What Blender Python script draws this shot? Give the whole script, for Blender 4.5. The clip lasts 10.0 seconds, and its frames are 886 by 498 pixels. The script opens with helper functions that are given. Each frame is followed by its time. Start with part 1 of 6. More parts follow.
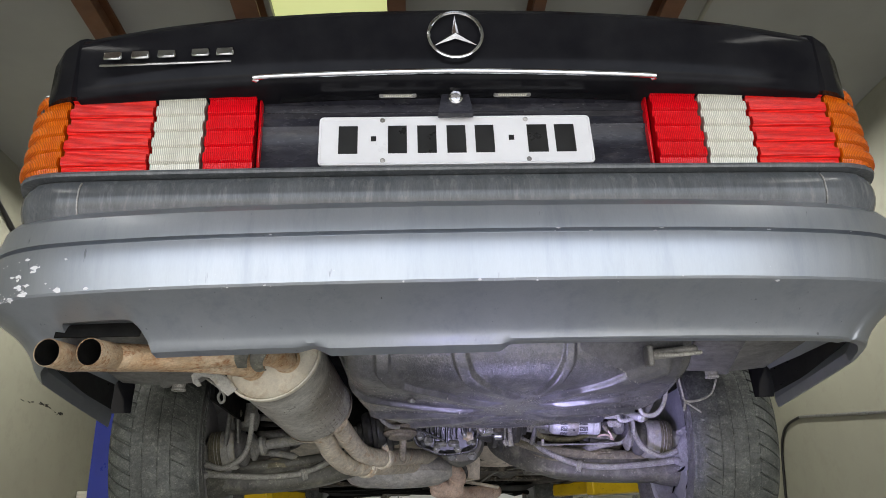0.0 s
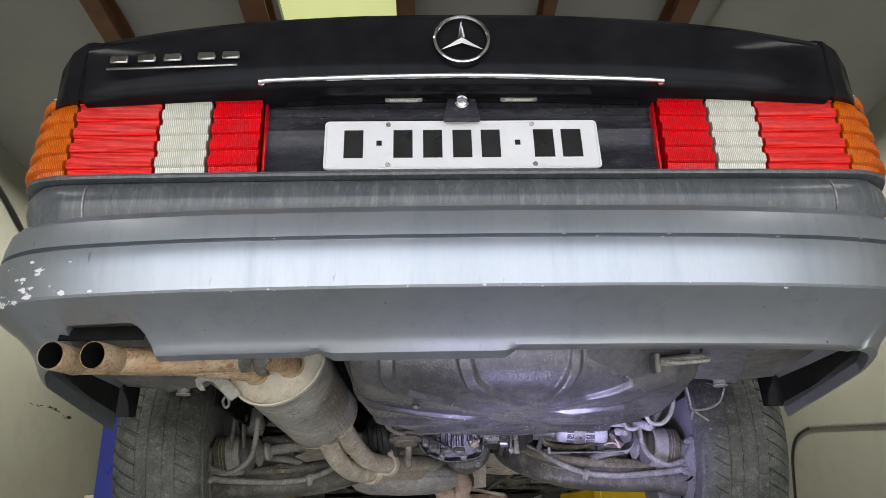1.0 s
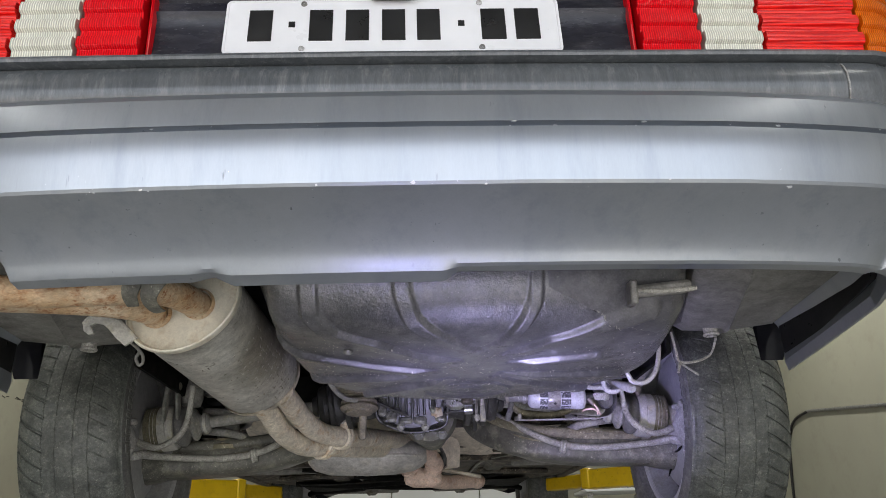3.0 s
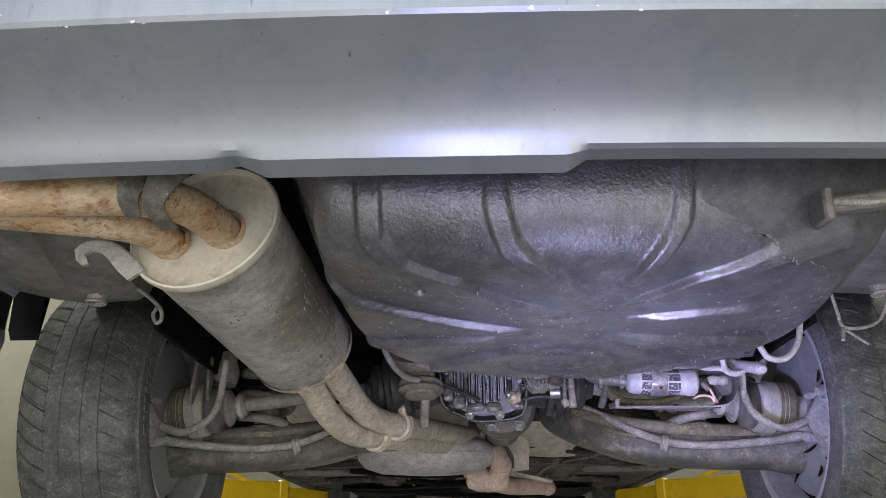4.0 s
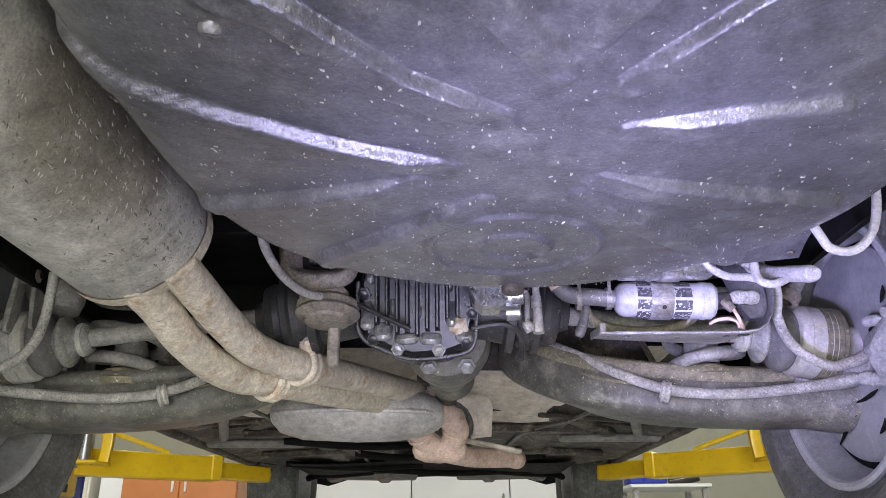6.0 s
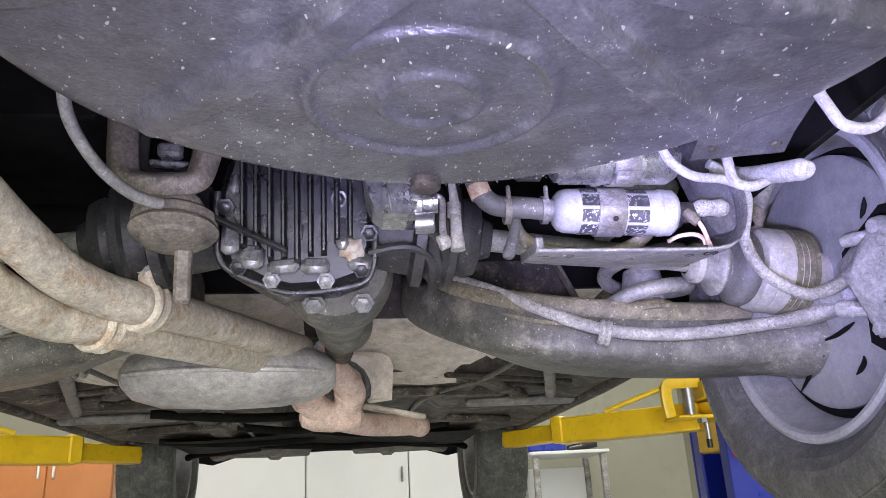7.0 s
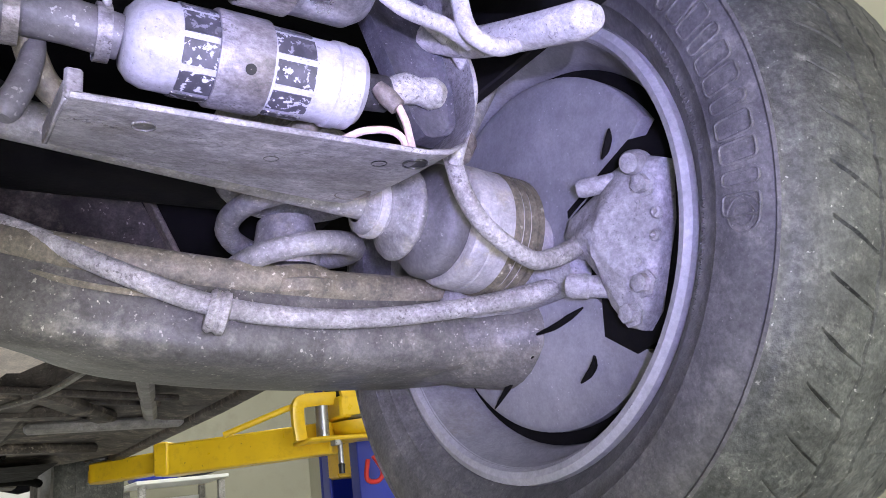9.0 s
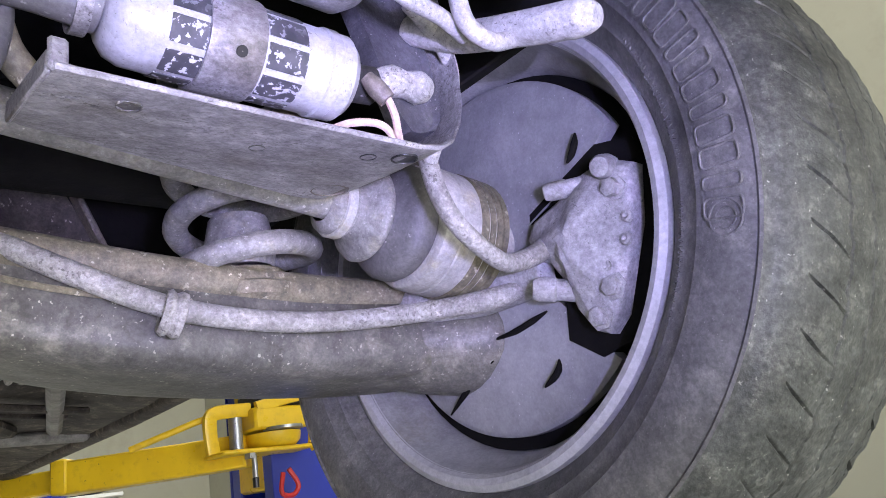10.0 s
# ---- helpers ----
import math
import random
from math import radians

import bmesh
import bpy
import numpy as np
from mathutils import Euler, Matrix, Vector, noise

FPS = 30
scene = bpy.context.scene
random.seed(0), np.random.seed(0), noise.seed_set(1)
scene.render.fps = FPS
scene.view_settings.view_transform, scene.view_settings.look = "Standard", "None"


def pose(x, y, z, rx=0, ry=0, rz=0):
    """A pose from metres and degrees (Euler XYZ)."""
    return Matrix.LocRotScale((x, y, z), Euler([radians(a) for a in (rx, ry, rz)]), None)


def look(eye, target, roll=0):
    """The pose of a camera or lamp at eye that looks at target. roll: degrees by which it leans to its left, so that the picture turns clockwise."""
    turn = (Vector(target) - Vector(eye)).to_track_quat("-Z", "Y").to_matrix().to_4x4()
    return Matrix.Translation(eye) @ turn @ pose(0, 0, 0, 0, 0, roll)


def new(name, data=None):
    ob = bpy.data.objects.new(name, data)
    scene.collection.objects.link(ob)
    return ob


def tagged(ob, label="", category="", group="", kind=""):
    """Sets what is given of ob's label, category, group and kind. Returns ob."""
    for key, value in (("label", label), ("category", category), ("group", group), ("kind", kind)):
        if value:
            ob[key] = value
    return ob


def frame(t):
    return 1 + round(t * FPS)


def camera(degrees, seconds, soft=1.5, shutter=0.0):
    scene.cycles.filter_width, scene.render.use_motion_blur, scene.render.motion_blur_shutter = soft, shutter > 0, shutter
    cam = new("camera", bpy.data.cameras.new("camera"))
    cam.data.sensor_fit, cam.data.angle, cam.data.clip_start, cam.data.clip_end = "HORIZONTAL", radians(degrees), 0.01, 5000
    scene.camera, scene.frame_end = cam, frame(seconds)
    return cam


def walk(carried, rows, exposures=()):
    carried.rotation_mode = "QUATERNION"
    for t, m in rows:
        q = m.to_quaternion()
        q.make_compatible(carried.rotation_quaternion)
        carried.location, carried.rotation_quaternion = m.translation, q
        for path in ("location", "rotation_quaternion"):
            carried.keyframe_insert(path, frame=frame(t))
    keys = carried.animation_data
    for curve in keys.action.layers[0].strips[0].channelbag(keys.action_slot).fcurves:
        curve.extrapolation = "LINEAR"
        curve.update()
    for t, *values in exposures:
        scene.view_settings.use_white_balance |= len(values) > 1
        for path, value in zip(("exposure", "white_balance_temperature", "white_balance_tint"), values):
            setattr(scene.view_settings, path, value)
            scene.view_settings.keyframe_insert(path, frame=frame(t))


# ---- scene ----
cam = camera(60.2, 10.0, soft=0.5)
PATH = [
    (0, (-0.09, -1.288, 1.366), (-0.006, 0.578, 2.082), -1.9),
    (0.5, (-0.087, -1.286, 1.365), (-0.015, 0.577, 2.089), -1.6),
    (1, (-0.082, -1.279, 1.366), (-0.022, 0.581, 2.099), -1.3),
    (1.5, (-0.081, -1.264, 1.36), (-0.015, 0.593, 2.098), -1.3),
    (2, (-0.056, -1.211, 1.332), (0.028, 0.658, 2.038), -2.1),
    (2.2, (-0.039, -1.166, 1.328), (0.054, 0.705, 2.029), -2.4),
    (3.3, (0.034, -0.9, 1.315), (0.076, 0.958, 2.056), -1.2),
    (3.5, (0.016, -0.826, 1.305), (-0.007, 1.029, 2.052), -0.5),
    (4, (-0.041, -0.621, 1.32), (-0.085, 1.229, 2.08), -0.2),
    (4.5, (-0.073, -0.481, 1.326), (-0.114, 1.367, 2.091), -0.4),
    (5, (-0.008, -0.342, 1.339), (-0.026, 1.508, 2.099), -0.3),
    (5.2, (0.025, -0.29, 1.342), (0.015, 1.562, 2.097), -0.2),
    (6.3, (0.056, 0.008, 1.332), (0.061, 1.877, 2.042), -0.6),
    (6.5, (0.054, 0.08, 1.336), (0.109, 1.952, 2.038), -1.1),
    (7, (0.065, 0.209, 1.346), (0.328, 2.08, 2.002), -3.1),
    (7.5, (0.146, 0.325, 1.359), (0.59, 2.171, 1.988), -4.4),
    (8, (0.22, 0.44, 1.375), (0.818, 2.242, 2.003), -4.1),
    (8.5, (0.236, 0.545, 1.392), (1.053, 2.255, 2.029), -5.0),
    (9, (0.233, 0.636, 1.409), (1.352, 2.174, 2.025), -7.6),
    (9.5, (0.221, 0.676, 1.416), (1.503, 2.085, 2.024), -8.4),
    (10, (0.199, 0.684, 1.414), (1.514, 2.063, 2.022), -9.2),
]
EXPOSURES = [(0, 0.38), (2, 0.38), (3.5, 0.44), (4.5, 0.66), (5.2, 0.92), (6.5, 1.36), (8, 1.5), (10, 1.4)]
walk(cam, [(t, look(eye, target, roll)) for t, eye, target, roll in PATH], EXPOSURES)


# ---- world, sun, large lights ----
world = bpy.data.worlds.new("world")
scene.world = world
world.use_nodes = True
wn = world.node_tree.nodes
sky = wn.new("ShaderNodeTexSky")
sky.sky_type, sky.sun_disc = "NISHITA", False
sky.sun_elevation, sky.sun_rotation = radians(50), radians(200)
world.node_tree.links.new(sky.outputs[0], wn["Background"].inputs[0])
wn["Background"].inputs[1].default_value = 0.12


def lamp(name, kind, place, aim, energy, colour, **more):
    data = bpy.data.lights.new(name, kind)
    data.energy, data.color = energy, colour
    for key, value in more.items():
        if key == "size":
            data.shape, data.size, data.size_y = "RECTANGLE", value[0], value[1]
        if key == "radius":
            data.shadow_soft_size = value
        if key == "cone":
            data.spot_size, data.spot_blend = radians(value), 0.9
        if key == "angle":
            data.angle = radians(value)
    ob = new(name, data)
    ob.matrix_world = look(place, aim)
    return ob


lamp("sun", "SUN", (1.4, -4, 6), (0, 0, 1), 4.2, (1, 0.95, 0.88), angle=0.5)
lamp("gate_daylight", "AREA", (0, -3.3, 1.75), (0, 0, 1.7), 92, (0.97, 0.965, 1.0), size=(6.1, 3.3))
# unseen roof lamps, added to brighten floor, walls and the car's underside
for x in (-2.3, 2.3):
    for y in (-1.6, 1.2, 4.4):
        lamp("added_tube_light", "AREA", (x, y, 4.22), (x, y, 0), 4 if y < 0 else (12 if y < 3 else 50), (1.0, 0.98, 0.92), size=(0.14, 1.4))
# three fixed lamps, all lit, stand in for the torch moved with the camera
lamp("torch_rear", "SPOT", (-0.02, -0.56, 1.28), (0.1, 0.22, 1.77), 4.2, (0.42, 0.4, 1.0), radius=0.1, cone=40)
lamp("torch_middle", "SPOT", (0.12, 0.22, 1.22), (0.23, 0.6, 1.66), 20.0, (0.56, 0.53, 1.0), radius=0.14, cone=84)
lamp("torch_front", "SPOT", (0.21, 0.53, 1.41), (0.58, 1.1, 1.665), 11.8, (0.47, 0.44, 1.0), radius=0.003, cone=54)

# ---- materials ----


def material(name, tints, rough=0.5, metal=0.0, scale=12.0, specks=None, speck_scale=140.0, speck_cut=0.66, bump=0.15, bump_scale=180.0,
             coat=0.0, coat_rough=0.08, stretch=(1, 1, 1), rough_var=0.15, sharp=0.16, second=None, grime=0.0, prism=0.0, across=False):
    """A worn surface: two tints mixed by broad noise, a third in patches, small light specks, grain."""
    m = bpy.data.materials.new(name)
    m.use_nodes = True
    n, link = m.node_tree.nodes, m.node_tree.links.new
    b = n["Principled BSDF"]
    co = n.new("ShaderNodeTexCoord")
    mp = n.new("ShaderNodeMapping")
    mp.inputs["Scale"].default_value = stretch
    link(co.outputs["Object"], mp.inputs[0])

    def noise_tex(sc, detail=5.0, rough_=0.6):
        t = n.new("ShaderNodeTexNoise")
        t.inputs["Scale"].default_value, t.inputs["Detail"].default_value, t.inputs["Roughness"].default_value = sc, detail, rough_
        link(mp.outputs[0], t.inputs["Vector"])
        return t.outputs["Fac"]

    def cut(value, lo, hi):
        r = n.new("ShaderNodeMapRange")
        r.inputs[1].default_value, r.inputs[2].default_value = lo, hi
        link(value, r.inputs[0])
        return r.outputs[0]

    def mix(f, a, c):
        x = n.new("ShaderNodeMix")
        x.data_type = "RGBA"
        link(f, x.inputs[0])
        for socket, v in ((x.inputs[6], a), (x.inputs[7], c)):
            if isinstance(v, tuple):
                socket.default_value = (*v, 1)
            else:
                link(v, socket)
        return x.outputs[2]

    broad = noise_tex(scale)
    colour = mix(cut(broad, 0.5 - sharp, 0.5 + sharp), tints[0], tints[1])
    if len(tints) > 2:
        colour = mix(cut(noise_tex(scale * 3.3, 7, 0.7), 0.52, 0.68), colour, tints[2])
    if second:
        colour = mix(cut(noise_tex(scale * 0.5, 3), 0.52, 0.62), colour, second)
    if specks:
        spots = n.new("ShaderNodeMath")
        spots.operation = "MULTIPLY"
        link(cut(noise_tex(speck_scale, 3, 0.55), speck_cut, speck_cut + 0.04), spots.inputs[0])
        link(cut(noise_tex(speck_scale * 0.07, 3), 0.36, 0.6), spots.inputs[1])
        colour = mix(spots.outputs[0], colour, specks)
    if grime:
        fine = cut(noise_tex(scale * 9, 8, 0.72), 0.32, 0.68)
        coarse = cut(noise_tex(scale * 1.2, 3, 0.55), 0.3, 0.7)
        grain = cut(noise_tex(300, 5, 0.75), 0.42, 0.6)
        for amount, value in ((min(0.6, grime * 1.15), fine), (grime * 0.85, coarse), (grime * 0.5, grain)):
            shade = n.new("ShaderNodeMapRange")
            shade.inputs[3].default_value, shade.inputs[4].default_value = 1 - amount, 1 + 0.72 * amount
            link(value, shade.inputs[0])
            times = n.new("ShaderNodeMix")
            times.data_type, times.blend_type, times.clamp_result = "RGBA", "MULTIPLY", False
            times.inputs[0].default_value = 1
            link(colour, times.inputs[6])
            link(shade.outputs[0], times.inputs[7])
            colour = times.outputs[2]
    link(colour, b.inputs["Base Color"])
    link(cut(noise_tex(scale * 2.1), 0.2, 0.8), (r := n.new("ShaderNodeMapRange")).inputs[0])
    r.inputs[3].default_value, r.inputs[4].default_value = max(0.03, rough - rough_var), min(1, rough + rough_var)
    link(r.outputs[0], b.inputs["Roughness"])
    b.inputs["Metallic"].default_value = metal
    b.inputs["Coat Weight"].default_value = coat
    b.inputs["Coat Roughness"].default_value = coat_rough
    if prism:
        wv = n.new("ShaderNodeTexWave")
        wv.bands_direction = "Z" if across else "X"
        # light returned by the prism facets, put into the lens colour as bands
        facet_light = n.new("ShaderNodeMapRange")
        facet_light.inputs[3].default_value, facet_light.inputs[4].default_value = 0.72, 1.22
        link(wv.outputs["Fac"], facet_light.inputs[0])
        tint = n.new("ShaderNodeMix")
        tint.data_type, tint.blend_type, tint.clamp_result = "RGBA", "MULTIPLY", False
        tint.inputs[0].default_value = 1
        link(colour, tint.inputs[6])
        link(facet_light.outputs[0], tint.inputs[7])
        link(tint.outputs[2], b.inputs["Base Color"])
        wv.inputs["Scale"].default_value, wv.inputs["Distortion"].default_value = prism, 0.0
        link(co.outputs["Object"], wv.inputs["Vector"])
        pb = n.new("ShaderNodeBump")
        pb.inputs["Strength"].default_value, pb.inputs["Distance"].default_value = 0.6, 0.0012
        link(wv.outputs["Fac"], pb.inputs["Height"])
        link(pb.outputs[0], b.inputs["Normal"])
        b.inputs["Transmission Weight"].default_value = 0.0
        b.inputs["Subsurface Weight"].default_value = 0.0
    elif bump:
        bp = n.new("ShaderNodeBump")
        bp.inputs["Strength"].default_value, bp.inputs["Distance"].default_value = bump, 0.0016
        link(noise_tex(bump_scale, 4), bp.inputs["Height"])
        link(bp.outputs[0], b.inputs["Normal"])
        if coat >= 1:
            link(bp.outputs[0], b.inputs["Coat Normal"])
    return m


M = {
    "black_paint": material("black_paint", ((0.008, 0.008, 0.01), (0.014, 0.014, 0.016)), 0.1, coat=0.0, bump=0, specks=(0.2, 0.2, 0.2), speck_scale=60, speck_cut=0.8, rough_var=0.04),
    "dusty_black": material("dusty_black", ((0.018, 0.018, 0.025), (0.035, 0.035, 0.045), (0.055, 0.054, 0.06)), 0.25, scale=7, bump=0.1, bump_scale=160, specks=(0.16, 0.16, 0.17), speck_scale=150, speck_cut=0.68, stretch=(0.6, 1, 2), grime=0.3),
    "silver_paint": material("silver_paint", ((0.355, 0.382, 0.42), (0.39, 0.413, 0.448), (0.33, 0.358, 0.4)), 0.33, metal=0.72, scale=4, coat=0.15, coat_rough=0.08, bump=0, specks=(0.2, 0.215, 0.23), speck_scale=70, speck_cut=0.7, grime=0.03, stretch=(1.5, 1.5, 0.15), rough_var=0.03),
    "strip": material("strip", ((0.085, 0.092, 0.1), (0.11, 0.117, 0.125), (0.15, 0.155, 0.16)), 0.2, scale=9, bump=0, stretch=(2.5, 2.5, 0.3), rough_var=0.08, grime=0.14),
    "chrome": material("chrome", ((0.62, 0.63, 0.66), (0.7, 0.7, 0.72)), 0.13, metal=1.0, bump=0, rough_var=0.04),
    "undercoat": material("undercoat", ((0.062, 0.061, 0.07), (0.09, 0.088, 0.096), (0.145, 0.142, 0.142)), 0.4, scale=5, specks=(0.42, 0.405, 0.37), speck_scale=420, speck_cut=0.68, bump=0.8, bump_scale=190, coat=1.0, coat_rough=0.2, grime=0.42),
    "dry_plate": material("dry_plate", ((0.085, 0.084, 0.088), (0.115, 0.113, 0.114), (0.07, 0.069, 0.073)), 0.45, scale=6, specks=(0.3, 0.29, 0.27), speck_scale=300, speck_cut=0.7, bump=0.15, grime=0.3),
    "dark_floor": material("dark_floor", ((0.036, 0.031, 0.026), (0.11, 0.096, 0.08), (0.27, 0.23, 0.18)), 0.6, scale=5.5, specks=(0.42, 0.38, 0.31), bump=0.4, bump_scale=60, grime=0.5),
    "dusty_panel": material("dusty_panel", ((0.2, 0.195, 0.18), (0.26, 0.25, 0.23), (0.15, 0.14, 0.13)), 0.55, scale=4, specks=(0.4, 0.39, 0.36), speck_scale=90, speck_cut=0.7, bump=0.25, grime=0.35),
    "soot": material("soot", ((0.022, 0.02, 0.018), (0.05, 0.045, 0.038)), 0.6, scale=30, bump=0.3),
    # black parts, and near-black cavity surfaces whose colour holds the shade
    "black_and_shade": material("black_and_shade", ((0.006, 0.006, 0.006), (0.014, 0.0135, 0.0125)), 0.7, bump=0.3),
    "muffler": material("muffler", ((0.56, 0.545, 0.5), (0.47, 0.455, 0.415), (0.3, 0.285, 0.25)), 0.36, metal=0.12, scale=4, specks=(0.17, 0.145, 0.11), speck_scale=230, speck_cut=0.62, bump=0.5, bump_scale=150, grime=0.34, second=(0.27, 0.245, 0.2)),
    "muffler_cap": material("muffler_cap", ((0.8, 0.765, 0.65), (0.73, 0.69, 0.57), (0.6, 0.51, 0.38)), 0.4, scale=7, metal=0.15, bump=0.06, specks=(0.35, 0.2, 0.1), speck_scale=120, speck_cut=0.72, grime=0.1),
    "rust": material("rust", ((0.62, 0.5, 0.35), (0.54, 0.36, 0.2), (0.34, 0.15, 0.06)), 0.6, scale=20, metal=0.15, specks=(0.3, 0.11, 0.03), speck_scale=190, speck_cut=0.58, bump=0.2, bump_scale=220, grime=0.18, stretch=(0.6, 1, 1)),
    "dusty_pipe": material("dusty_pipe", ((0.74, 0.68, 0.57), (0.66, 0.58, 0.46), (0.48, 0.33, 0.2)), 0.6, scale=10, metal=0.05, bump=0.3, specks=(0.3, 0.17, 0.09), speck_scale=170, speck_cut=0.67, grime=0.3),
    "pink_pipe": material("pink_pipe", ((0.7, 0.53, 0.45), (0.62, 0.48, 0.4), (0.46, 0.28, 0.2)), 0.6, scale=11, bump=0.2, grime=0.25),
    "shield": material("shield", ((0.74, 0.67, 0.57), (0.66, 0.59, 0.49), (0.48, 0.42, 0.34)), 0.6, scale=5, bump=0.15, specks=(0.2, 0.15, 0.1), speck_scale=40, speck_cut=0.74, grime=0.22),
    "silencer": material("silencer", ((0.58, 0.56, 0.55), (0.46, 0.445, 0.43), (0.66, 0.62, 0.57)), 0.42, scale=6, metal=0.2, bump=0.15, grime=0.3),
    "cast": material("cast", ((0.36, 0.36, 0.35), (0.2, 0.2, 0.195), (0.5, 0.485, 0.45)), 0.32, scale=14, metal=0.35, bump=0.5, specks=(0.5, 0.42, 0.25), speck_scale=90, speck_cut=0.7, grime=0.4),
    "can_steel": material("can_steel", ((0.5, 0.49, 0.45), (0.42, 0.41, 0.37), (0.5, 0.47, 0.34)), 0.5, scale=10, specks=(0.62, 0.6, 0.5), speck_scale=200, speck_cut=0.66, bump=0.12, grime=0.25),
    "mount": material("mount", ((0.2, 0.175, 0.14), (0.26, 0.23, 0.18), (0.13, 0.115, 0.095)), 0.55, scale=14, specks=(0.45, 0.42, 0.34), speck_scale=190, speck_cut=0.64, bump=0.25, grime=0.4),
    "chip": material("chip", ((0.42, 0.4, 0.35), (0.26, 0.25, 0.215)), 0.6, scale=30, bump=0),
    "dark_rubber": material("dark_rubber", ((0.13, 0.128, 0.125), (0.17, 0.165, 0.155)), 0.5, scale=12, specks=(0.45, 0.44, 0.4), speck_scale=240, speck_cut=0.64, bump=0.15, grime=0.25),
    "oily": material("oily", ((0.008, 0.008, 0.009), (0.02, 0.02, 0.022)), 0.3, scale=20, bump=0.3),
    "alloy": material("alloy", ((0.62, 0.62, 0.63), (0.5, 0.5, 0.5), (0.34, 0.34, 0.33)), 0.3, scale=18, metal=0.85, bump=0.12, grime=0.3),
    "arm_steel": material("arm_steel", ((0.1, 0.098, 0.083), (0.16, 0.156, 0.13), (0.26, 0.25, 0.2)), 0.42, scale=6, specks=(0.5, 0.48, 0.38), speck_scale=240, speck_cut=0.64, bump=0.5, bump_scale=130, grime=0.35),
    "arm_dusty": material("arm_dusty", ((0.2, 0.182, 0.115), (0.245, 0.222, 0.148), (0.13, 0.12, 0.08)), 0.6, scale=8, specks=(0.5, 0.47, 0.34), speck_scale=150, speck_cut=0.64, bump=0.5, grime=0.42),
    "cable": material("cable", ((0.43, 0.42, 0.375), (0.33, 0.32, 0.285), (0.54, 0.52, 0.47)), 0.65, scale=25, specks=(0.2, 0.19, 0.17), speck_scale=340, speck_cut=0.58, bump=1.0, bump_scale=170, grime=0.35),
    "boot": material("boot", ((0.24, 0.235, 0.22), (0.31, 0.3, 0.27), (0.35, 0.33, 0.25)), 0.55, scale=12, specks=(0.58, 0.56, 0.5), speck_scale=220, speck_cut=0.64, bump=0.2, grime=0.35),
    "knuckle": material("knuckle", ((0.43, 0.42, 0.41), (0.37, 0.365, 0.35), (0.52, 0.51, 0.48)), 0.55, scale=18, specks=(0.2, 0.195, 0.19), speck_scale=400, speck_cut=0.63, bump=0.7, bump_scale=130, grime=0.3),
    "splash_plate": material("splash_plate", ((0.3, 0.3, 0.3), (0.34, 0.34, 0.34), (0.38, 0.375, 0.37)), 0.4, scale=6, specks=(0.65, 0.65, 0.65), speck_scale=260, speck_cut=0.68, bump=0.06, grime=0.15),
    "rim": material("rim", ((0.36, 0.36, 0.35), (0.41, 0.41, 0.4), (0.3, 0.29, 0.25)), 0.42, scale=5, metal=0.2, bump=0.04, grime=0.2),
    "rim_lip": material("rim_lip", ((0.56, 0.56, 0.56), (0.5, 0.5, 0.49)), 0.38, scale=16, metal=0.2, bump=0.05, grime=0.15),
    "tyre": material("tyre", ((0.125, 0.125, 0.12), (0.17, 0.168, 0.158), (0.23, 0.228, 0.205)), 0.5, scale=13, specks=(0.36, 0.36, 0.33), speck_scale=480, speck_cut=0.67, bump=0.6, bump_scale=240, grime=0.32),
    "tread": material("tread", ((0.062, 0.067, 0.06), (0.1, 0.105, 0.092), (0.17, 0.172, 0.15)), 0.5, scale=20, specks=(0.42, 0.42, 0.37), speck_scale=260, speck_cut=0.67, bump=1.0, bump_scale=120, grime=0.45),
    "pump_white": material("pump_white", ((0.5, 0.5, 0.51), (0.44, 0.44, 0.44), (0.36, 0.355, 0.34)), 0.33, scale=20, bump=0.05, specks=(0.26, 0.25, 0.22), speck_scale=420, speck_cut=0.64, grime=0.15),
    "pump_label": material("pump_label", ((0.035, 0.035, 0.04), (0.09, 0.09, 0.095)), 0.4, scale=60, specks=(0.62, 0.62, 0.64), speck_scale=240, speck_cut=0.56, bump=0.05),
    "zinc": material("zinc", ((0.37, 0.36, 0.35), (0.29, 0.28, 0.27), (0.5, 0.49, 0.47)), 0.36, scale=11, metal=0.3, specks=(0.18, 0.17, 0.15), speck_scale=520, speck_cut=0.59, bump=0.6, bump_scale=160, stretch=(0.8, 1.1, 1.1), grime=0.42, second=(0.22, 0.205, 0.175)),
    "black_hose": material("black_hose", ((0.03, 0.03, 0.03), (0.06, 0.058, 0.052)), 0.5, scale=30, specks=(0.3, 0.29, 0.27), speck_scale=110, speck_cut=0.66, bump=0.3, grime=0.4),
    "grey_hose": material("grey_hose", ((0.52, 0.51, 0.48), (0.44, 0.43, 0.4)), 0.6, scale=20, specks=(0.22, 0.215, 0.2), speck_scale=380, speck_cut=0.62, bump=0.8, bump_scale=190, grime=0.3),
    "red_lens": material("red_lens", ((0.74, 0.003, 0.01), (0.58, 0.002, 0.007)), 0.16, scale=9, coat=0.0, bump=0, rough_var=0.03, prism=90),
    "red_prism": material("red_prism", ((0.88, 0.02, 0.012), (0.62, 0.006, 0.008)), 0.16, scale=60, coat=0.0, bump=0, rough_var=0.03, stretch=(0.6, 1, 4), prism=125, across=True),
    "amber_lens": material("amber_lens", ((0.66, 0.14, 0.003), (0.54, 0.09, 0.002)), 0.18, scale=30, coat=0.0, bump=0, rough_var=0.03, stretch=(2, 2, 0.2), prism=90),
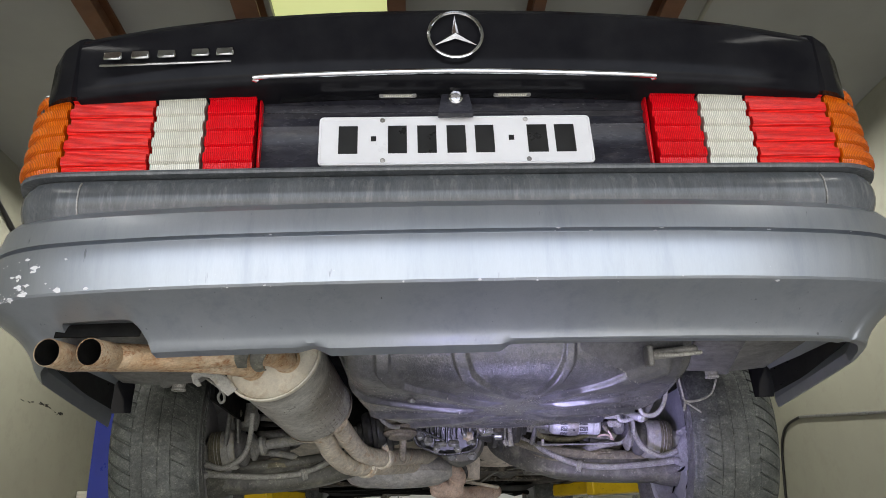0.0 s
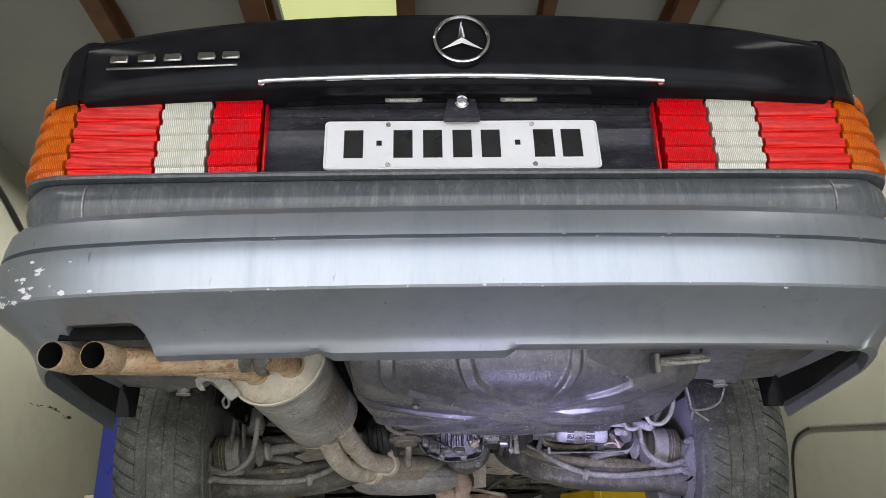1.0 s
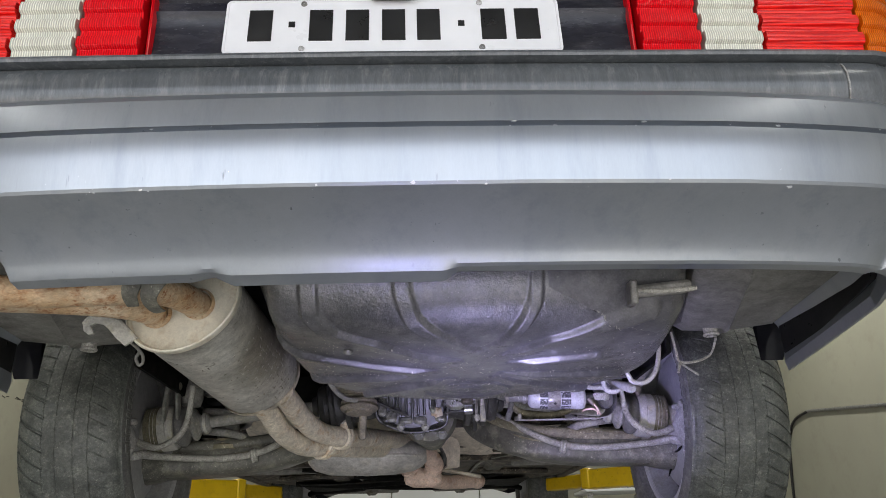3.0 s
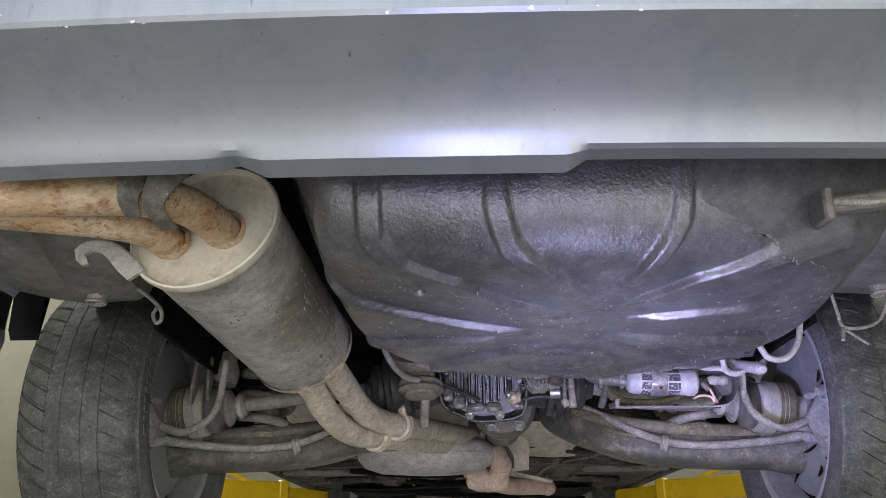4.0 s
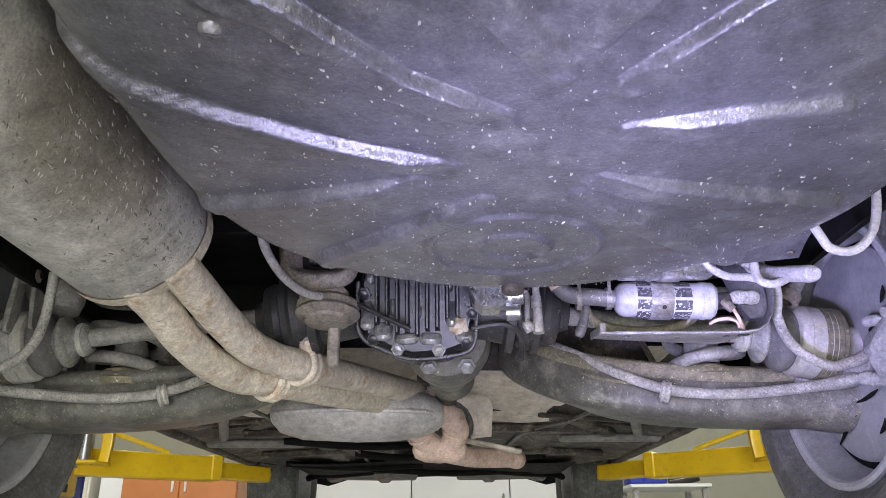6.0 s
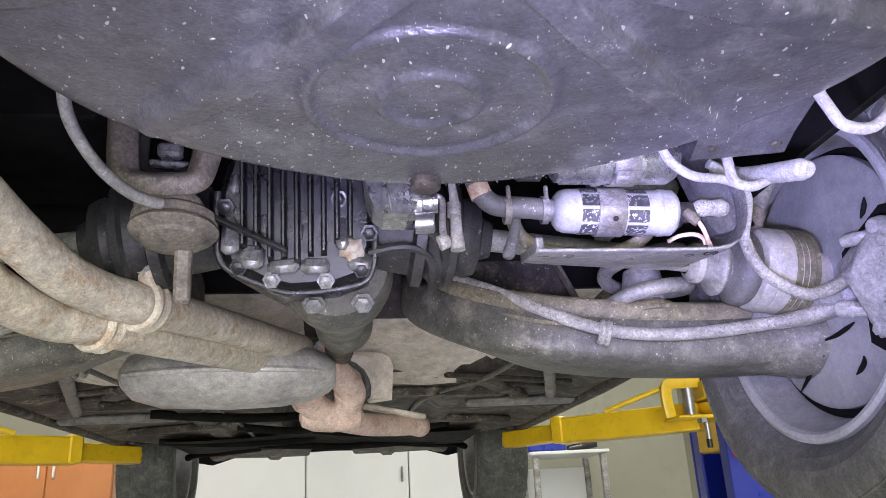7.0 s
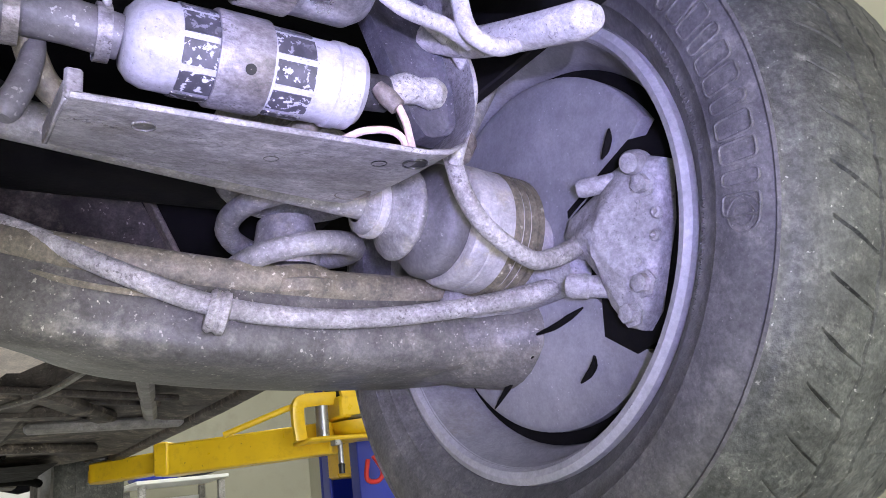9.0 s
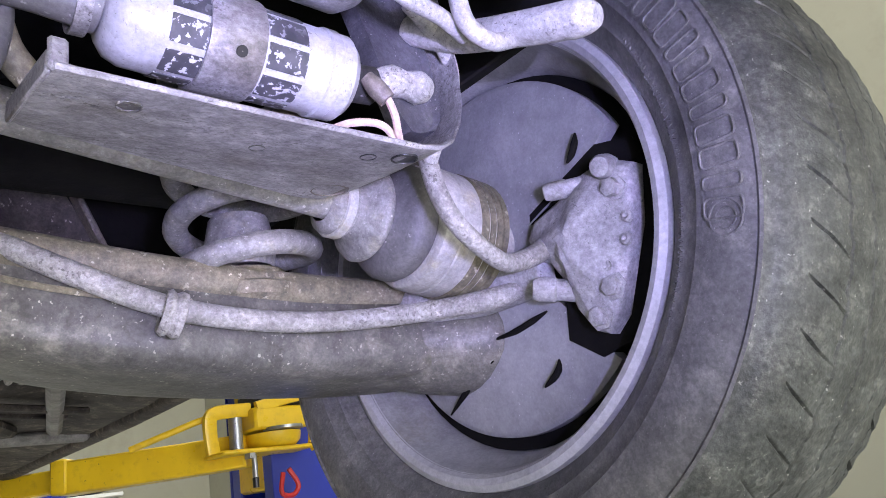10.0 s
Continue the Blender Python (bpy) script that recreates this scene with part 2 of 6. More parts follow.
    "white_lens": material("white_lens", ((0.7, 0.69, 0.6), (0.6, 0.59, 0.51)), 0.2, scale=30, coat=0.5, bump=0, rough_var=0.03, stretch=(2, 2, 0.2), prism=90),
    "plate_white": material("plate_white", ((0.8, 0.8, 0.82), (0.74, 0.74, 0.76)), 0.35, scale=14, bump=0.02),
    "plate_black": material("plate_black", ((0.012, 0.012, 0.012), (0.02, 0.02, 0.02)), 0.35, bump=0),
    "yellow": material("yellow", ((0.8, 0.53, 0.012), (0.72, 0.46, 0.01), (0.64, 0.4, 0.015)), 0.35, scale=8, coat=0.2, bump=0.06, specks=(0.2, 0.14, 0.03), speck_scale=60, speck_cut=0.7),
    "blue": material("blue", ((0.012, 0.03, 0.34), (0.01, 0.025, 0.27)), 0.35, scale=5, coat=0.2, bump=0.04),
    "steel": material("steel", ((0.42, 0.42, 0.42), (0.3, 0.3, 0.3)), 0.35, metal=0.8, scale=30, bump=0.1),
    "wall": material("wall", ((0.315, 0.31, 0.24), (0.29, 0.285, 0.222), (0.275, 0.267, 0.208)), 0.6, scale=1.4, bump=0.05, specks=(0.27, 0.26, 0.2), speck_scale=24, speck_cut=0.75),
    "ceiling": material("ceiling", ((0.35, 0.35, 0.315), (0.31, 0.31, 0.28)), 0.7, scale=1.2, bump=0.04),
    "beam": material("beam", ((0.11, 0.045, 0.02), (0.16, 0.07, 0.03)), 0.5, scale=6, bump=0.1),
    "concrete": material("concrete", ((0.4, 0.4, 0.39), (0.35, 0.35, 0.34), (0.26, 0.26, 0.25)), 0.4, scale=1.3, bump=0.1, second=(0.37, 0.37, 0.35)),
    "white_panel": material("white_panel", ((0.74, 0.75, 0.74), (0.7, 0.71, 0.7)), 0.45, scale=2, bump=0.03),
    "orange": material("orange", ((0.5, 0.19, 0.06), (0.42, 0.15, 0.045)), 0.35, scale=3, coat=0.2, bump=0.03),
    "cream": material("cream", ((0.6, 0.57, 0.48), (0.52, 0.5, 0.42)), 0.5, scale=3, bump=0.05),
    "red": material("red", ((0.5, 0.02, 0.015), (0.42, 0.015, 0.012)), 0.4, bump=0),
}
# less specular; cavity shade held in the near-black colour stays dark
for nm, v in (("black_paint", 0.07), ("dusty_black", 0.3), ("black_and_shade", 0.06), ("soot", 0.15), ("dark_floor", 0.25), ("arm_steel", 0.35)):
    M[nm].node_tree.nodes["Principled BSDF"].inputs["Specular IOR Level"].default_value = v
M["undercoat"].node_tree.nodes["Principled BSDF"].inputs["Coat IOR"].default_value = 1.75
glow = bpy.data.materials.new("skylight_panel")
glow.use_nodes = True
gb = glow.node_tree.nodes["Principled BSDF"]
gb.inputs["Base Color"].default_value = (0.6, 0.62, 0.35, 1)
gb.inputs["Emission Color"].default_value = (0.75, 0.8, 0.33, 1)
gb.inputs["Emission Strength"].default_value = 0.55

# ---- mesh helpers ----


class Geo:
    """Collects vertices and faces of one mesh."""

    def __init__(self):
        self.v, self.f = [], []

    def add(self, verts, faces):
        n = len(self.v)
        self.v += [tuple(p) for p in verts]
        self.f += [tuple(n + i for i in face) for face in faces]
        return self

    def grid(self, rows, close=False, ring=False, caps=False):
        """Rows of points; close joins each row's ends, ring joins the last row to the first."""
        n, k = len(rows), len(rows[0])
        faces = []
        for i in range(n if ring else n - 1):
            for j in range(k if close else k - 1):
                a, b = i * k + j, i * k + (j + 1) % k
                c, d = ((i + 1) % n) * k + (j + 1) % k, ((i + 1) % n) * k + j
                faces.append((a, b, c, d))
        if caps:
            faces += [tuple(range(k))[::-1], tuple((n - 1) * k + j for j in range(k))]
        return self.add([p for row in rows for p in row], faces)

    def box(self, centre, size, turn=(0, 0, 0), bevel=0.004):
        hx, hy, hz = (s / 2 for s in size)
        e = min(bevel, hx * 0.8, hy * 0.8, hz * 0.8)
        m = Matrix.Translation(centre) @ Euler([radians(a) for a in turn]).to_matrix().to_4x4()
        ids, verts, faces = {}, [], []
        for sx in (-1, 1):
            for sy in (-1, 1):
                for sz in (-1, 1):
                    for axis in range(3):
                        p = [sx * (hx - e), sy * (hy - e), sz * (hz - e)]
                        p[axis] = (sx * hx, sy * hy, sz * hz)[axis]
                        ids[sx, sy, sz, axis] = len(verts)
                        verts.append(m @ Vector(p))
        s2 = ((-1, -1), (1, -1), (1, 1), (-1, 1))
        for axis in range(3):
            for s in (-1, 1):
                q = []
                for a, b in s2:
                    c = [a, b]
                    c.insert(axis, s)
                    q.append(ids[(*c, axis)])
                faces.append(q)
            a1, a2 = [a for a in range(3) if a != axis]
            for a, b in s2:
                q = []
                for s, ax in ((-1, a1), (1, a1), (1, a2), (-1, a2)):
                    c = [0, 0, 0]
                    c[axis], c[a1], c[a2] = s, a, b
                    q.append(ids[(*c, ax)])
                faces.append(q)
        for sx in (-1, 1):
            for sy in (-1, 1):
                for sz in (-1, 1):
                    faces.append([ids[sx, sy, sz, a] for a in range(3)])
        return self.add(verts, faces)

    def tube(self, points, r, n=12, smooth=6, caps=True, section=None, up=None):
        """A tube along a smoothed line. r: a radius, or one for each point. section: 2D outline instead of a circle."""
        pts = [Vector(p) for p in points]
        rads = list(r) if isinstance(r, (list, tuple)) else [r] * len(pts)
        if smooth > 1 and len(pts) > 2:
            line, rr = [], []
            for i in range(len(pts) - 1):
                p0, p1, p2, p3 = pts[max(i - 1, 0)], pts[i], pts[i + 1], pts[min(i + 2, len(pts) - 1)]
                for s in range(smooth):
                    t = s / smooth
                    line.append(0.5 * ((2 * p1) + (p2 - p0) * t + (2 * p0 - 5 * p1 + 4 * p2 - p3) * t * t + (3 * p1 - p0 - 3 * p2 + p3) * t**3))
                    rr.append(rads[i] * (1 - t) + rads[i + 1] * t)
            pts, rads = line + [pts[-1]], rr + [rads[-1]]
        way = (pts[1] - pts[0]).normalized()
        side = way.cross(Vector(up or (0.013, 0.021, 1))).normalized()
        rows = []
        for i, p in enumerate(pts):
            way = (pts[min(i + 1, len(pts) - 1)] - pts[max(i - 1, 0)]).normalized()
            side = (side - way * side.dot(way)).normalized()
            if up:
                side = way.cross(Vector(up)).normalized()
            top = side.cross(way)
            if section:
                rows.append([p + side * a * rads[i] + top * b * rads[i] for a, b in section])
            else:
                rows.append([p + (side * math.cos(2 * math.pi * j / n) + top * math.sin(2 * math.pi * j / n)) * rads[i] for j in range(n)])
        return self.grid(rows, close=True, caps=caps)

    def lathe(self, profile, base, axis, n=48, wobble=None, twist=None):
        """Turns (along, radius) pairs round an axis through base; twist skews the columns."""
        axis = Vector(axis).normalized()
        side = axis.cross(Vector((0, 0, 1)) if abs(axis.z) < 0.9 else Vector((0, 1, 0))).normalized()
        top = axis.cross(side)
        base = Vector(base)
        rows = []
        for i in range(n):
            row = []
            for k, (s, q) in enumerate(profile):
                a = 2 * math.pi * i / n + (twist(s) if twist else 0)
                row.append(base + axis * s + (side * math.cos(a) + top * math.sin(a)) * (q + (wobble(i, k, s) if wobble else 0)))
            rows.append(row)
        return self.grid(rows, ring=True)

    def bolt(self, place, axis, r=0.008, h=0.008):
        a = Vector(axis).normalized()
        self.lathe([(0, r * 1.45), (h * 0.25, r * 1.45), (h * 0.26, r), (h * 0.9, r), (h, r * 0.8), (h, 0.0005)], place, a, n=6)
        return self

    def plate(self, outline, thick, m):
        """A flat piece from a 2D outline, of a thickness, laid by a matrix."""
        k = len(outline)
        verts = [m @ Vector((x, y, z)) for z in (0, thick) for x, y in outline]
        return self.add(verts, [tuple(range(k))[::-1], tuple(range(k, 2 * k))] + [(i, (i + 1) % k, k + (i + 1) % k, k + i) for i in range(k)])


def part(name, geo, mat, parent=None, label="", angle=38):
    """One mesh object under a thing or a part."""
    me = bpy.data.meshes.new(name)
    me.from_pydata(geo.v, [], geo.f)
    me.update()
    bm = bmesh.new()
    bm.from_mesh(me)
    bmesh.ops.recalc_face_normals(bm, faces=bm.faces)
    bm.to_mesh(me)
    bm.free()
    me.shade_smooth()
    me.set_sharp_from_angle(angle=radians(angle))
    me.materials.append(M[mat] if isinstance(mat, str) else mat)
    ob = new(name, me)
    ob.parent = parent
    if label:
        ob["label"] = label
    return ob


def thing(name, label, category, group="", kind="", at=(0, 0, 0)):
    return tagged(new(name), label, category, group, kind)


def oval(a, b, n=32, turn=0.0, power=2.0):
    out = []
    for i in range(n):
        t = 2 * math.pi * i / n
        c, s = math.cos(t), math.sin(t)
        x, y = a * math.copysign(abs(c) ** (2 / power), c), b * math.copysign(abs(s) ** (2 / power), s)
        out.append((x * math.cos(turn) - y * math.sin(turn), x * math.sin(turn) + y * math.cos(turn)))
    return out


def rounded(a, b, r, n=6):
    """A rectangle of half sizes a, b with corners of radius r."""
    out = []
    for cx, cy, t0 in ((a - r, b - r, 0), (r - a, b - r, 90), (r - a, r - b, 180), (a - r, r - b, 270)):
        out += [(cx + r * math.cos(radians(t0 + 90 * i / n)), cy + r * math.sin(radians(t0 + 90 * i / n))) for i in range(n + 1)]
    return out


def lerp_table(table, x):
    return float(np.interp(x, [a for a, _ in table], [b for _, b in table]))


# ---- the hall ----
XW, Y0, Y1, ZC = 3.4, -3.4, 7.6, 4.45
floor = part("floor", Geo().box((0, 1.45, -0.1), (9, 16.6, 0.2), bevel=0.001), "concrete")
tagged(floor, "grey concrete workshop floor with worn patches", "floor", kind="structure")
for nm, c, sz in (("wall_west", (-XW - 0.1, (Y0 + Y1) / 2, ZC / 2), (0.2, Y1 - Y0 + 0.4, ZC)), ("wall_east", (XW + 0.1, (Y0 + Y1) / 2, ZC / 2), (0.2, Y1 - Y0 + 0.4, ZC)),
                  ("wall_north", (0, Y1 + 0.1, ZC / 2), (2 * XW, 0.2, ZC))):
    tagged(part(nm, Geo().box(c, sz, bevel=0.002), "wall"), "pale grey-green painted workshop wall with scuffs", "wall", kind="structure")
rng = random.Random(3)
for nm, ya, za, yb, zb, x0 in (("scuff", 5.32, 2.6, 5.85, 2.63, -XW), ("scuff", 6.23, 2.76, 6.26, 2.89, -XW), ("scuff", 5.9, 2.58, 6.1, 2.6, -XW)):
    g = Geo()
    for k in range(14):
        t = rng.random()
        g.box((x0 + 0.001, ya + (yb - ya) * t, za + (zb - za) * t + rng.gauss(0, 0.006)), (0.003, rng.uniform(0.01, 0.07), rng.uniform(0.004, 0.012)), (rng.uniform(-12, 12), 0, 0), 0.001)
    tagged(part(nm, g, "soot"), "dark scrape on the painted wall", "mark", kind="structure")
g = Geo()
g.box((-3.25, Y0 - 0.1, ZC / 2), (0.3, 0.2, ZC), bevel=0.002).box((3.25, Y0 - 0.1, ZC / 2), (0.3, 0.2, ZC), bevel=0.002).box((0, Y0 - 0.1, 3.98), (6.2, 0.2, 0.94), bevel=0.002)
tagged(part("wall_south", g, "wall"), "pale workshop wall with a wide open gateway", "wall", kind="structure")
g = Geo()
for x0, x1 in ((-XW - 0.2, -0.92), (-0.14, XW + 0.2)):
    g.box(((x0 + x1) / 2, (Y0 + Y1) / 2, ZC + 0.05), (x1 - x0, Y1 - Y0 + 0.6, 0.1), bevel=0.002)
g.box((-0.53, 5.45, ZC + 0.05), (0.78, 4.6, 0.1), bevel=0.002).box((-0.53, -1.5, ZC + 0.05), (0.78, 4.4, 0.1), bevel=0.002)
tagged(part("ceiling", g, "ceiling"), "grey panelled workshop roof seen from below", "ceiling", kind="structure")
sk = part("skylight", Geo().box((-0.53, 1.93, ZC + 0.05), (0.776, 2.44, 0.02), bevel=0.002), glow)
tagged(sk, "yellow-green translucent skylight panel in the roof", "skylight", kind="structure")


def roof_beam(x, w, h):
    g = Geo()
    g.box((x, (Y0 + Y1) / 2, ZC - 0.008), (w, Y1 - Y0 - 0.02, 0.014), bevel=0.002).box((x, (Y0 + Y1) / 2, ZC - h), (w, Y1 - Y0 - 0.02, 0.014), bevel=0.002)
    g.box((x, (Y0 + Y1) / 2, ZC - h / 2), (0.014, Y1 - Y0 - 0.02, h), bevel=0.002)
    tagged(part("roof_beam", g, "beam"), "brown-painted steel roof beam under the panels", "beam", "roof beams", "structure")


for x, w in ((-1.93, 0.11), (-1.025, 0.146), (-0.15, 0.108), (0.69, 0.073), (1.49, 0.12)):
    roof_beam(x, w, 0.16)
tagged(part("conduit", Geo().tube([(1.76, Y0 + 0.01, 4.4), (1.76, Y1 - 0.01, 4.4)], 0.016, 10, smooth=1), "wall"), "thin grey conduit under the roof panels", "conduit", kind="structure")

# ---- the car ----
car = thing("car", "black and silver saloon car with dirty underside, on a lift", "car")

# bumper: one profile (distance inwards, height) swept round the tail
PLAN = [(-0.885, 0.66), (-0.888, 0.5), (-0.888, 0.36), (-0.886, 0.24), (-0.879, 0.15), (-0.862, 0.08), (-0.828, 0.022), (-0.775, -0.015), (-0.71, -0.036), (-0.6, -0.052), (-0.45, -0.065), (-0.22, -0.073), (0.0, -0.075)]
PLAN = PLAN + [(-x, y) for x, y in PLAN[-2::-1]]
PROFILE = [(0.06, 1.931), (0.04, 1.936), (0.02, 1.93), (0.008, 1.915), (0.002, 1.89), (0.0, 1.8685), (0.013, 1.8665), (0.013, 1.862), (-0.001, 1.8595), (-0.003, 1.845), (-0.002, 1.82), (0.001, 1.797), (0.003, 1.779), (0.0065, 1.775),
           (0.013, 1.7722), (0.044, 1.7595), (0.07, 1.745), (0.09, 1.7305), (0.104, 1.7175), (0.111, 1.709), (0.115, 1.7025), (0.121, 1.6995), (0.142, 1.699), (0.16, 1.72), (0.12, 1.745), (0.06, 1.785), (0.03, 1.81), (0.03, 1.91), (0.06, 1.925)]


def spread(line, n):
    """n points at even steps along a smoothed 2D line, with the way at each."""
    pts = [Vector((a, b, 0)) for a, b in line]
    fine = []
    for i in range(len(pts) - 1):
        p0, p1, p2, p3 = pts[max(i - 1, 0)], pts[i], pts[i + 1], pts[min(i + 2, len(pts) - 1)]
        fine += [0.5 * ((2 * p1) + (p2 - p0) * t + (2 * p0 - 5 * p1 + 4 * p2 - p3) * t * t + (3 * p1 - p0 - 3 * p2 + p3) * t**3) for t in [s / 24 for s in range(24)]]
    fine.append(pts[-1])
    far = np.cumsum([0] + [(fine[i + 1] - fine[i]).length for i in range(len(fine) - 1)])
    out = []
    for d in np.linspace(0, far[-1], n):
        x, y = (float(np.interp(d, far, [p[k] for p in fine])) for k in (0, 1))
        e = 0.01
        x2, y2 = (float(np.interp(min(d + e, far[-1]), far, [p[k] for p in fine])) for k in (0, 1))
        x1, y1 = (float(np.interp(max(d - e, 0), far, [p[k] for p in fine])) for k in (0, 1))
        out.append((x, y, Vector((x2 - x1, y2 - y1)).normalized()))
    return out


rows = []
for x, y, way in spread(PLAN, 620):
    inward = Vector((-way.y, way.x))
    side = min(1.0, max(0.0, (y - 0.0) / 0.3))
    row = []
    for k, (d, z) in enumerate(PROFILE):
        tab = max(0.0, min(1.0, (x + 0.27) / 0.03)) * max(0.0, min(1.0, (0.09 - x) / 0.022)) if y < 0 else 0
        if 14 <= k <= 24:
            d = d * (1 - 0.72 * side)
            z = z - 0.03 * side * max(0, (y - 0.3)) / 0.3 * (18 <= k <= 23)
        if 21 <= k <= 22:
            z -= (0.006 if k == 21 else 0.0145) * max(tab, 0.5 * max(0.0, min(1.0, (-0.27 - x) / 0.03)))
        if y < 0.03 and x < 0 and 14 <= k <= 24:
            hole = min(1.0, max(0.0, (x + 0.73) / 0.008)) * min(1.0, max(0.0, (-0.57 - x) / 0.03))
            top = 1.7 + 0.046 * math.sqrt(max(0.0, 1 - (1 - hole) ** 2))
            if hole > 0 and z < top and k <= 22:
                back = float(np.interp(-top, [-1.775, -1.7722, -1.7595, -1.745, -1.7305, -1.7175, -1.7025], [0.0065, 0.013, 0.044, 0.07, 0.09, 0.104, 0.115]))
                d, z = back + 0.0004 * (k - 14), top + 0.0002 * (22 - k)
            elif hole > 0 and k >= 23:
                z = max(z, top + 0.012)
        row.append((x + inward.x * d, y + inward.y * d, z))
    rows.append(row)
bumper = part("bumper", Geo().grid(rows, close=True, caps=True), "silver_paint", car, "dull silver plastic rear bumper with scuffed corners", angle=24)

# near-black sheet stands in for shade within the exhaust opening
part("opening_shade", Geo().box((-0.648, 0.058, 1.745), (0.15, 0.004, 0.046), (-20, 0, 0), 0.001), "black_and_shade", bumper, "near-black sheet for the shade inside the exhaust opening")

rng = random.Random(7)
g = Geo()
for i in range(260):
    corner = rng.random()
    r_i = int(rng.gauss(136, 18)) if corner < 0.55 else (int(rng.gauss(492, 12)) if corner < 0.72 else rng.randrange(124, 496))
    k = rng.choice((9, 10, 11, 11, 12, 12, 12)) if corner < 0.72 else rng.choice((5, 11, 12, 12, 13))
    r_i = max(2, min(616, r_i))
    if -0.77 < rows[r_i][k][0] < -0.54 and k >= 12:
        continue
    a, b, c = (Vector(rows[r_i][k]), Vector(rows[r_i + 1][k]), Vector(rows[r_i][k + 1]))
    u, v = (b - a).normalized(), (c - a).normalized()
    nrm = u.cross(v).normalized()
    if nrm.y > 0:
        nrm = -nrm
    p0 = a + v * rng.uniform(0, (c - a).length) + nrm * 0.0007
    size = (0.0006 + 0.0075 * rng.random() ** 3) * (1.15 if corner < 0.72 else 0.4)
    ring = [p0 + (u * math.cos(t) * rng.uniform(0.35, 1.9) + v * math.sin(t) * rng.uniform(0.2, 1.0)) * size for t in [2 * math.pi * q / 7 for q in range(7)]]
    g.add(ring + [p - nrm * 0.001 for p in ring], [tuple(range(7))] + [(q, (q + 1) % 7, 7 + (q + 1) % 7, 7 + q) for q in range(7)])
tagged(part("paint_chips", g, "plate_white", bumper, "pale chips in the bumper paint"), kind="stuff")

# dark band under the lamps
LAMP_PLAN = [(-0.835, 0.3), (-0.832, 0.16), (-0.82, 0.07), (-0.795, 0.005), (-0.755, -0.02), (-0.68, -0.028), (-0.4, -0.033), (0, -0.036)]
LAMP_PLAN = LAMP_PLAN + [(-x, y) for x, y in LAMP_PLAN[-2::-1]]


def skirt(plan, profile, n=120, lo=-2.0, hi=2.0):
    rows = []
    for x, y, way in spread(plan, n):
        if lo <= x <= hi:
            inward = Vector((-way.y, way.x))
            rows.append([(x + inward.x * d, y + inward.y * d, z) for d, z in profile])
    return rows


band = part("lower_band", Geo().grid(skirt(LAMP_PLAN, [(0.06, 1.915), (0.014, 1.915), (0.008, 1.928), (0.003, 1.94), (0.0, 1.953), (0.0, 1.968), (0.003, 1.982), (0.008, 1.99), (0.012, 1.997), (0.03, 2.0), (0.06, 2.0)]), close=True, caps=True), "strip", car, "worn dark grey trim band between lamps and bumper")
for lo, hi in ((-0.6845, -0.6805), (0.6805, 0.6845)):
    part("joint_strip", Geo().grid(skirt(LAMP_PLAN, [(0.012, 1.917), (0.006, 1.928), (0.001, 1.94), (-0.002, 1.953), (-0.002, 1.968), (0.001, 1.982), (0.007, 1.992), (0.012, 1.992)], 1600, lo, hi), close=True, caps=True), "zinc", band)
part("ledge", Geo().grid(skirt(LAMP_PLAN, [(0.03, 1.999), (-0.006, 1.999), (-0.008, 2.003), (-0.006, 2.008), (0.03, 2.009)]), close=True, caps=True), "strip", band)

# tail panel with its recess, quarters, boot lid
g = Geo()
g.box((0, 0.03, 2.09), (1.56, 0.05, 0.2), bevel=0.006)
body = part("tail_panel", g, "black_paint", car, "black painted tail panel behind the number plate")
rows = []
for i in range(40):
    x = -0.372 + 0.744 * i / 39
    rows.append([(x, 0.03, 2.002), (x, -0.028, 2.003), (x, -0.022, 2.018), (x, -0.004, 2.024), (x, 0.0, 2.06), (x, 0.002, 2.1), (x, -0.005, 2.113), (x, 0.003, 2.118), (x, 0.004, 2.135), (x, -0.004, 2.142), (x, 0.004, 2.148), (x, 0.002, 2.163), (x, -0.03, 2.172), (x, -0.05, 2.18), (x, 0.03, 2.185)])
part("recess", Geo().grid(rows, close=True, caps=True), "dusty_black", body)
rows = []
TOPZ = [(0.0, 2.334), (0.2, 2.331), (0.4, 2.322), (0.55, 2.31), (0.69, 2.294), (0.72, 2.288)]
for i in range(61):
    x = -0.705 + 1.41 * i / 60
    t = lerp_table(TOPZ, abs(x))
    lift = -0.012 * (abs(x) / 0.7) ** 2
    bow = 0.035 * (abs(x) / 0.7) ** 3
    rows.append([(x, 0.02 + bow, 2.168 + lift), (x, -0.072 + bow, 2.166 + lift), (x, -0.079 + bow, 2.17 + lift), (x, -0.083 + bow, 2.19 + lift), (x, -0.088 + bow, 2.23 + lift), (x, -0.09 + bow, t - 0.035), (x, -0.084 + bow, t - 0.015), (x, -0.068 + bow, t - 0.003), (x, -0.04 + bow, t + 0.002),
                 (x, 0.1 + bow, t + 0.012), (x, 0.5, t + 0.03), (x, 0.72, t + 0.035), (x, 0.72, t - 0.03), (x, 0.1, 2.26)])
part("boot_lid", Geo().grid(rows, close=True, caps=True), "black_paint", car, "black glossy boot lid", angle=50)
for s in (-1, 1):
    rows = []
    for x0, y0, z0 in ((0.712, -0.05, 0), (0.74, -0.04, -0.014), (0.765, -0.02, -0.04), (0.785, 0.015, -0.075), (0.802, 0.06, -0.11), (0.815, 0.12, -0.125), (0.83, 0.3, -0.12), (0.85, 0.72, -0.1)):
        top = 2.29 + z0
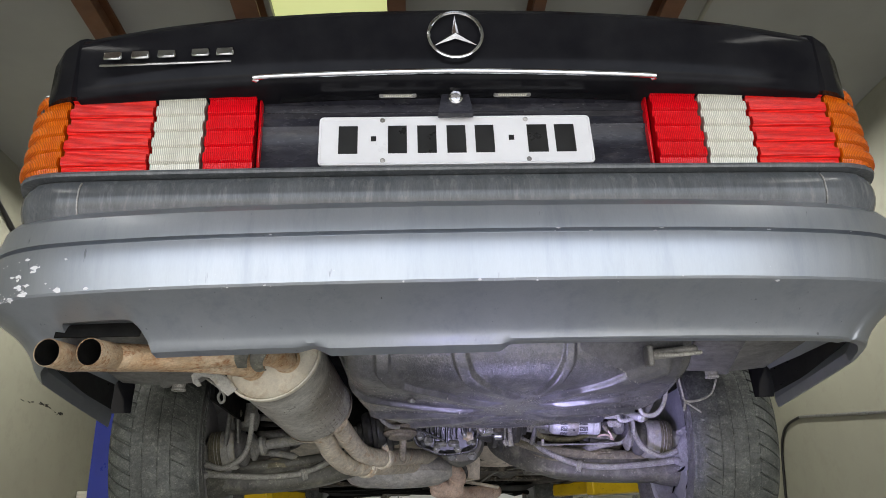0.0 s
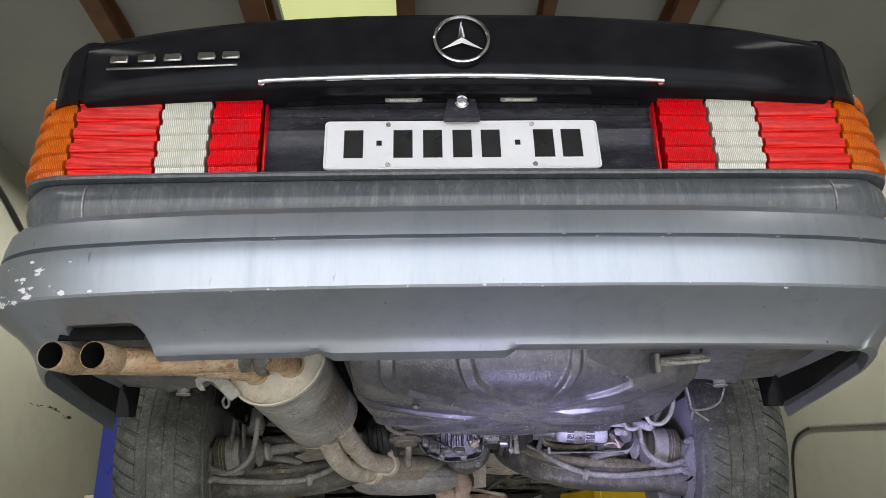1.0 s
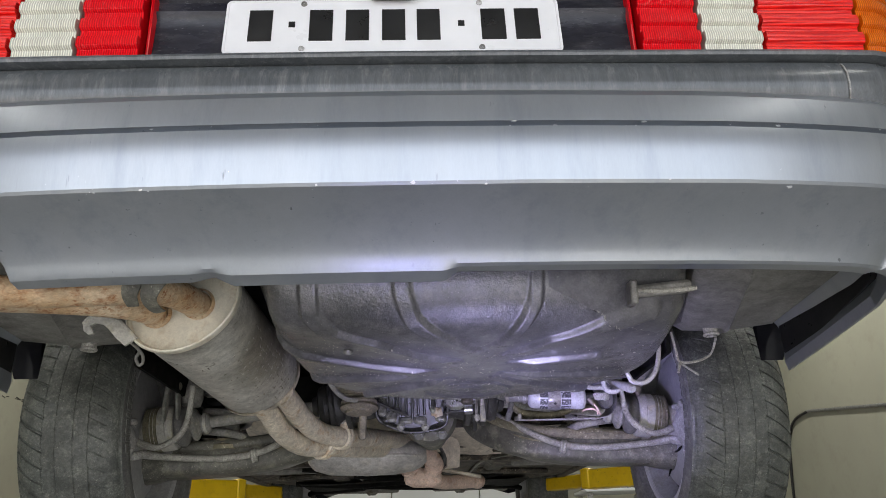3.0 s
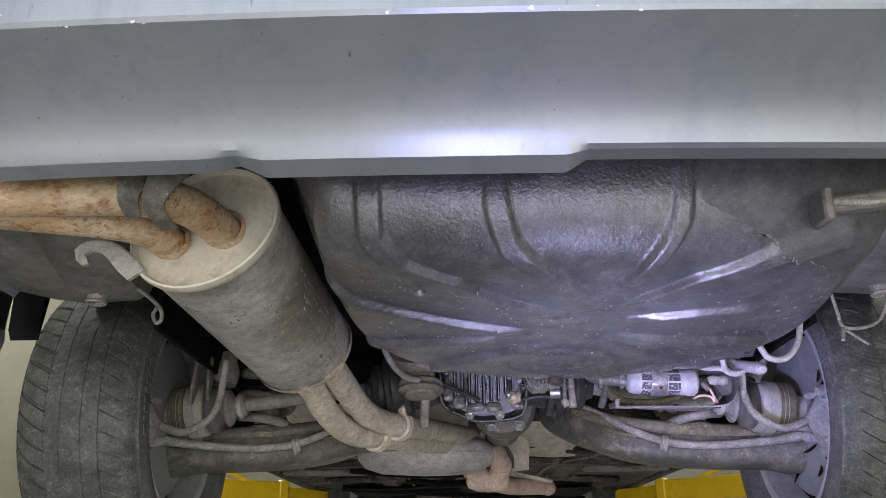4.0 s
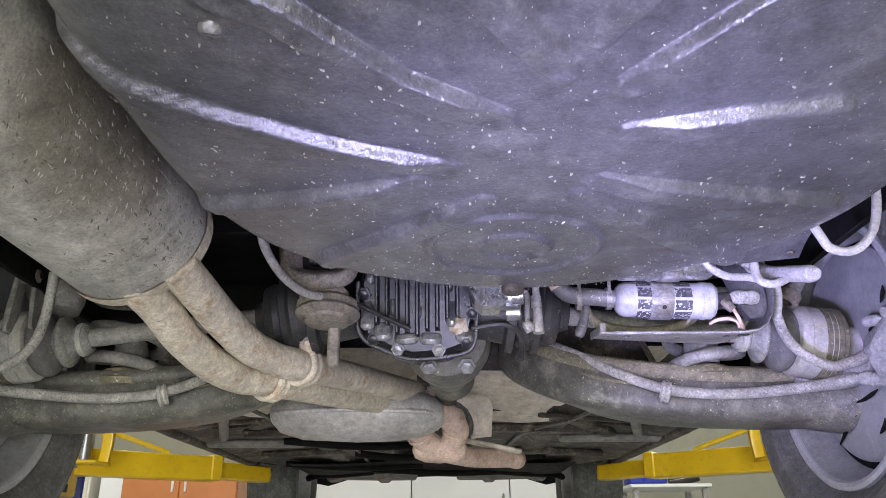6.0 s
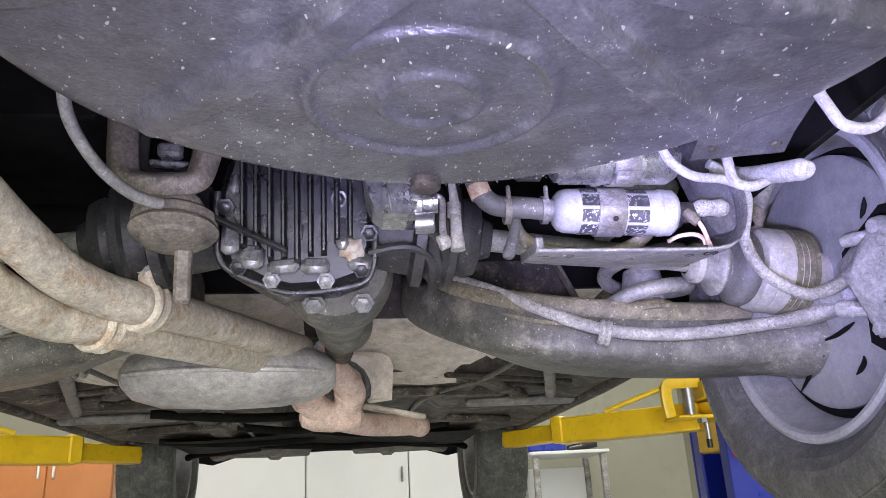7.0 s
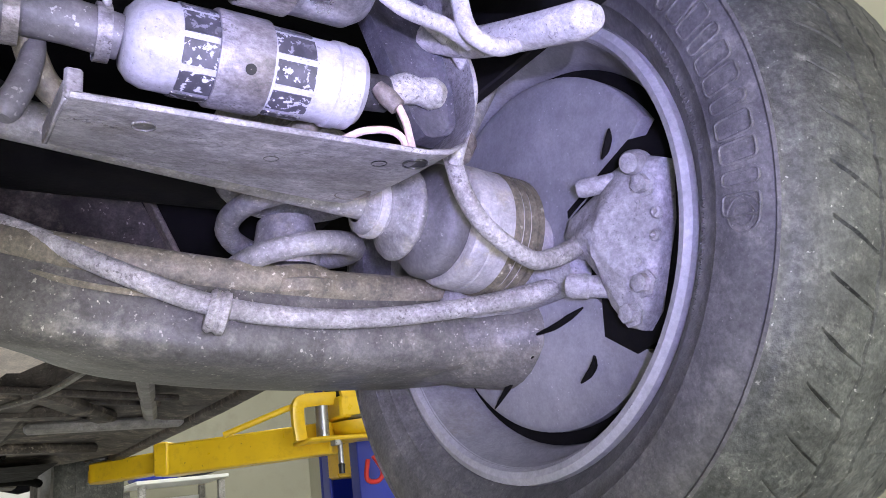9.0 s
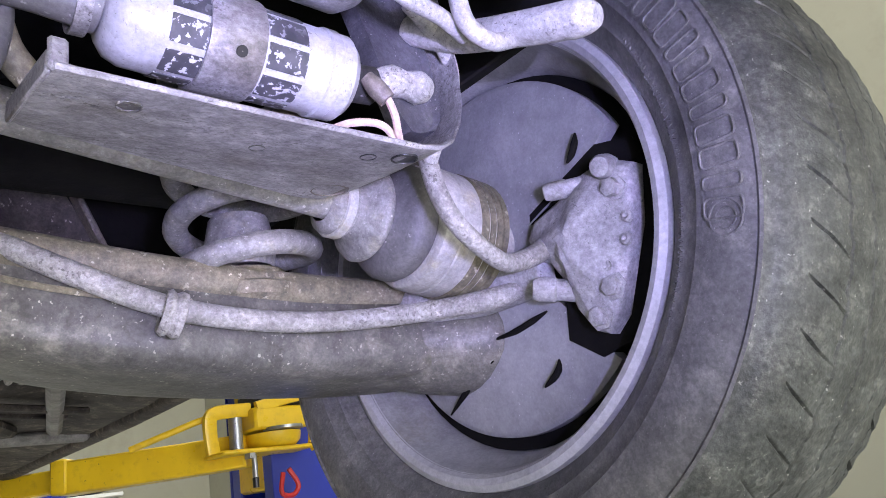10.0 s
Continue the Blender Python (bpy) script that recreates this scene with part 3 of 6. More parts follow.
        rows.append([(s * x0, y0, 2.155), (s * x0, y0 - 0.003, 2.16), (s * x0, y0, top - 0.01), (s * (x0 - 0.008), y0 + 0.01, top), (s * (x0 - 0.05), y0 + 0.05, top + 0.02), (s * (x0 - 0.09), y0 + 0.06, 2.17)])
    # black sheet added to darken the inside of each bumper end
    part("bumper_inner_dark", Geo().grid([[(s * (x - 0.006), y, zt), (s * x, y, zt), (s * (x + 0.006), y, zb), (s * x, y, zb)] for x, y, zt, zb in ((0.79, 0.1, 1.9, 1.78), (0.835, 0.18, 1.9, 1.76), (0.846, 0.35, 1.9, 1.735), (0.846, 0.5, 1.9, 1.71), (0.842, 0.655, 1.9, 1.7))], close=True, caps=True), "plate_black", bumper, "added black sheet darkening the inside of the bumper end")
    part("rear_quarter", Geo().grid(rows, close=True, caps=True), "black_paint", car, angle=50)
    # side panels with the wheel arch cut out
    g = Geo()
    cols = [0.3 + 0.02 * i for i in range(226)]
    rows = []
    for y in cols:
        low = 1.93 if y < 0.72 else 1.7
        for yc in (1.2, 4.13):
            if abs(y - yc) < 0.48:
                low = max(low, 1.72 + math.sqrt(0.48**2 - (y - yc) ** 2) * 0.84)
        if y > 4.55:
            low = 1.72
        bulge = 0.9 - 0.06 * ((y - 2.3) / 2.5) ** 2 - (0.16 * max(0, (y - 4.5)) ** 1.5)
        waist = 2.33 if y < 4.2 else 2.3 - 0.1 * (y - 4.2)
        rows.append([(s * (bulge - 0.06), y, low), (s * (bulge - 0.008), y, low), (s * bulge, y, low + 0.02), (s * (bulge + 0.004), y, max(low + 0.04, 2.08)), (s * (bulge - 0.02), y, max(low + 0.06, 2.2)), (s * (bulge - 0.07), y, waist), (s * (bulge - 0.12), y, waist)])
    part("side_panel", g.grid(rows), "black_paint", car, angle=50)
# cabin and bonnet
rows = []
for y, h, w in ((0.7, 2.36, 0.72), (0.8, 2.37, 0.7), (1.3, 2.72, 0.62), (1.55, 2.8, 0.59), (2.2, 2.83, 0.58), (2.7, 2.8, 0.58), (3.0, 2.72, 0.6), (3.5, 2.36, 0.72), (3.6, 2.33, 0.78), (4.4, 2.26, 0.76), (4.75, 2.15, 0.7), (4.9, 1.95, 0.68), (4.9, 1.72, 0.68)):
    rows.append([(-w - 0.1, y, min(2.33, h - 0.02)), (-w, y, h - 0.04), (-w * 0.8, y, h), (0, y, h + 0.015), (w * 0.8, y, h), (w, y, h - 0.04), (w + 0.1, y, min(2.33, h - 0.02))])
part("roof_and_bonnet", Geo().grid(rows), "black_paint", car, angle=50)

# lamps: five ribs each, lenses side by side round the corner
RIBS = [(0.03, 2.186)]
for i in range(5):
    zt, h = 2.182 - i * 0.0345, 0.0345
    RIBS += [(0.0035 - 0.0022 * i, zt), (-0.004 - 0.0025 * i, zt - 0.0015), (-0.006 - 0.0025 * i, zt - h * 0.25), (-0.0058 - 0.0025 * i, zt - h * 0.52), (-0.0045 - 0.0025 * i, zt - h * 0.56), (0.0012 - 0.0023 * i, zt - h * 0.62), (0.0018 - 0.0023 * i, zt - h * 0.95)]
RIBS += [(0.03, 2.011)]
for s in (-1, 1):
    housing = part("tail_lamp", Geo().box((s * 0.58, 0.02, 2.097), (0.42, 0.05, 0.188), bevel=0.008), "plate_black", car, "ribbed tail lamp with amber, red and clear lenses")
    for nm, mat, lo, hi in (("red_lens", "red_lens", 0.374, 0.468), ("reversing_lens", "white_lens", 0.4685, 0.5645), ("red_reflector_lens", "red_prism", 0.565, 0.722), ("amber_lens", "amber_lens", 0.7225, 2.0)):
        rows = []
        for x, y, way in spread([(-0.818, 0.12), (-0.812, 0.06), (-0.794, 0.01), (-0.762, -0.016), (-0.7, -0.024), (-0.55, -0.026), (-0.38, -0.026), (-0.368, -0.024)], 90):
            if lo <= -x <= hi and y < 0.075:
                inward = Vector((-way.y, way.x))
                rows.append([(s * -(x + inward.x * d), y + inward.y * d, z - 0.006 * (abs(x) - 0.37) / 0.4) for d, z in RIBS])
        part(nm, Geo().grid(rows, close=True, caps=True), mat, housing, angle=30)
    part("lamp_side", Geo().box((s * 0.371, 0.005, 2.095), (0.005, 0.045, 0.17), bevel=0.002), "red_lens", housing)

# number plate: bars instead of its signs
tilt = math.degrees(math.atan2(0.012, 0.11))
pm = pose(0, -0.006, 2.078, 90 + tilt * 0, 0, 0) @ pose(0, 0, 0, -6.5, 0, 0)
plate = part("number_plate", Geo().plate([(x, y) for x, y in rounded(0.26, 0.055, 0.009)], 0.004, pm), "plate_white", car, "white number plate with black bars")
for x, w in ((-0.205, 0.036), (-0.112, 0.036), (-0.056, 0.036), (0.0, 0.036), (0.054, 0.036), (0.155, 0.038), (0.208, 0.038)):
    part("bar", Geo().plate([(x - w / 2, -0.03), (x + w / 2, -0.03), (x + w / 2, 0.033), (x - w / 2, 0.033)], 0.0016, pm @ pose(0, 0, 0.0035)), "plate_black", plate)
for x in (-0.157, 0.105):
    part("bar", Geo().plate([(x - 0.005, -0.002), (x + 0.005, -0.002), (x + 0.005, 0.009), (x - 0.005, 0.009)], 0.0016, pm @ pose(0, 0, 0.0035)), "plate_black", plate)
for x, y in ((-0.14, 0.046), (0.135, 0.046), (-0.14, -0.046), (0.135, -0.046)):
    c = pm @ Vector((x, y, 0.004))
    part("screw", Geo().lathe([(0, 0.005), (0.002, 0.0045), (0.003, 0.0005)], c, (0, -1, -0.1), 12), "zinc", plate)
rim_pts = [pm @ Vector((x, y, 0.004)) for x, y in rounded(0.2565, 0.0515, 0.007)]
part("raised_rim", Geo().tube(rim_pts + rim_pts[:1], 0.0012, 6, smooth=1), "plate_white", plate)

# emblem, badge bars, chrome moulding, lock, plate lamps
ring = [(0.05 * math.cos(a), -0.098, 2.252 + 0.05 * math.sin(a)) for a in [2 * math.pi * i / 48 for i in range(49)]]
emblem = part("emblem", Geo().tube(ring, 0.0036, 8, smooth=1), "chrome", car, "chrome ring emblem with three spokes")
for k in range(3):
    a = math.pi / 2 + 2 * math.pi * k / 3
    u, v = Vector((math.cos(a), 0, math.sin(a))), Vector((-math.sin(a), 0, math.cos(a)))
    c = Vector((0, -0.097, 2.252))
    part("spoke", Geo().add([c + u * 0.047, c + v * 0.008 - u * 0.003, c - v * 0.008 - u * 0.003, c + Vector((0, -0.006, 0))], [(0, 1, 3), (0, 3, 2), (1, 2, 3), (0, 2, 1)]), "chrome", emblem, angle=5)
badge = part("badge", Geo().box((-0.535, -0.08, 2.205), (0.24, 0.006, 0.006), (0, -2.2, 0), 0.002), "chrome", car, "chrome badge with raised bars")
for x in (-0.625, -0.575, -0.527, -0.465, -0.42):
    part("badge_bar", Geo().box((x - 0.008, -0.081 - 0.02 * (x + 0.625), 2.224 + (x + 0.53) * 0.03), (0.033, 0.006, 0.017), (0, -2, 0), 0.004), "chrome", badge)
part("chrome_moulding", Geo().tube([(-0.366, -0.078, 2.168), (-0.34, -0.085, 2.172), (0, -0.091, 2.177), (0.34, -0.085, 2.17), (0.366, -0.078, 2.167)], 0.0055, 10, section=None), "chrome", car, "chrome strip along the lower edge of the lid")
lock = part("boot_lock", Geo().plate([(-0.034, -0.03), (0.034, -0.03), (0.024, 0.022), (-0.024, 0.022)], 0.016, pose(0, -0.012, 2.155, 90)), "dusty_black", car)
part("lock_barrel", Geo().lathe([(0, 0.014), (0.012, 0.014), (0.014, 0.011), (0.01, 0.009), (0.01, 0.0005)], (0, -0.027, 2.156), (0, -1, -0.1), 24), "chrome", lock, "chrome lock barrel")
for s in (-1, 1):
    pl = part("plate_lamp", Geo().plate(oval(0.036, 0.008, 28, power=5), 0.008, pose(s * 0.11, -0.022, 2.168, 62)), "zinc", car, "small oblong number plate lamp")
    part("lens", Geo().plate(oval(0.028, 0.005, 24, power=5), 0.003, pose(s * 0.11, -0.029, 2.164, 62)), "white_lens", pl)

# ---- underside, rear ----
# boot floor near black: the cavity's shade is in its colour
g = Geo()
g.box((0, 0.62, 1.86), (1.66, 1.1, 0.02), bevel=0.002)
part("boot_floor", g, "black_and_shade", car)
for s in (-1, 1):
    rows = []
    for y in (0.06, 0.15, 0.3, 0.45, 0.6, 0.72, 0.8):
        z = lerp_table([(0.06, 1.8), (0.3, 1.765), (0.6, 1.75), (0.72, 1.775), (0.8, 1.85)], y)
        xi = lerp_table([(0.06, 0.47), (0.3, 0.53), (0.6, 0.6), (0.8, 0.64)], y)
        rows.append([(s * (xi - 0.02), y, z + 0.09), (s * xi, y, z + 0.012), (s * (xi + 0.018), y, z), (s * (xi + 0.09), y, z - 0.004), (s * (xi + 0.1), y, z - 0.012), (s * (xi + 0.11), y, z - 0.004), (s * 0.8, y, z + 0.004), (s * 0.83, y, z + 0.09)])
    side = part("rear_side_floor", Geo().grid(rows), "dusty_panel", car, "dusty grey underbody side panel")
    part("drain_stub", Geo().lathe([(0, 0.017), (-0.003, 0.019), (-0.008, 0.016), (-0.022, 0.0155), (-0.025, 0.018), (-0.028, 0.017), (-0.028, 0.012), (-0.016, 0.011), (-0.016, 0.0005)], (s * 0.668, 0.615, 1.762), (0, 0, 1), 20), "cable", side, "pale rubber drain stub")

# spare wheel well: a pan with pressed ribs
PAN = [(-0.2, 0.07), (-0.222, 0.2), (-0.232, 0.35), (-0.232, 0.5), (-0.218, 0.66), (-0.17, 0.79), (-0.08, 0.88), (0.05, 0.935), (0.17, 0.95), (0.3, 0.92), (0.42, 0.85), (0.51, 0.74), (0.535, 0.6), (0.515, 0.42), (0.49, 0.25), (0.455, 0.07)]
RIB = [([(0.0, 0.17), (0.003, 0.2), (0.02, 0.236), (0.072, 0.288), (0.143, 0.382)], 0.0135), ([(0.228, 0.17), (0.224, 0.21), (0.196, 0.262), (0.163, 0.345)], 0.0105),
       ([(0.42, 0.232), (0.35, 0.255), (0.27, 0.307), (0.198, 0.4)], 0.015), ([(0.37, 0.442), (0.3, 0.449), (0.212, 0.468)], 0.0135), ([(0.205, 0.56), (0.32, 0.597), (0.45, 0.637)], 0.0165),
       ([(-0.152, 0.17), (-0.15, 0.232), (-0.118, 0.28), (-0.054, 0.322), (0.02, 0.397), (0.1, 0.447)], 0.015), ([(-0.225, 0.385), (-0.19, 0.424), (-0.12, 0.46), (-0.04, 0.496), (0.06, 0.532)], 0.0125),
       ([(-0.19, 0.638), (-0.152, 0.63), (0.03, 0.562)], 0.0115), ([(-0.085, 0.79), (-0.065, 0.768), (0.052, 0.648), (0.095, 0.605)], 0.0155), ([(0.19, 0.592), (0.247, 0.645), (0.34, 0.735), (0.41, 0.8)], 0.0145)]
outline = np.array(PAN)


def pan_edge(x, y):
    """Distance inside the outline (negative outside)."""
    best, inside = 9.0, False
    n = len(outline)
    for i in range(n):
        (x1, y1), (x2, y2) = outline[i], outline[(i + 1) % n]
        dx, dy = x2 - x1, y2 - y1
        t = max(0.0, min(1.0, ((x - x1) * dx + (y - y1) * dy) / (dx * dx + dy * dy)))
        if i != n - 1:
            best = min(best, math.hypot(x - x1 - t * dx, y - y1 - t * dy))
        if (y1 > y) != (y2 > y) and x < x1 + (y - y1) / (y2 - y1) * dx:
            inside = not inside
    return best if inside else -best


def pan_height(x, y):
    z = 1.652 + 0.02 * ((x - 0.15) / 0.38) ** 2 + 0.012 * ((y - 0.55) / 0.4) ** 2
    s = 0.012 * math.log(1 + math.exp(min(40.0, (0.29 - y) / 0.012)))
    z += 0.1 - math.sqrt(0.01 - min(s, 0.0955) ** 2) + 4.0 * max(0.0, s - 0.0955)
    z = min(z, 1.85)
    lift = 0.0
    for line, w in RIB:
        d = 9.0
        for (ax, ay), (bx, by) in zip(line, line[1:]):
            dx, dy = bx - ax, by - ay
            t = max(0.0, min(1.0, ((x - ax) * dx + (y - ay) * dy) / (dx * dx + dy * dy)))
            d = min(d, math.hypot(x - ax - t * dx, y - ay - t * dy))
        u = max(0.0, min(1.0, (w + 0.0035 - d) / 0.007))
        inner = min((line[0], line[-1]), key=lambda e: math.hypot(e[0] - 0.14, e[1] - 0.5))
        fade = min(1.0, 0.12 + math.hypot(x - inner[0], y - inner[1]) / 0.05)
        lift = max(lift, 0.0115 * fade * u * u * (3 - 2 * u))
    z -= lift
    r = math.hypot((x - 0.135) / 1.02, y - 0.735)
    for rr, h in ((0.095, 0.006), (0.039, 0.005)):
        if abs(r - rr) < 0.009:
            z -= h * 0.5 * (1 + math.cos(math.pi * (r - rr) / 0.009))
    r = math.hypot(x + 0.094, y - 0.319)
    z -= 0.004 * max(0, 1 - abs(r - 0.008) / 0.012)
    return z


rows = []
centre = Vector((0.15, 0.5, 0))
fine = []
for i in range(len(PAN) - 1):
    p0, p1, p2, p3 = (Vector((*PAN[max(0, min(len(PAN) - 1, i + k))], 0)) for k in (-1, 0, 1, 2))
    fine += [0.5 * ((2 * p1) + (p2 - p0) * t + (2 * p0 - 5 * p1 + 4 * p2 - p3) * t * t + (3 * p1 - p0 - 3 * p2 + p3) * t**3) for t in [s / 26 for s in range(26)]]
fine.append(Vector((*PAN[-1], 0)))
fine += [Vector((0.455 - 0.655 * s / 150, 0.07, 0)) for s in range(1, 150)]
for k in range(151):
    f = (k / 150) ** 0.85
    row = []
    for p in fine:
        q = centre + (p - centre) * f
        edge = (1 - f) * (p - centre).length
        z = pan_height(q.x, q.y)
        if edge < 0.05 and p.y > 0.0701:
            u = 1 - edge / 0.05
            z += 0.045 * (1 - math.sqrt(max(0, 1 - u * u)))
        row.append((q.x, q.y, z))
    rows.append(row)
last = rows[-1]
for up in (0.25, 0.5, 0.75, 1.0):
    rows.append([(x + (x - 0.15) * (0.16 if x < 0 else 0.03) * up, y, z + (1.86 - z) * up) for x, y, z in last])
well = part("spare_wheel_well", Geo().grid(rows, close=True), "undercoat", car, "black undercoated spare wheel well with pressed ribs and light stone chips", angle=80)
rng = random.Random(11)
g = Geo()
for i in range(2400):
    x, y = rng.uniform(-0.2, 0.5), 0.93 - 0.62 * rng.random() ** 1.5
    if pan_edge(x, y) < 0.03 or rng.random() > 0.35 + 0.65 * (0.5 + 0.5 * math.sin(19 * x + 3) * math.sin(23 * y)):
        continue
    z = pan_height(x, y) - 0.0007
    dx, dy = (pan_height(x + 0.004, y) - pan_height(x - 0.004, y)) / 0.008, (pan_height(x, y + 0.004) - pan_height(x, y - 0.004)) / 0.008
    size, a = 0.0003 + 0.0014 * rng.random() ** 5, rng.gauss(1.4, 0.6)
    ring = []
    for q in range(6):
        t = 2 * math.pi * q / 6
        u, v = size * rng.uniform(0.8, 2.4) * math.cos(t), size * rng.uniform(0.5, 1.0) * math.sin(t)
        px, py = u * math.cos(a) - v * math.sin(a), u * math.sin(a) + v * math.cos(a)
        ring.append((x + px, y + py, z + dx * px + dy * py))
    g.add(ring + [(p, q, r + 0.001) for p, q, r in ring], [tuple(range(6))] + [(q, (q + 1) % 6, 6 + (q + 1) % 6, 6 + q) for q in range(6)])
tagged(part("stone_chips", g, "chip", well, "pale stone chips in the undercoat"), kind="stuff")
part("drain_hole", Geo().lathe([(0.001, 0.0085), (-0.0035, 0.0085), (-0.0055, 0.007), (-0.005, 0.0052), (0.003, 0.0048), (0.003, 0.0004)], (-0.094, 0.319, 1.6465), (0.15, -0.5, 1), 22), "undercoat", well, "raised collar of the drain hole")
part("drain_slit", Geo().lathe([(0, 0.005), (-0.0012, 0.0048), (-0.0012, 0.0004)], (-0.094, 0.319, 1.6455), (0.15, -0.5, 1), 16), "black_and_shade", well)
eye = part("tow_bracket", Geo().box((0.425, 0.185, 1.703), (0.095, 0.035, 0.02), (12, -4, -6), 0.005).box((0.378, 0.19, 1.698), (0.012, 0.05, 0.04), (10, 0, -6), 0.003), "dusty_panel", well, "grey steel bracket on the well's edge")
part("bracket_edge", Geo().tube([(0.375, 0.172, 1.698), (0.42, 0.166, 1.694), (0.475, 0.162, 1.697)], 0.004, 8), "cable", eye)
part("drain_plug", Geo().lathe([(0.02, 0.03), (0, 0.03), (-0.006, 0.024), (-0.008, 0.016), (-0.02, 0.015), (-0.022, 0.012), (-0.022, 0.0005)], (0.148, 0.9, 1.672), (0, 0, 1), 20), "dark_floor", well)
# overlapping dry plate at the well's rear corner, its front edge sealed and ragged
SEAM = [(0.247, 0.2), (0.285, 0.21), (0.31, 0.222), (0.345, 0.241), (0.38, 0.263), (0.42, 0.293), (0.455, 0.32)]
rows, edge_way = [], []
for i in range(61):
    x = 0.247 + 0.208 * i / 60
    y0 = lerp_table(SEAM, x) + rng.uniform(-0.0024, 0.0024) * (x > 0.32)
    row = [(x, y0 + 0.0005, pan_height(x, y0) + 0.001)]
    for j in range(25):
        y = y0 + (0.13 - y0) * j / 24
        row.append((x, y, pan_height(x, y) - 0.003))
    edge_way.append((x, y0 + 0.001, pan_height(x, y0) - 0.0012))
    rows.append(row)
rows.insert(0, [(x - 0.002, y, z + 0.004) for x, y, z in rows[0]])
plate = part("corner_plate", Geo().grid(rows), "dry_plate", well, "smooth dry grey plate with a ragged sealed edge", angle=60)
for k in range(15):
    a = 21 + 2 * k + rng.randrange(2)
    run = edge_way[a:a + rng.choice((2, 3, 3, 4))]
    if len(run) > 1:
        run = [(x + rng.uniform(-0.001, 0.001), y + rng.uniform(-0.003, 0.003), z) for x, y, z in run]
        part("sealant_flake", Geo().tube(run, [rng.uniform(0.0006, 0.0022) for q in run], 6, smooth=1), "cable" if k % 3 else "soot", plate)

# ---- exhaust ----
A0, A1 = Vector((-0.381, 0.31, 1.737)), Vector((-0.358, 0.88, 1.719))
MUF = oval(0.0995, 0.079, 48, math.radians(33))


def along(points_r):
    way = (A1 - A0).normalized()
    side = way.cross(Vector((0, 0, 1))).normalized()
    top = side.cross(way)
    return [[A0 + way * s + side * a * k + top * b * k for a, b in MUF] for s, k in points_r]


L = (A1 - A0).length
muffler = part("muffler", Geo().grid(along([(0.0, 1.0), (0.02, 1.0), (0.03, 0.995), (0.3, 1.0), (L - 0.02, 1.0)]), close=True), "muffler", car, "dull dirty oval steel muffler")
rng = random.Random(19)
way = (A1 - A0).normalized()
cross = way.cross(Vector((0, 0, 1))).normalized()
upper = cross.cross(way)
for nm, n_, mat, lab in (("scratches", 330, "silencer", "bright scrapes in the dirt"), ("dirt_crust", 170, "mount", "brown crusted dirt")):
    g = Geo()
    for k in range(n_):
        far = L * (1 - 0.7 * rng.random() ** 1.4) - 0.03
        a, b = MUF[int(rng.gauss(39.5, 3.2)) % 48]
        tilt, size = rng.gauss(0.5, 0.5), rng.uniform(0.001, 0.0042)
        out = (cross * a / 0.0995 ** 2 + upper * b / 0.079 ** 2).normalized()
        tang = way.cross(out)
        c = A0 + way * far + cross * a + upper * b + out * 0.0004
        u, v = way * math.cos(tilt) + tang * math.sin(tilt), tang * math.cos(tilt) - way * math.sin(tilt)
        wide = 0.16 if nm == "scratches" else 0.32
        ring = [c + (u * math.cos(t) * rng.uniform(0.6, 1.5) + v * math.sin(t) * rng.uniform(0.5, 1.2) * wide) * size for t in [2 * math.pi * q / 6 for q in range(6)]]
        g.add(ring + [p - out * 0.002 for p in ring], [tuple(range(6))] + [(q, (q + 1) % 6, 6 + (q + 1) % 6, 6 + q) for q in range(6)])
    tagged(part(nm, g, mat, muffler, lab), kind="stuff")
part("end_cap", Geo().grid(along([(0.014, 1.01), (0.009, 1.04), (0.0, 1.055), (-0.008, 1.04), (-0.01, 1.01), (-0.006, 0.985), (0.002, 0.965), (0.003, 0.95), (0.004, 0.5), (0.004, 0.01)]), close=True), "muffler_cap", muffler, "cream-coloured pressed end cap")
part("front_cap", Geo().grid(along([(L - 0.022, 1.03), (L - 0.004, 1.035), (L + 0.004, 1.02), (L + 0.004, 0.97), (L - 0.006, 0.93), (L - 0.004, 0.4), (L - 0.004, 0.01)]), close=True), "dusty_pipe", muffler, "rust-stained rolled seam")
for pts_, bore_r in (([(-0.716, 0.035, 1.692), (-0.706, 0.1, 1.697), (-0.655, 0.17, 1.71), (-0.55, 0.222, 1.718), (-0.47, 0.237, 1.714), (-0.437, 0.27, 1.715), (-0.427, 0.325, 1.719)], 0.0225),
                     ([(-0.646, 0.04, 1.693), (-0.634, 0.1, 1.7), (-0.575, 0.14, 1.706), (-0.5, 0.152, 1.71), (-0.42, 0.17, 1.717), (-0.376, 0.22, 1.727), (-0.356, 0.325, 1.735)], 0.0245)):
    t0, t1 = Vector(pts_[0]), Vector(pts_[1])
    start = t0 + (t1 - t0).normalized() * 0.062
    p = part("tail_pipe", Geo().tube([start] + pts_[1:], [0.024, bore_r, bore_r, bore_r, bore_r, bore_r, bore_r], 24), "rust", car, "rust-spotted twin tail pipe")
    part("outlet", Geo().lathe([(0.07, 0.0215), (0.064, 0.0245), (-0.012, 0.0245), (-0.014, 0.0237), (-0.012, 0.0228)], t0, t1 - t0, 32), "rust", p, "rust-brown pipe outlet")
    part("bore", Geo().lathe([(-0.0125, 0.0229), (0.03, 0.0222), (0.058, 0.0215), (0.06, 0.0005)], t0, t1 - t0, 32), "black_and_shade", p, "soot-black bore")
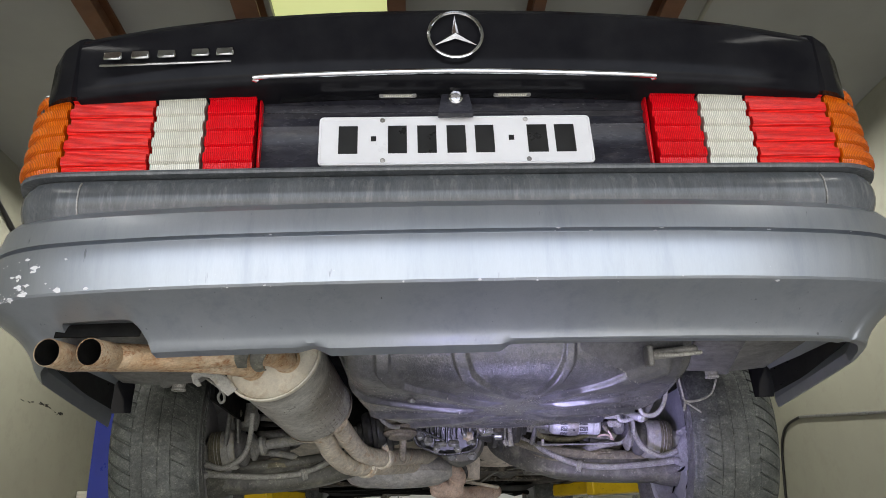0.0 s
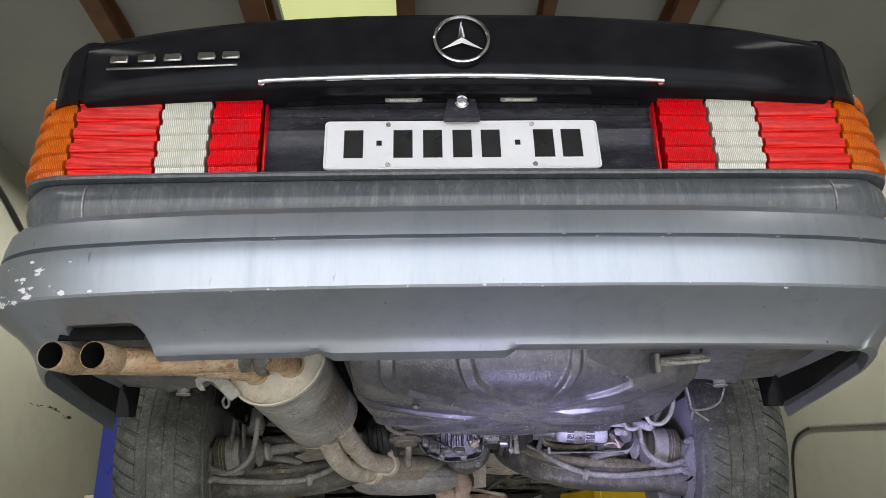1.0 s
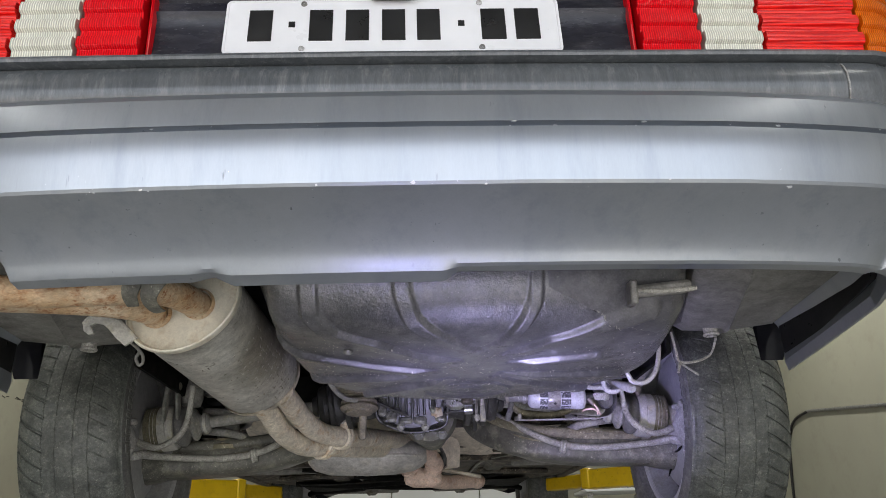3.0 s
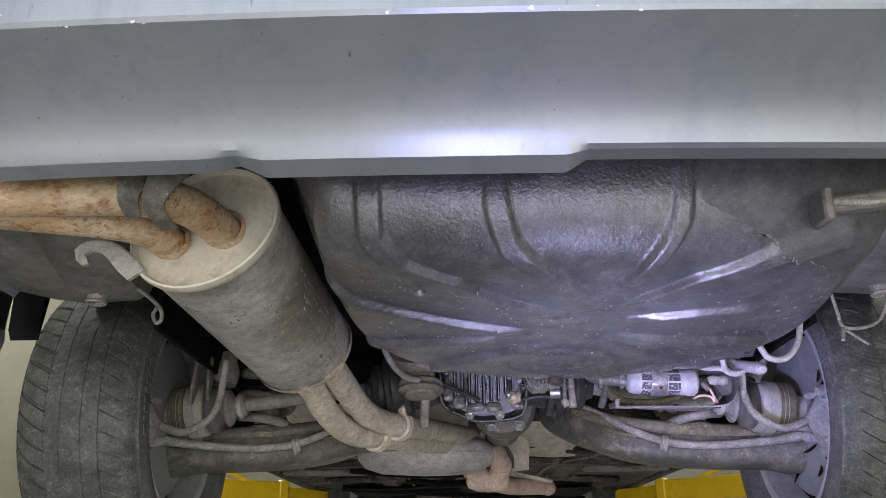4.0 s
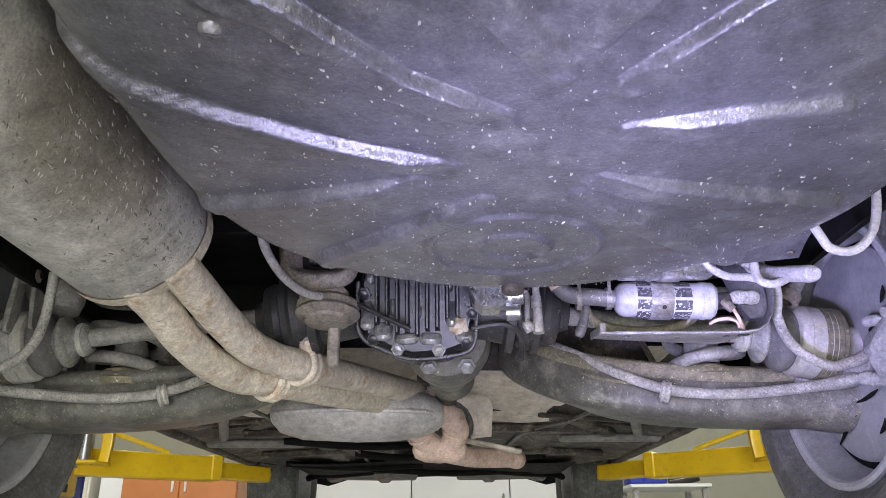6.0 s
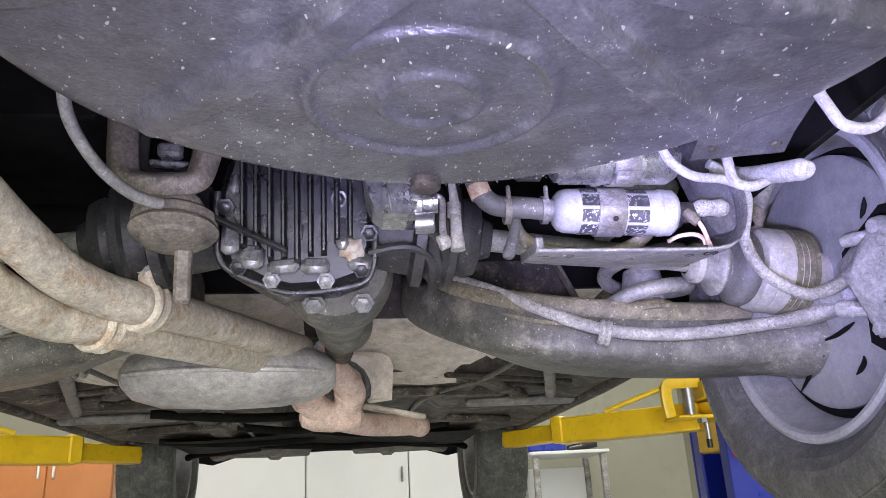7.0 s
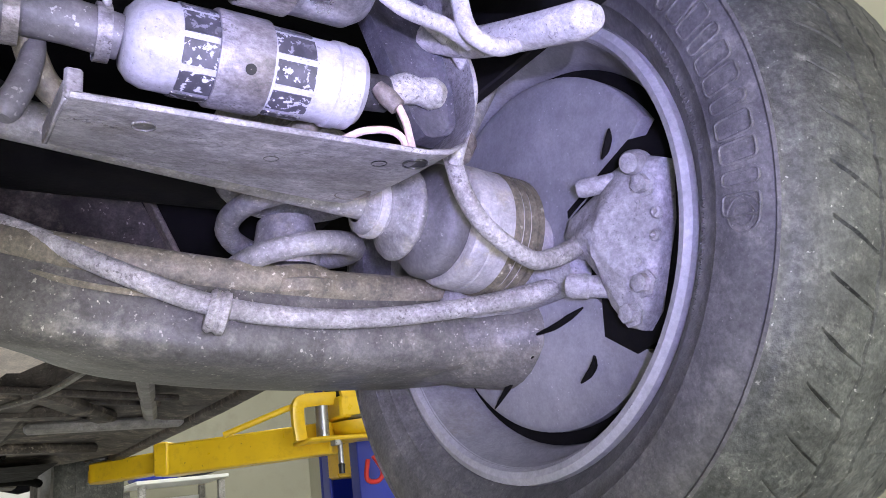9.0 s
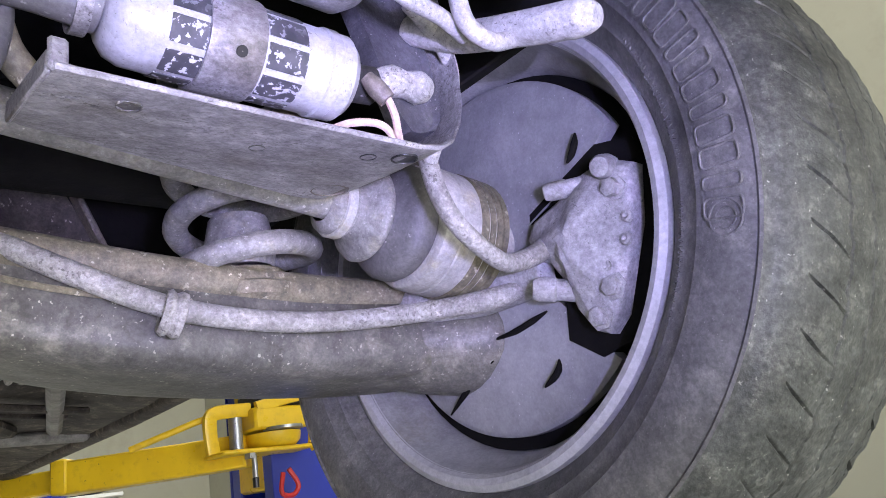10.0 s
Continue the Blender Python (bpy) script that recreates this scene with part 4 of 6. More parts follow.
    part("weld_ring", Geo().lathe([(-0.006, bore_r), (-0.004, bore_r + 0.003), (0.0, bore_r + 0.0045), (0.004, bore_r + 0.003), (0.006, bore_r)], Vector(pts_[-1]) + Vector((0, -0.016, 0)), (0.02, 1, 0), 24), "rust", p)
HOOK = [(-0.455, 1.672), (-0.469, 1.687), (-0.488, 1.704), (-0.506, 1.713), (-0.525, 1.714), (-0.539, 1.71), (-0.547, 1.7), (-0.544, 1.688), (-0.535, 1.681), (-0.527, 1.683), (-0.53, 1.69), (-0.534, 1.697), (-0.526, 1.702), (-0.513, 1.699), (-0.502, 1.69), (-0.488, 1.674), (-0.472, 1.66)]
hook = part("hanger_hook", Geo().plate(HOOK, 0.007, pose(0, 0.305, 0, 90)), "can_steel", muffler, "bent dusty steel hanger hook")
part("hook_fold", Geo().tube([(x, 0.302, z) for x, z in HOOK[:7]], 0.0045, 8), "can_steel", hook)
strap_way = [(-0.384, 0.205, 1.69), (-0.386, 0.18, 1.688), (-0.386, 0.15, 1.694), (-0.38, 0.141, 1.712), (-0.366, 0.14, 1.735), (-0.35, 0.15, 1.765), (-0.34, 0.17, 1.8)]
strap_piece = part("bracket_strap", Geo().tube(strap_way, [0.008, 0.01, 0.012, 0.015, 0.017, 0.018, 0.018], 10, section=oval(1, 0.16, 12, power=5), up=(0.05, -0.7, -0.7)), "arm_steel", muffler, "grey steel strap over the pipe")
part("strap_leg", Geo().tube([(-0.416, 0.17, 1.69), (-0.415, 0.147, 1.7), (-0.41, 0.14, 1.716), (-0.4, 0.142, 1.735), (-0.38, 0.15, 1.755)], [0.009, 0.012, 0.014, 0.016, 0.016], 10, section=oval(1, 0.2, 12, power=5), up=(0.05, -0.7, -0.7)), "arm_steel", strap_piece)
P1 = [(-0.358, 0.86, 1.663), (-0.341, 0.92, 1.645), (-0.33, 1.0, 1.62), (-0.305, 1.08, 1.597), (-0.277, 1.14, 1.59), (-0.241, 1.2, 1.595), (-0.165, 1.4, 1.612), (-0.076, 1.7, 1.642)]
P2 = [(-0.3, 0.86, 1.682), (-0.288, 0.92, 1.666), (-0.274, 1.0, 1.647), (-0.252, 1.08, 1.627), (-0.224, 1.14, 1.619), (-0.189, 1.2, 1.62), (-0.13, 1.4, 1.643), (-0.018, 1.73, 1.672)]
for q in (P1, P2):
    part("exhaust_pipe", Geo().tube(q, 0.0275, 20), "dusty_pipe", car, "beige dusty exhaust pipe with brown spots")
g = Geo()
for q in (P1, P2):
    c, w = Vector(q[5]), Vector(q[6]) - Vector(q[4])
    for o in (-0.012, 0.006):
        g.lathe([(o - 0.004, 0.028), (o - 0.002, 0.034), (o + 0.002, 0.036), (o + 0.007, 0.034), (o + 0.009, 0.028)], c, w, 24)
clamp = part("pipe_clamp", g, "dusty_pipe", car, "dusty clamp ring with bolts")
part("clamp_ear", Geo().box((-0.178, 1.18, 1.655), (0.03, 0.03, 0.03), (10, 20, 30), 0.007), "dusty_pipe", clamp)
part("clamp_bolt", Geo().tube([(-0.186, 1.17, 1.652), (-0.176, 1.165, 1.672)], 0.009, 8), "cable", clamp)
part("clamp_bolt", Geo().tube([(-0.25, 1.17, 1.578), (-0.275, 1.16, 1.577)], 0.01, 8), "cable", clamp)
part("pipe_hole", Geo().lathe([(0, 0.006), (0.001, 0.0055), (-0.002, 0.004), (-0.002, 0.0004)], (-0.139, 1.352, 1.62), (0.3, -0.8, -0.6), 12), "plate_black", clamp)
# front silencer with flange, then the hot pipes
rows = []
for s, k in ((0.0, 0.35), (0.02, 0.7), (0.07, 0.95), (0.2, 1.05), (0.3, 1.0), (0.36, 0.85), (0.395, 0.6), (0.41, 0.35)):
    c = Vector((-0.35, 1.73, 1.622)) + Vector((0.98, 0.03, 0.0)) * s
    rows.append([c + Vector((0, 0.11 * k * math.cos(a), 0.06 * k * math.sin(a))) for a in [2 * math.pi * i / 28 for i in range(28)]])
sil = part("front_silencer", Geo().grid(rows, close=True, caps=True), "silencer", car, "grey metallic front silencer shell")
part("seam", Geo().tube([(-0.33, 1.65, 1.614), (-0.23, 1.617, 1.614), (-0.1, 1.62, 1.614), (0.01, 1.655, 1.614), (0.04, 1.72, 1.614)], 0.006, 8), "silencer", sil)
part("flange", Geo().box((0.03, 1.752, 1.664), (0.046, 0.014, 0.05), (0, 12, 14), 0.006), "silencer", sil)
part("flange_bolt", Geo().bolt((0.04, 1.744, 1.668), (0.3, -0.9, 0), 0.008), "zinc", sil)
for q in ([(0.015, 1.74, 1.655), (0.042, 1.8, 1.644), (0.074, 1.85, 1.62), (0.084, 1.885, 1.6), (0.07, 1.91, 1.58), (0.052, 1.92, 1.567)],
          [(-0.035, 1.76, 1.632), (-0.024, 1.82, 1.616), (-0.014, 1.86, 1.602), (-0.004, 1.89, 1.588), (0.018, 1.91, 1.573), (0.034, 1.92, 1.565)]):
    part("downpipe", Geo().tube(q, [0.028, 0.03, 0.031, 0.031, 0.03, 0.027], 20), "pink_pipe", car, "pinkish rusted twin down pipe")
part("collector", Geo().lathe([(-0.07, 0.004), (-0.064, 0.02), (-0.04, 0.031), (0.0, 0.035), (0.04, 0.032), (0.062, 0.024), (0.07, 0.004)], (0.04, 1.925, 1.562), (1, 0.05, 0.03), 24), "pink_pipe", car, "welded pipe collector")
for c, w in (((0.08, 1.878, 1.603), (-0.1, 0.7, -0.5)), ((-0.01, 1.876, 1.594), (0.25, 0.7, -0.4))):
    part("collar", Geo().lathe([(-0.006, 0.031), (-0.004, 0.0345), (0.004, 0.0345), (0.006, 0.031)], c, w, 24), "pink_pipe", car)
part("downpipe_run", Geo().tube([(0.06, 1.95, 1.556), (0.12, 2.03, 1.553), (0.19, 2.14, 1.561), (0.236, 2.19, 1.566), (0.262, 2.23, 1.565), (0.272, 2.3, 1.575)], 0.026, 16), "pink_pipe", car, "brown rusted exhaust pipe")

# ---- differential and rear axle ----
FACE = Vector((0, -0.86, -0.5)).normalized()
COVER = [(-0.074, 1.79), (-0.088, 1.745), (-0.09, 1.69), (-0.08, 1.655), (-0.035, 1.632), (0.0, 1.622), (0.06, 1.626), (0.1, 1.64), (0.108, 1.69), (0.104, 1.79)]


def cover_at(x, z, out=0.0):
    """A point of the sloping differential cover."""
    return Vector((x, 1.128 - 0.28 * (z - 1.7) - out, z))


diff = part("differential", Geo().grid([[cover_at(0.01 + (x - 0.01) * k, 1.71 + (z - 1.71) * k, -d) for x, z in COVER] for k, d in ((0.9, 0.0), (1.0, 0.012), (1.0, 0.05), (0.9, 0.1), (0.7, 0.2))], close=True, caps=True), "oily", car, "oily cast differential housing with vertical fins", angle=30)
for i in range(9):
    x = -0.056 + i * 0.0165
    z0 = 1.672 - 0.02 * math.sin(i * 0.45) + 0.006 * (i % 2)
    part("fin", Geo().grid([[cover_at(x + 0.0032 * u, z, 0.024 * w) for u, w in ((-1.3, -0.3), (-1, 0.85), (-0.4, 1), (0.4, 1), (1, 0.85), (1.3, -0.3))] for z in (z0, z0 + 0.01, 1.72, 1.765, 1.8)], close=True, caps=True), "oily", diff)
for x, z, w, h, m_ in ((-0.072, 1.69, 0.022, 0.06, "cast"), (-0.046, 1.662, 0.03, 0.034, "cast"), (-0.008, 1.65, 0.04, 0.02, "cast"), (0.032, 1.65, 0.036, 0.022, "cast"), (0.066, 1.69, 0.018, 0.05, "alloy"), (0.088, 1.655, 0.03, 0.026, "cast"), (-0.03, 1.7, 0.01, 0.03, "cast"), (0.013, 1.692, 0.008, 0.02, "cast"), (-0.066, 1.75, 0.014, 0.03, "cast")):
    part("cast_face", Geo().box(cover_at(x, z, 0.004), (w, 0.016, h), (-16, 8 * math.sin(x * 90), 0), 0.006), m_, diff)
part("cover_flange", Geo().tube([cover_at(x, z - 0.002, 0.0) for x, z in COVER[1:9]], 0.0045, 10, section=oval(1, 0.8, 12, power=4)), "oily", diff)
for x, z in ((-0.078, 1.722), (-0.062, 1.65), (-0.022, 1.634), (0.045, 1.632), (0.09, 1.645), (0.062, 1.732), (0.1, 1.69)):
    part("bolt", Geo().bolt(cover_at(x, z, 0.006), FACE, 0.008, 0.009), "cast" if z < 1.64 else "oily", diff)
part("breather_rod", Geo().tube([(-0.112, 1.08, 1.706), (-0.06, 1.084, 1.682), (0.0, 1.09, 1.654)], 0.006, 8, section=oval(1, 0.6, 10, power=4)), "oily", diff)
part("sludge_patch", Geo().lathe([(0, 0.016), (0.004, 0.014), (0.009, 0.006), (0.01, 0.0004)], cover_at(0.078, 1.668, 0.008), FACE, 14, wobble=lambda i, k, s: 0.003 * math.sin(i * 2.3) * (k < 2)), "dusty_pipe", diff)
part("pinion_nose", Geo().lathe([(-0.06, 0.055), (0.0, 0.052), (0.06, 0.045), (0.1, 0.04), (0.12, 0.048), (0.14, 0.048), (0.15, 0.035)], (0.06, 1.34, 1.66), (0.06, 1, -0.03), 28), "arm_steel", diff)
boss = part("pinion_boss", Geo().lathe([(-0.06, 0.03), (-0.055, 0.07), (-0.02, 0.078), (0.03, 0.07), (0.06, 0.052)], (0.06, 1.26, 1.668), (0.05, 1, -0.06), 28), "arm_steel", diff, "greasy cast pinion boss")
for x in (0.028, 0.092):
    part("bolt", Geo().bolt((x, 1.198, 1.618), (0, -0.75, -0.65), 0.011, 0.01), "cast", boss)
part("propeller_shaft", Geo().tube([(0.068, 1.46, 1.657), (0.05, 2.0, 1.69), (0.03, 3.4, 1.76)], 0.03, 20, smooth=1), "dark_floor", car, "dark grey propeller shaft")
# level sensor unit and its link beside the differential
unit = part("valve_unit", Geo().plate([(0.09, 1.715), (0.093, 1.685), (0.1, 1.667), (0.111, 1.658), (0.138, 1.658), (0.147, 1.666), (0.15, 1.68), (0.15, 1.715)], 0.05, pose(0, 1.03, 0, 90)), "alloy", car, "grey alloy valve unit", angle=20)
part("seam_rib", Geo().box((0.116, 0.979, 1.686), (0.003, 0.004, 0.056), (0, -6, 0), 0.001), "cast", unit)
part("neck", Geo().lathe([(0, 0.02), (0.018, 0.02), (0.02, 0.014), (0.036, 0.014), (0.036, 0.0005)], (0.136, 1.0, 1.678), (1, -0.1, 0.05), 20), "alloy", unit)
part("lower_neck", Geo().lathe([(0, 0.012), (0.02, 0.012), (0.022, 0.009), (0.022, 0.0005)], (0.146, 0.995, 1.652), (1, -0.1, 0.0), 18), "alloy", unit)
part("saddle", Geo().tube([(0.12, 0.975, 1.725), (0.13, 0.965, 1.7), (0.15, 0.965, 1.698), (0.162, 0.97, 1.72)], 0.01, 10), "cast", unit)
part("link_rod", Geo().tube([(0.172, 1.0, 1.687), (0.178, 1.0, 1.68), (0.177, 1.0, 1.65), (0.178, 1.0, 1.634)], 0.004, 8), "zinc", unit)
part("link_end", Geo().lathe([(-0.008, 0.004), (-0.006, 0.009), (0.004, 0.009), (0.008, 0.003)], (0.178, 1.0, 1.632), (0.7, 0, 0.3), 12), "cable", unit)
part("link_rod", Geo().tube([(0.19, 1.0, 1.78), (0.19, 1.0, 1.735), (0.19, 1.0, 1.705), (0.192, 1.0, 1.68), (0.193, 1.0, 1.622)], [0.0075, 0.0075, 0.0045, 0.0055, 0.0085], 10, smooth=1), "boot", unit)
part("link_sleeve", Geo().lathe([(-0.01, 0.005), (-0.01, 0.008), (0.006, 0.008), (0.006, 0.005)], (0.191, 1.0, 1.672), (0, 0, 1), 14), "zinc", unit)
part("pipe", Geo().tube([(0.12, 1.1, 1.69), (0.16, 1.09, 1.685), (0.19, 1.11, 1.672), (0.2, 1.15, 1.655)], 0.006, 8), "black_hose", unit)
part("pipe", Geo().tube([(0.1, 1.14, 1.668), (0.15, 1.13, 1.672), (0.18, 1.15, 1.66), (0.185, 1.2, 1.63)], 0.006, 8), "black_hose", unit)
# subframe: cross member, mount and its loop
sub = part("rear_subframe", Geo().tube([(-0.62, 1.42, 1.8), (-0.3, 1.4, 1.79), (0, 1.42, 1.8), (0.3, 1.4, 1.79), (0.62, 1.42, 1.8)], 0.05, 16, section=oval(1, 0.8, 20, power=4)), "black_and_shade", car, "black rear axle cross member")
part("mount_loop", Geo().tube([(-0.2, 1.085, 1.83), (-0.193, 1.075, 1.76), (-0.183, 1.07, 1.737), (-0.15, 1.068, 1.731), (-0.11, 1.07, 1.735), (-0.1, 1.075, 1.756), (-0.09, 1.085, 1.82)], 0.017, 12, section=oval(1, 0.8, 16, power=4)), "mount", sub, "dusty brown mount frame")
part("mount_frame", Geo().tube([(-0.178, 1.1, 1.82), (-0.174, 1.095, 1.765), (-0.145, 1.092, 1.752), (-0.115, 1.095, 1.765), (-0.11, 1.1, 1.82)], 0.008, 10), "soot", sub)
part("mount_block", Geo().box((-0.145, 1.1, 1.79), (0.03, 0.02, 0.018), (0, 0, 4), 0.004).box((-0.145, 1.1, 1.772), (0.05, 0.014, 0.008), (0, 4, 0), 0.003), "cast", sub)
part("mount_neck", Geo().box((-0.138, 1.085, 1.708), (0.075, 0.05, 0.034), (8, 0, 0), 0.01), "mount", sub)
part("rubber_mount", Geo().lathe([(0.004, 0.02), (0.002, 0.044), (-0.003, 0.05), (-0.009, 0.05), (-0.012, 0.045), (-0.015, 0.05), (-0.02, 0.052), (-0.025, 0.048), (-0.028, 0.038), (-0.034, 0.036), (-0.038, 0.02), (-0.038, 0.0005)], (-0.132, 1.09, 1.698), (0, 0.1, 1), 32), "mount", sub, "round ribbed rubber mount")
part("mount_stay", Geo().box((-0.125, 1.12, 1.638), (0.02, 0.03, 0.075), (14, 0, 8), 0.004), "mount", sub)
for s in (-1, 1):
    part("guide_rod", Geo().tube([(s * 0.2, 1.2, 1.69), (s * 0.21, 1.3, 1.72), (s * 0.2, 1.4, 1.76)], 0.03, 10), "dark_floor", sub)

SLOTS = (((1.284, 1.492), (1.258, 1.509), (1.237, 1.525), (1.21, 1.532)), ((1.128, 1.515), (1.131, 1.506), (1.14, 1.499), (1.151, 1.494)), ((1.206, 1.552), (1.174, 1.553), (1.15, 1.557), (1.131, 1.561)), ((1.057, 1.711), (1.06, 1.702), (1.066, 1.693), (1.073, 1.687)))
HUB = Vector((0.713, 1.191, 1.638))
CAMBER = 2.2


def flip(points, s):
    return [(s * x, y, z) for x, y, z in points]


for s in (-1, 1):
    # trailing arm: a deep pressed channel with a lighter upper flange
    line = flip([(0.235, 1.56, 1.755), (0.228, 1.5, 1.705), (0.262, 1.43, 1.654), (0.34, 1.37, 1.61), (0.45, 1.35, 1.59), (0.58, 1.34, 1.58), (0.7, 1.32, 1.576), (0.79, 1.29, 1.578)], s)
    arm = part("trailing_arm", Geo().tube(line, [0.7, 0.78, 0.88, 0.95, 1, 1, 1, 0.95], 12, section=oval(0.075, 0.046, 28, power=5), up=(0, 0, 1)), "arm_steel", car, "grimy pressed-steel semi-trailing arm")
    part("upper_flange", Geo().tube([(x, y - 0.045 * (1 if i else 0.6), z + 0.022 + 0.012 * min(1, i / 3)) for i, (x, y, z) in enumerate(line)], [0.004, 0.018, 0.028, 0.03, 0.03, 0.03, 0.028, 0.02], 12, section=oval(1.2, 0.62, 16, power=3), up=(0, 0, 1)), "arm_dusty" if s > 0 else "arm_steel", arm, "dust-covered upper flange" if s > 0 else "dark grimy upper flange")
    part("weld_bead", Geo().tube([(x, y - 0.078, z + 0.004 + 0.004 * math.sin(i * 3)) for i, (x, y, z) in enumerate(line[1:])], 0.003, 6), "arm_dusty", arm)
    for i in range(3):
        part("bushing_rib", Geo().lathe([(-0.03 + 0.022 * i, 0.034), (-0.03 + 0.022 * i, 0.041), (-0.018 + 0.022 * i, 0.041), (-0.018 + 0.022 * i, 0.034)], (s * 0.23, 1.575, 1.76), (1, 0.35 * s, 0), 18), "black_hose", arm)
    cab = part("brake_cable", Geo().tube(flip([(0.15, 1.52, 1.82), (0.165, 1.48, 1.78), (0.19, 1.44, 1.745), (0.228, 1.395, 1.717), (0.3, 1.32, 1.665), (0.37, 1.275, 1.618), (0.44, 1.258, 1.588), (0.52, 1.25, 1.577), (0.6, 1.238, 1.577), (0.67, 1.2, 1.579), (0.71, 1.17, 1.582), (0.735, 1.15, 1.588)], s), [0.008, 0.008, 0.008, 0.0085, 0.009, 0.0095, 0.0095, 0.0095, 0.0095, 0.0095, 0.011, 0.009], 12), "cable", car, "crusted pale handbrake cable")
    c = Vector((s * 0.443, 1.257, 1.582))
    part("cable_clip", Geo().lathe([(-0.009, 0.009), (-0.01, 0.017), (-0.006, 0.0195), (-0.002, 0.017), (0.002, 0.0195), (0.007, 0.0185), (0.009, 0.009)], c, (s * 1, -0.2, -0.28), 18), "cable", cab, "dusty clip")
    part("arm_end", Geo().tube(flip([(0.68, 1.315, 1.576), (0.72, 1.29, 1.572), (0.755, 1.262, 1.566), (0.785, 1.225, 1.565), (0.8, 1.19, 1.58)], s), [0.046, 0.055, 0.058, 0.05, 0.03], 24), "arm_steel", arm, "cast hub end")
    # coil spring
    turns, pts_ = 4.2, []
    for i in range(150):
        a = 2 * math.pi * turns * i / 149 + 2.4
        pts_.append((s * (0.535 + 0.062 * math.cos(a)), 1.305 + 0.062 * math.sin(a), 1.628 + 0.23 * i / 149))
    spring = part("coil_spring", Geo().tube(pts_, 0.0115, 10, smooth=1), "boot", car, "dusty coil spring")
    part("spring_seat", Geo().lathe([(0.0, 0.05), (0.012, 0.05), (0.016, 0.042), (0.03, 0.036), (0.034, 0.0005)], (s * 0.535, 1.305, 1.605), (0, 0, 1), 28), "arm_dusty", spring)
    part("bump_stop", Geo().lathe([(0, 0.03), (0.02, 0.034), (0.05, 0.028), (0.06, 0.0005)], (s * 0.53, 1.305, 1.64), (0, 0, 1), 20), "boot", spring)
    # half shaft and boots
    ax = Vector((s * 0.63, 0.005, -0.075))
    shaft = part("half_shaft", Geo().tube(flip([(0.12, 1.19, 1.72), (0.76, 1.192, 1.645)], s), 0.016, 14, smooth=1), "boot", car, "dusty drive shaft")
    base = Vector((s * 0.12, 1.19, 1.72))
    k = 1 / 0.634
    part("outer_boot", Geo().lathe([(0.434, 0.017), (0.438, 0.0255), (0.442, 0.0265), (0.456, 0.0275), (0.459, 0.023), (0.463, 0.0245), (0.468, 0.035), (0.473, 0.0425), (0.477, 0.0445), (0.481, 0.0435), (0.4855, 0.036), (0.489, 0.031), (0.495, 0.03)], base, ax, 44), "boot", shaft, "dust-covered rubber boot", angle=60)
    part("boot_fold", Geo().lathe([(0.488, 0.029), (0.492, 0.032), (0.496, 0.042), (0.501, 0.051), (0.508, 0.0552), (0.517, 0.0555), (0.5235, 0.052), (0.528, 0.047), (0.54, 0.047)], base, ax, 44), "dark_rubber", shaft, "dark rubber fold", angle=60)
    part("boot_clip", Geo().lathe([(0.444, 0.0265), (0.445, 0.029), (0.453, 0.029), (0.454, 0.0265)], base, ax, 32), "can_steel", shaft)
    part("boot_can", Geo().lathe([(0.527, 0.045), (0.527, 0.055), (0.529, 0.0585), (0.534, 0.0605), (0.545, 0.0612), (0.5465, 0.0598), (0.548, 0.0612), (0.567, 0.0612), (0.569, 0.0595), (0.572, 0.061), (0.579, 0.061), (0.581, 0.059), (0.584, 0.061), (0.591, 0.061), (0.593, 0.059), (0.596, 0.0605), (0.602, 0.059), (0.606, 0.05), (0.608, 0.036), (0.66, 0.034)], base, ax, 48), "can_steel", shaft, "yellowed ribbed steel can")
    part("can_end", Geo().lathe([(0.568, 0.06)] + [(0.57 + 0.0085 * i + e, 0.0625 - d) for i in range(4) for e, d in ((0.0, 0.0), (0.006, 0.0), (0.0067, 0.0026), (0.0079, 0.0026))] + [(0.606, 0.056)], base, ax, 48), "arm_dusty", shaft, "yellowed ribbed end of the can")
    part("hub_link", Geo().tube(flip([(0.67, 1.28, 1.6), (0.705, 1.245, 1.602), (0.735, 1.2, 1.602), (0.745, 1.155, 1.6), (0.742, 1.12, 1.6)], s), [0.02, 0.026, 0.026, 0.022, 0.014], 20), "knuckle", shaft, "cast hub link")
    part("inner_boot", Geo().lathe([(-0.02, 0.055), (0.04, 0.06), (0.045, 0.075), (0.058, 0.075), (0.062, 0.06), (0.072, 0.066), (0.085, 0.066), (0.09, 0.072), (0.1, 0.07), (0.105, 0.052), (0.115, 0.056), (0.13, 0.05), (0.135, 0.03), (0.15, 0.024)], base, ax, 32), "black_hose", shaft, "black ribbed inner boot")
    # wheel carrier with bolts
    carrier = [(1.027, 1.67), (1.002, 1.656), (1.013, 1.607), (1.03, 1.571), (1.047, 1.535), (1.063, 1.522), (1.074, 1.527), (1.087, 1.548), (1.096, 1.579), (1.108, 1.599), (1.12, 1.605), (1.129, 1.63), (1.118, 1.644), (1.08, 1.654), (1.057, 1.666)]
    ring = []
    for i, (y, z) in enumerate(carrier):
        y2, z2 = carrier[(i + 1) % len(carrier)]
        ring += [(y + (y2 - y) * t, z + (z2 - z) * t) for t in (0, 0.25, 0.5, 0.75)]
    rows = []
    for k, x in ((1.0, 0.752), (1.0, 0.739), (0.97, 0.734), (0.87, 0.731), (0.72, 0.728), (0.5, 0.721), (0.3, 0.714), (0.1, 0.711)):
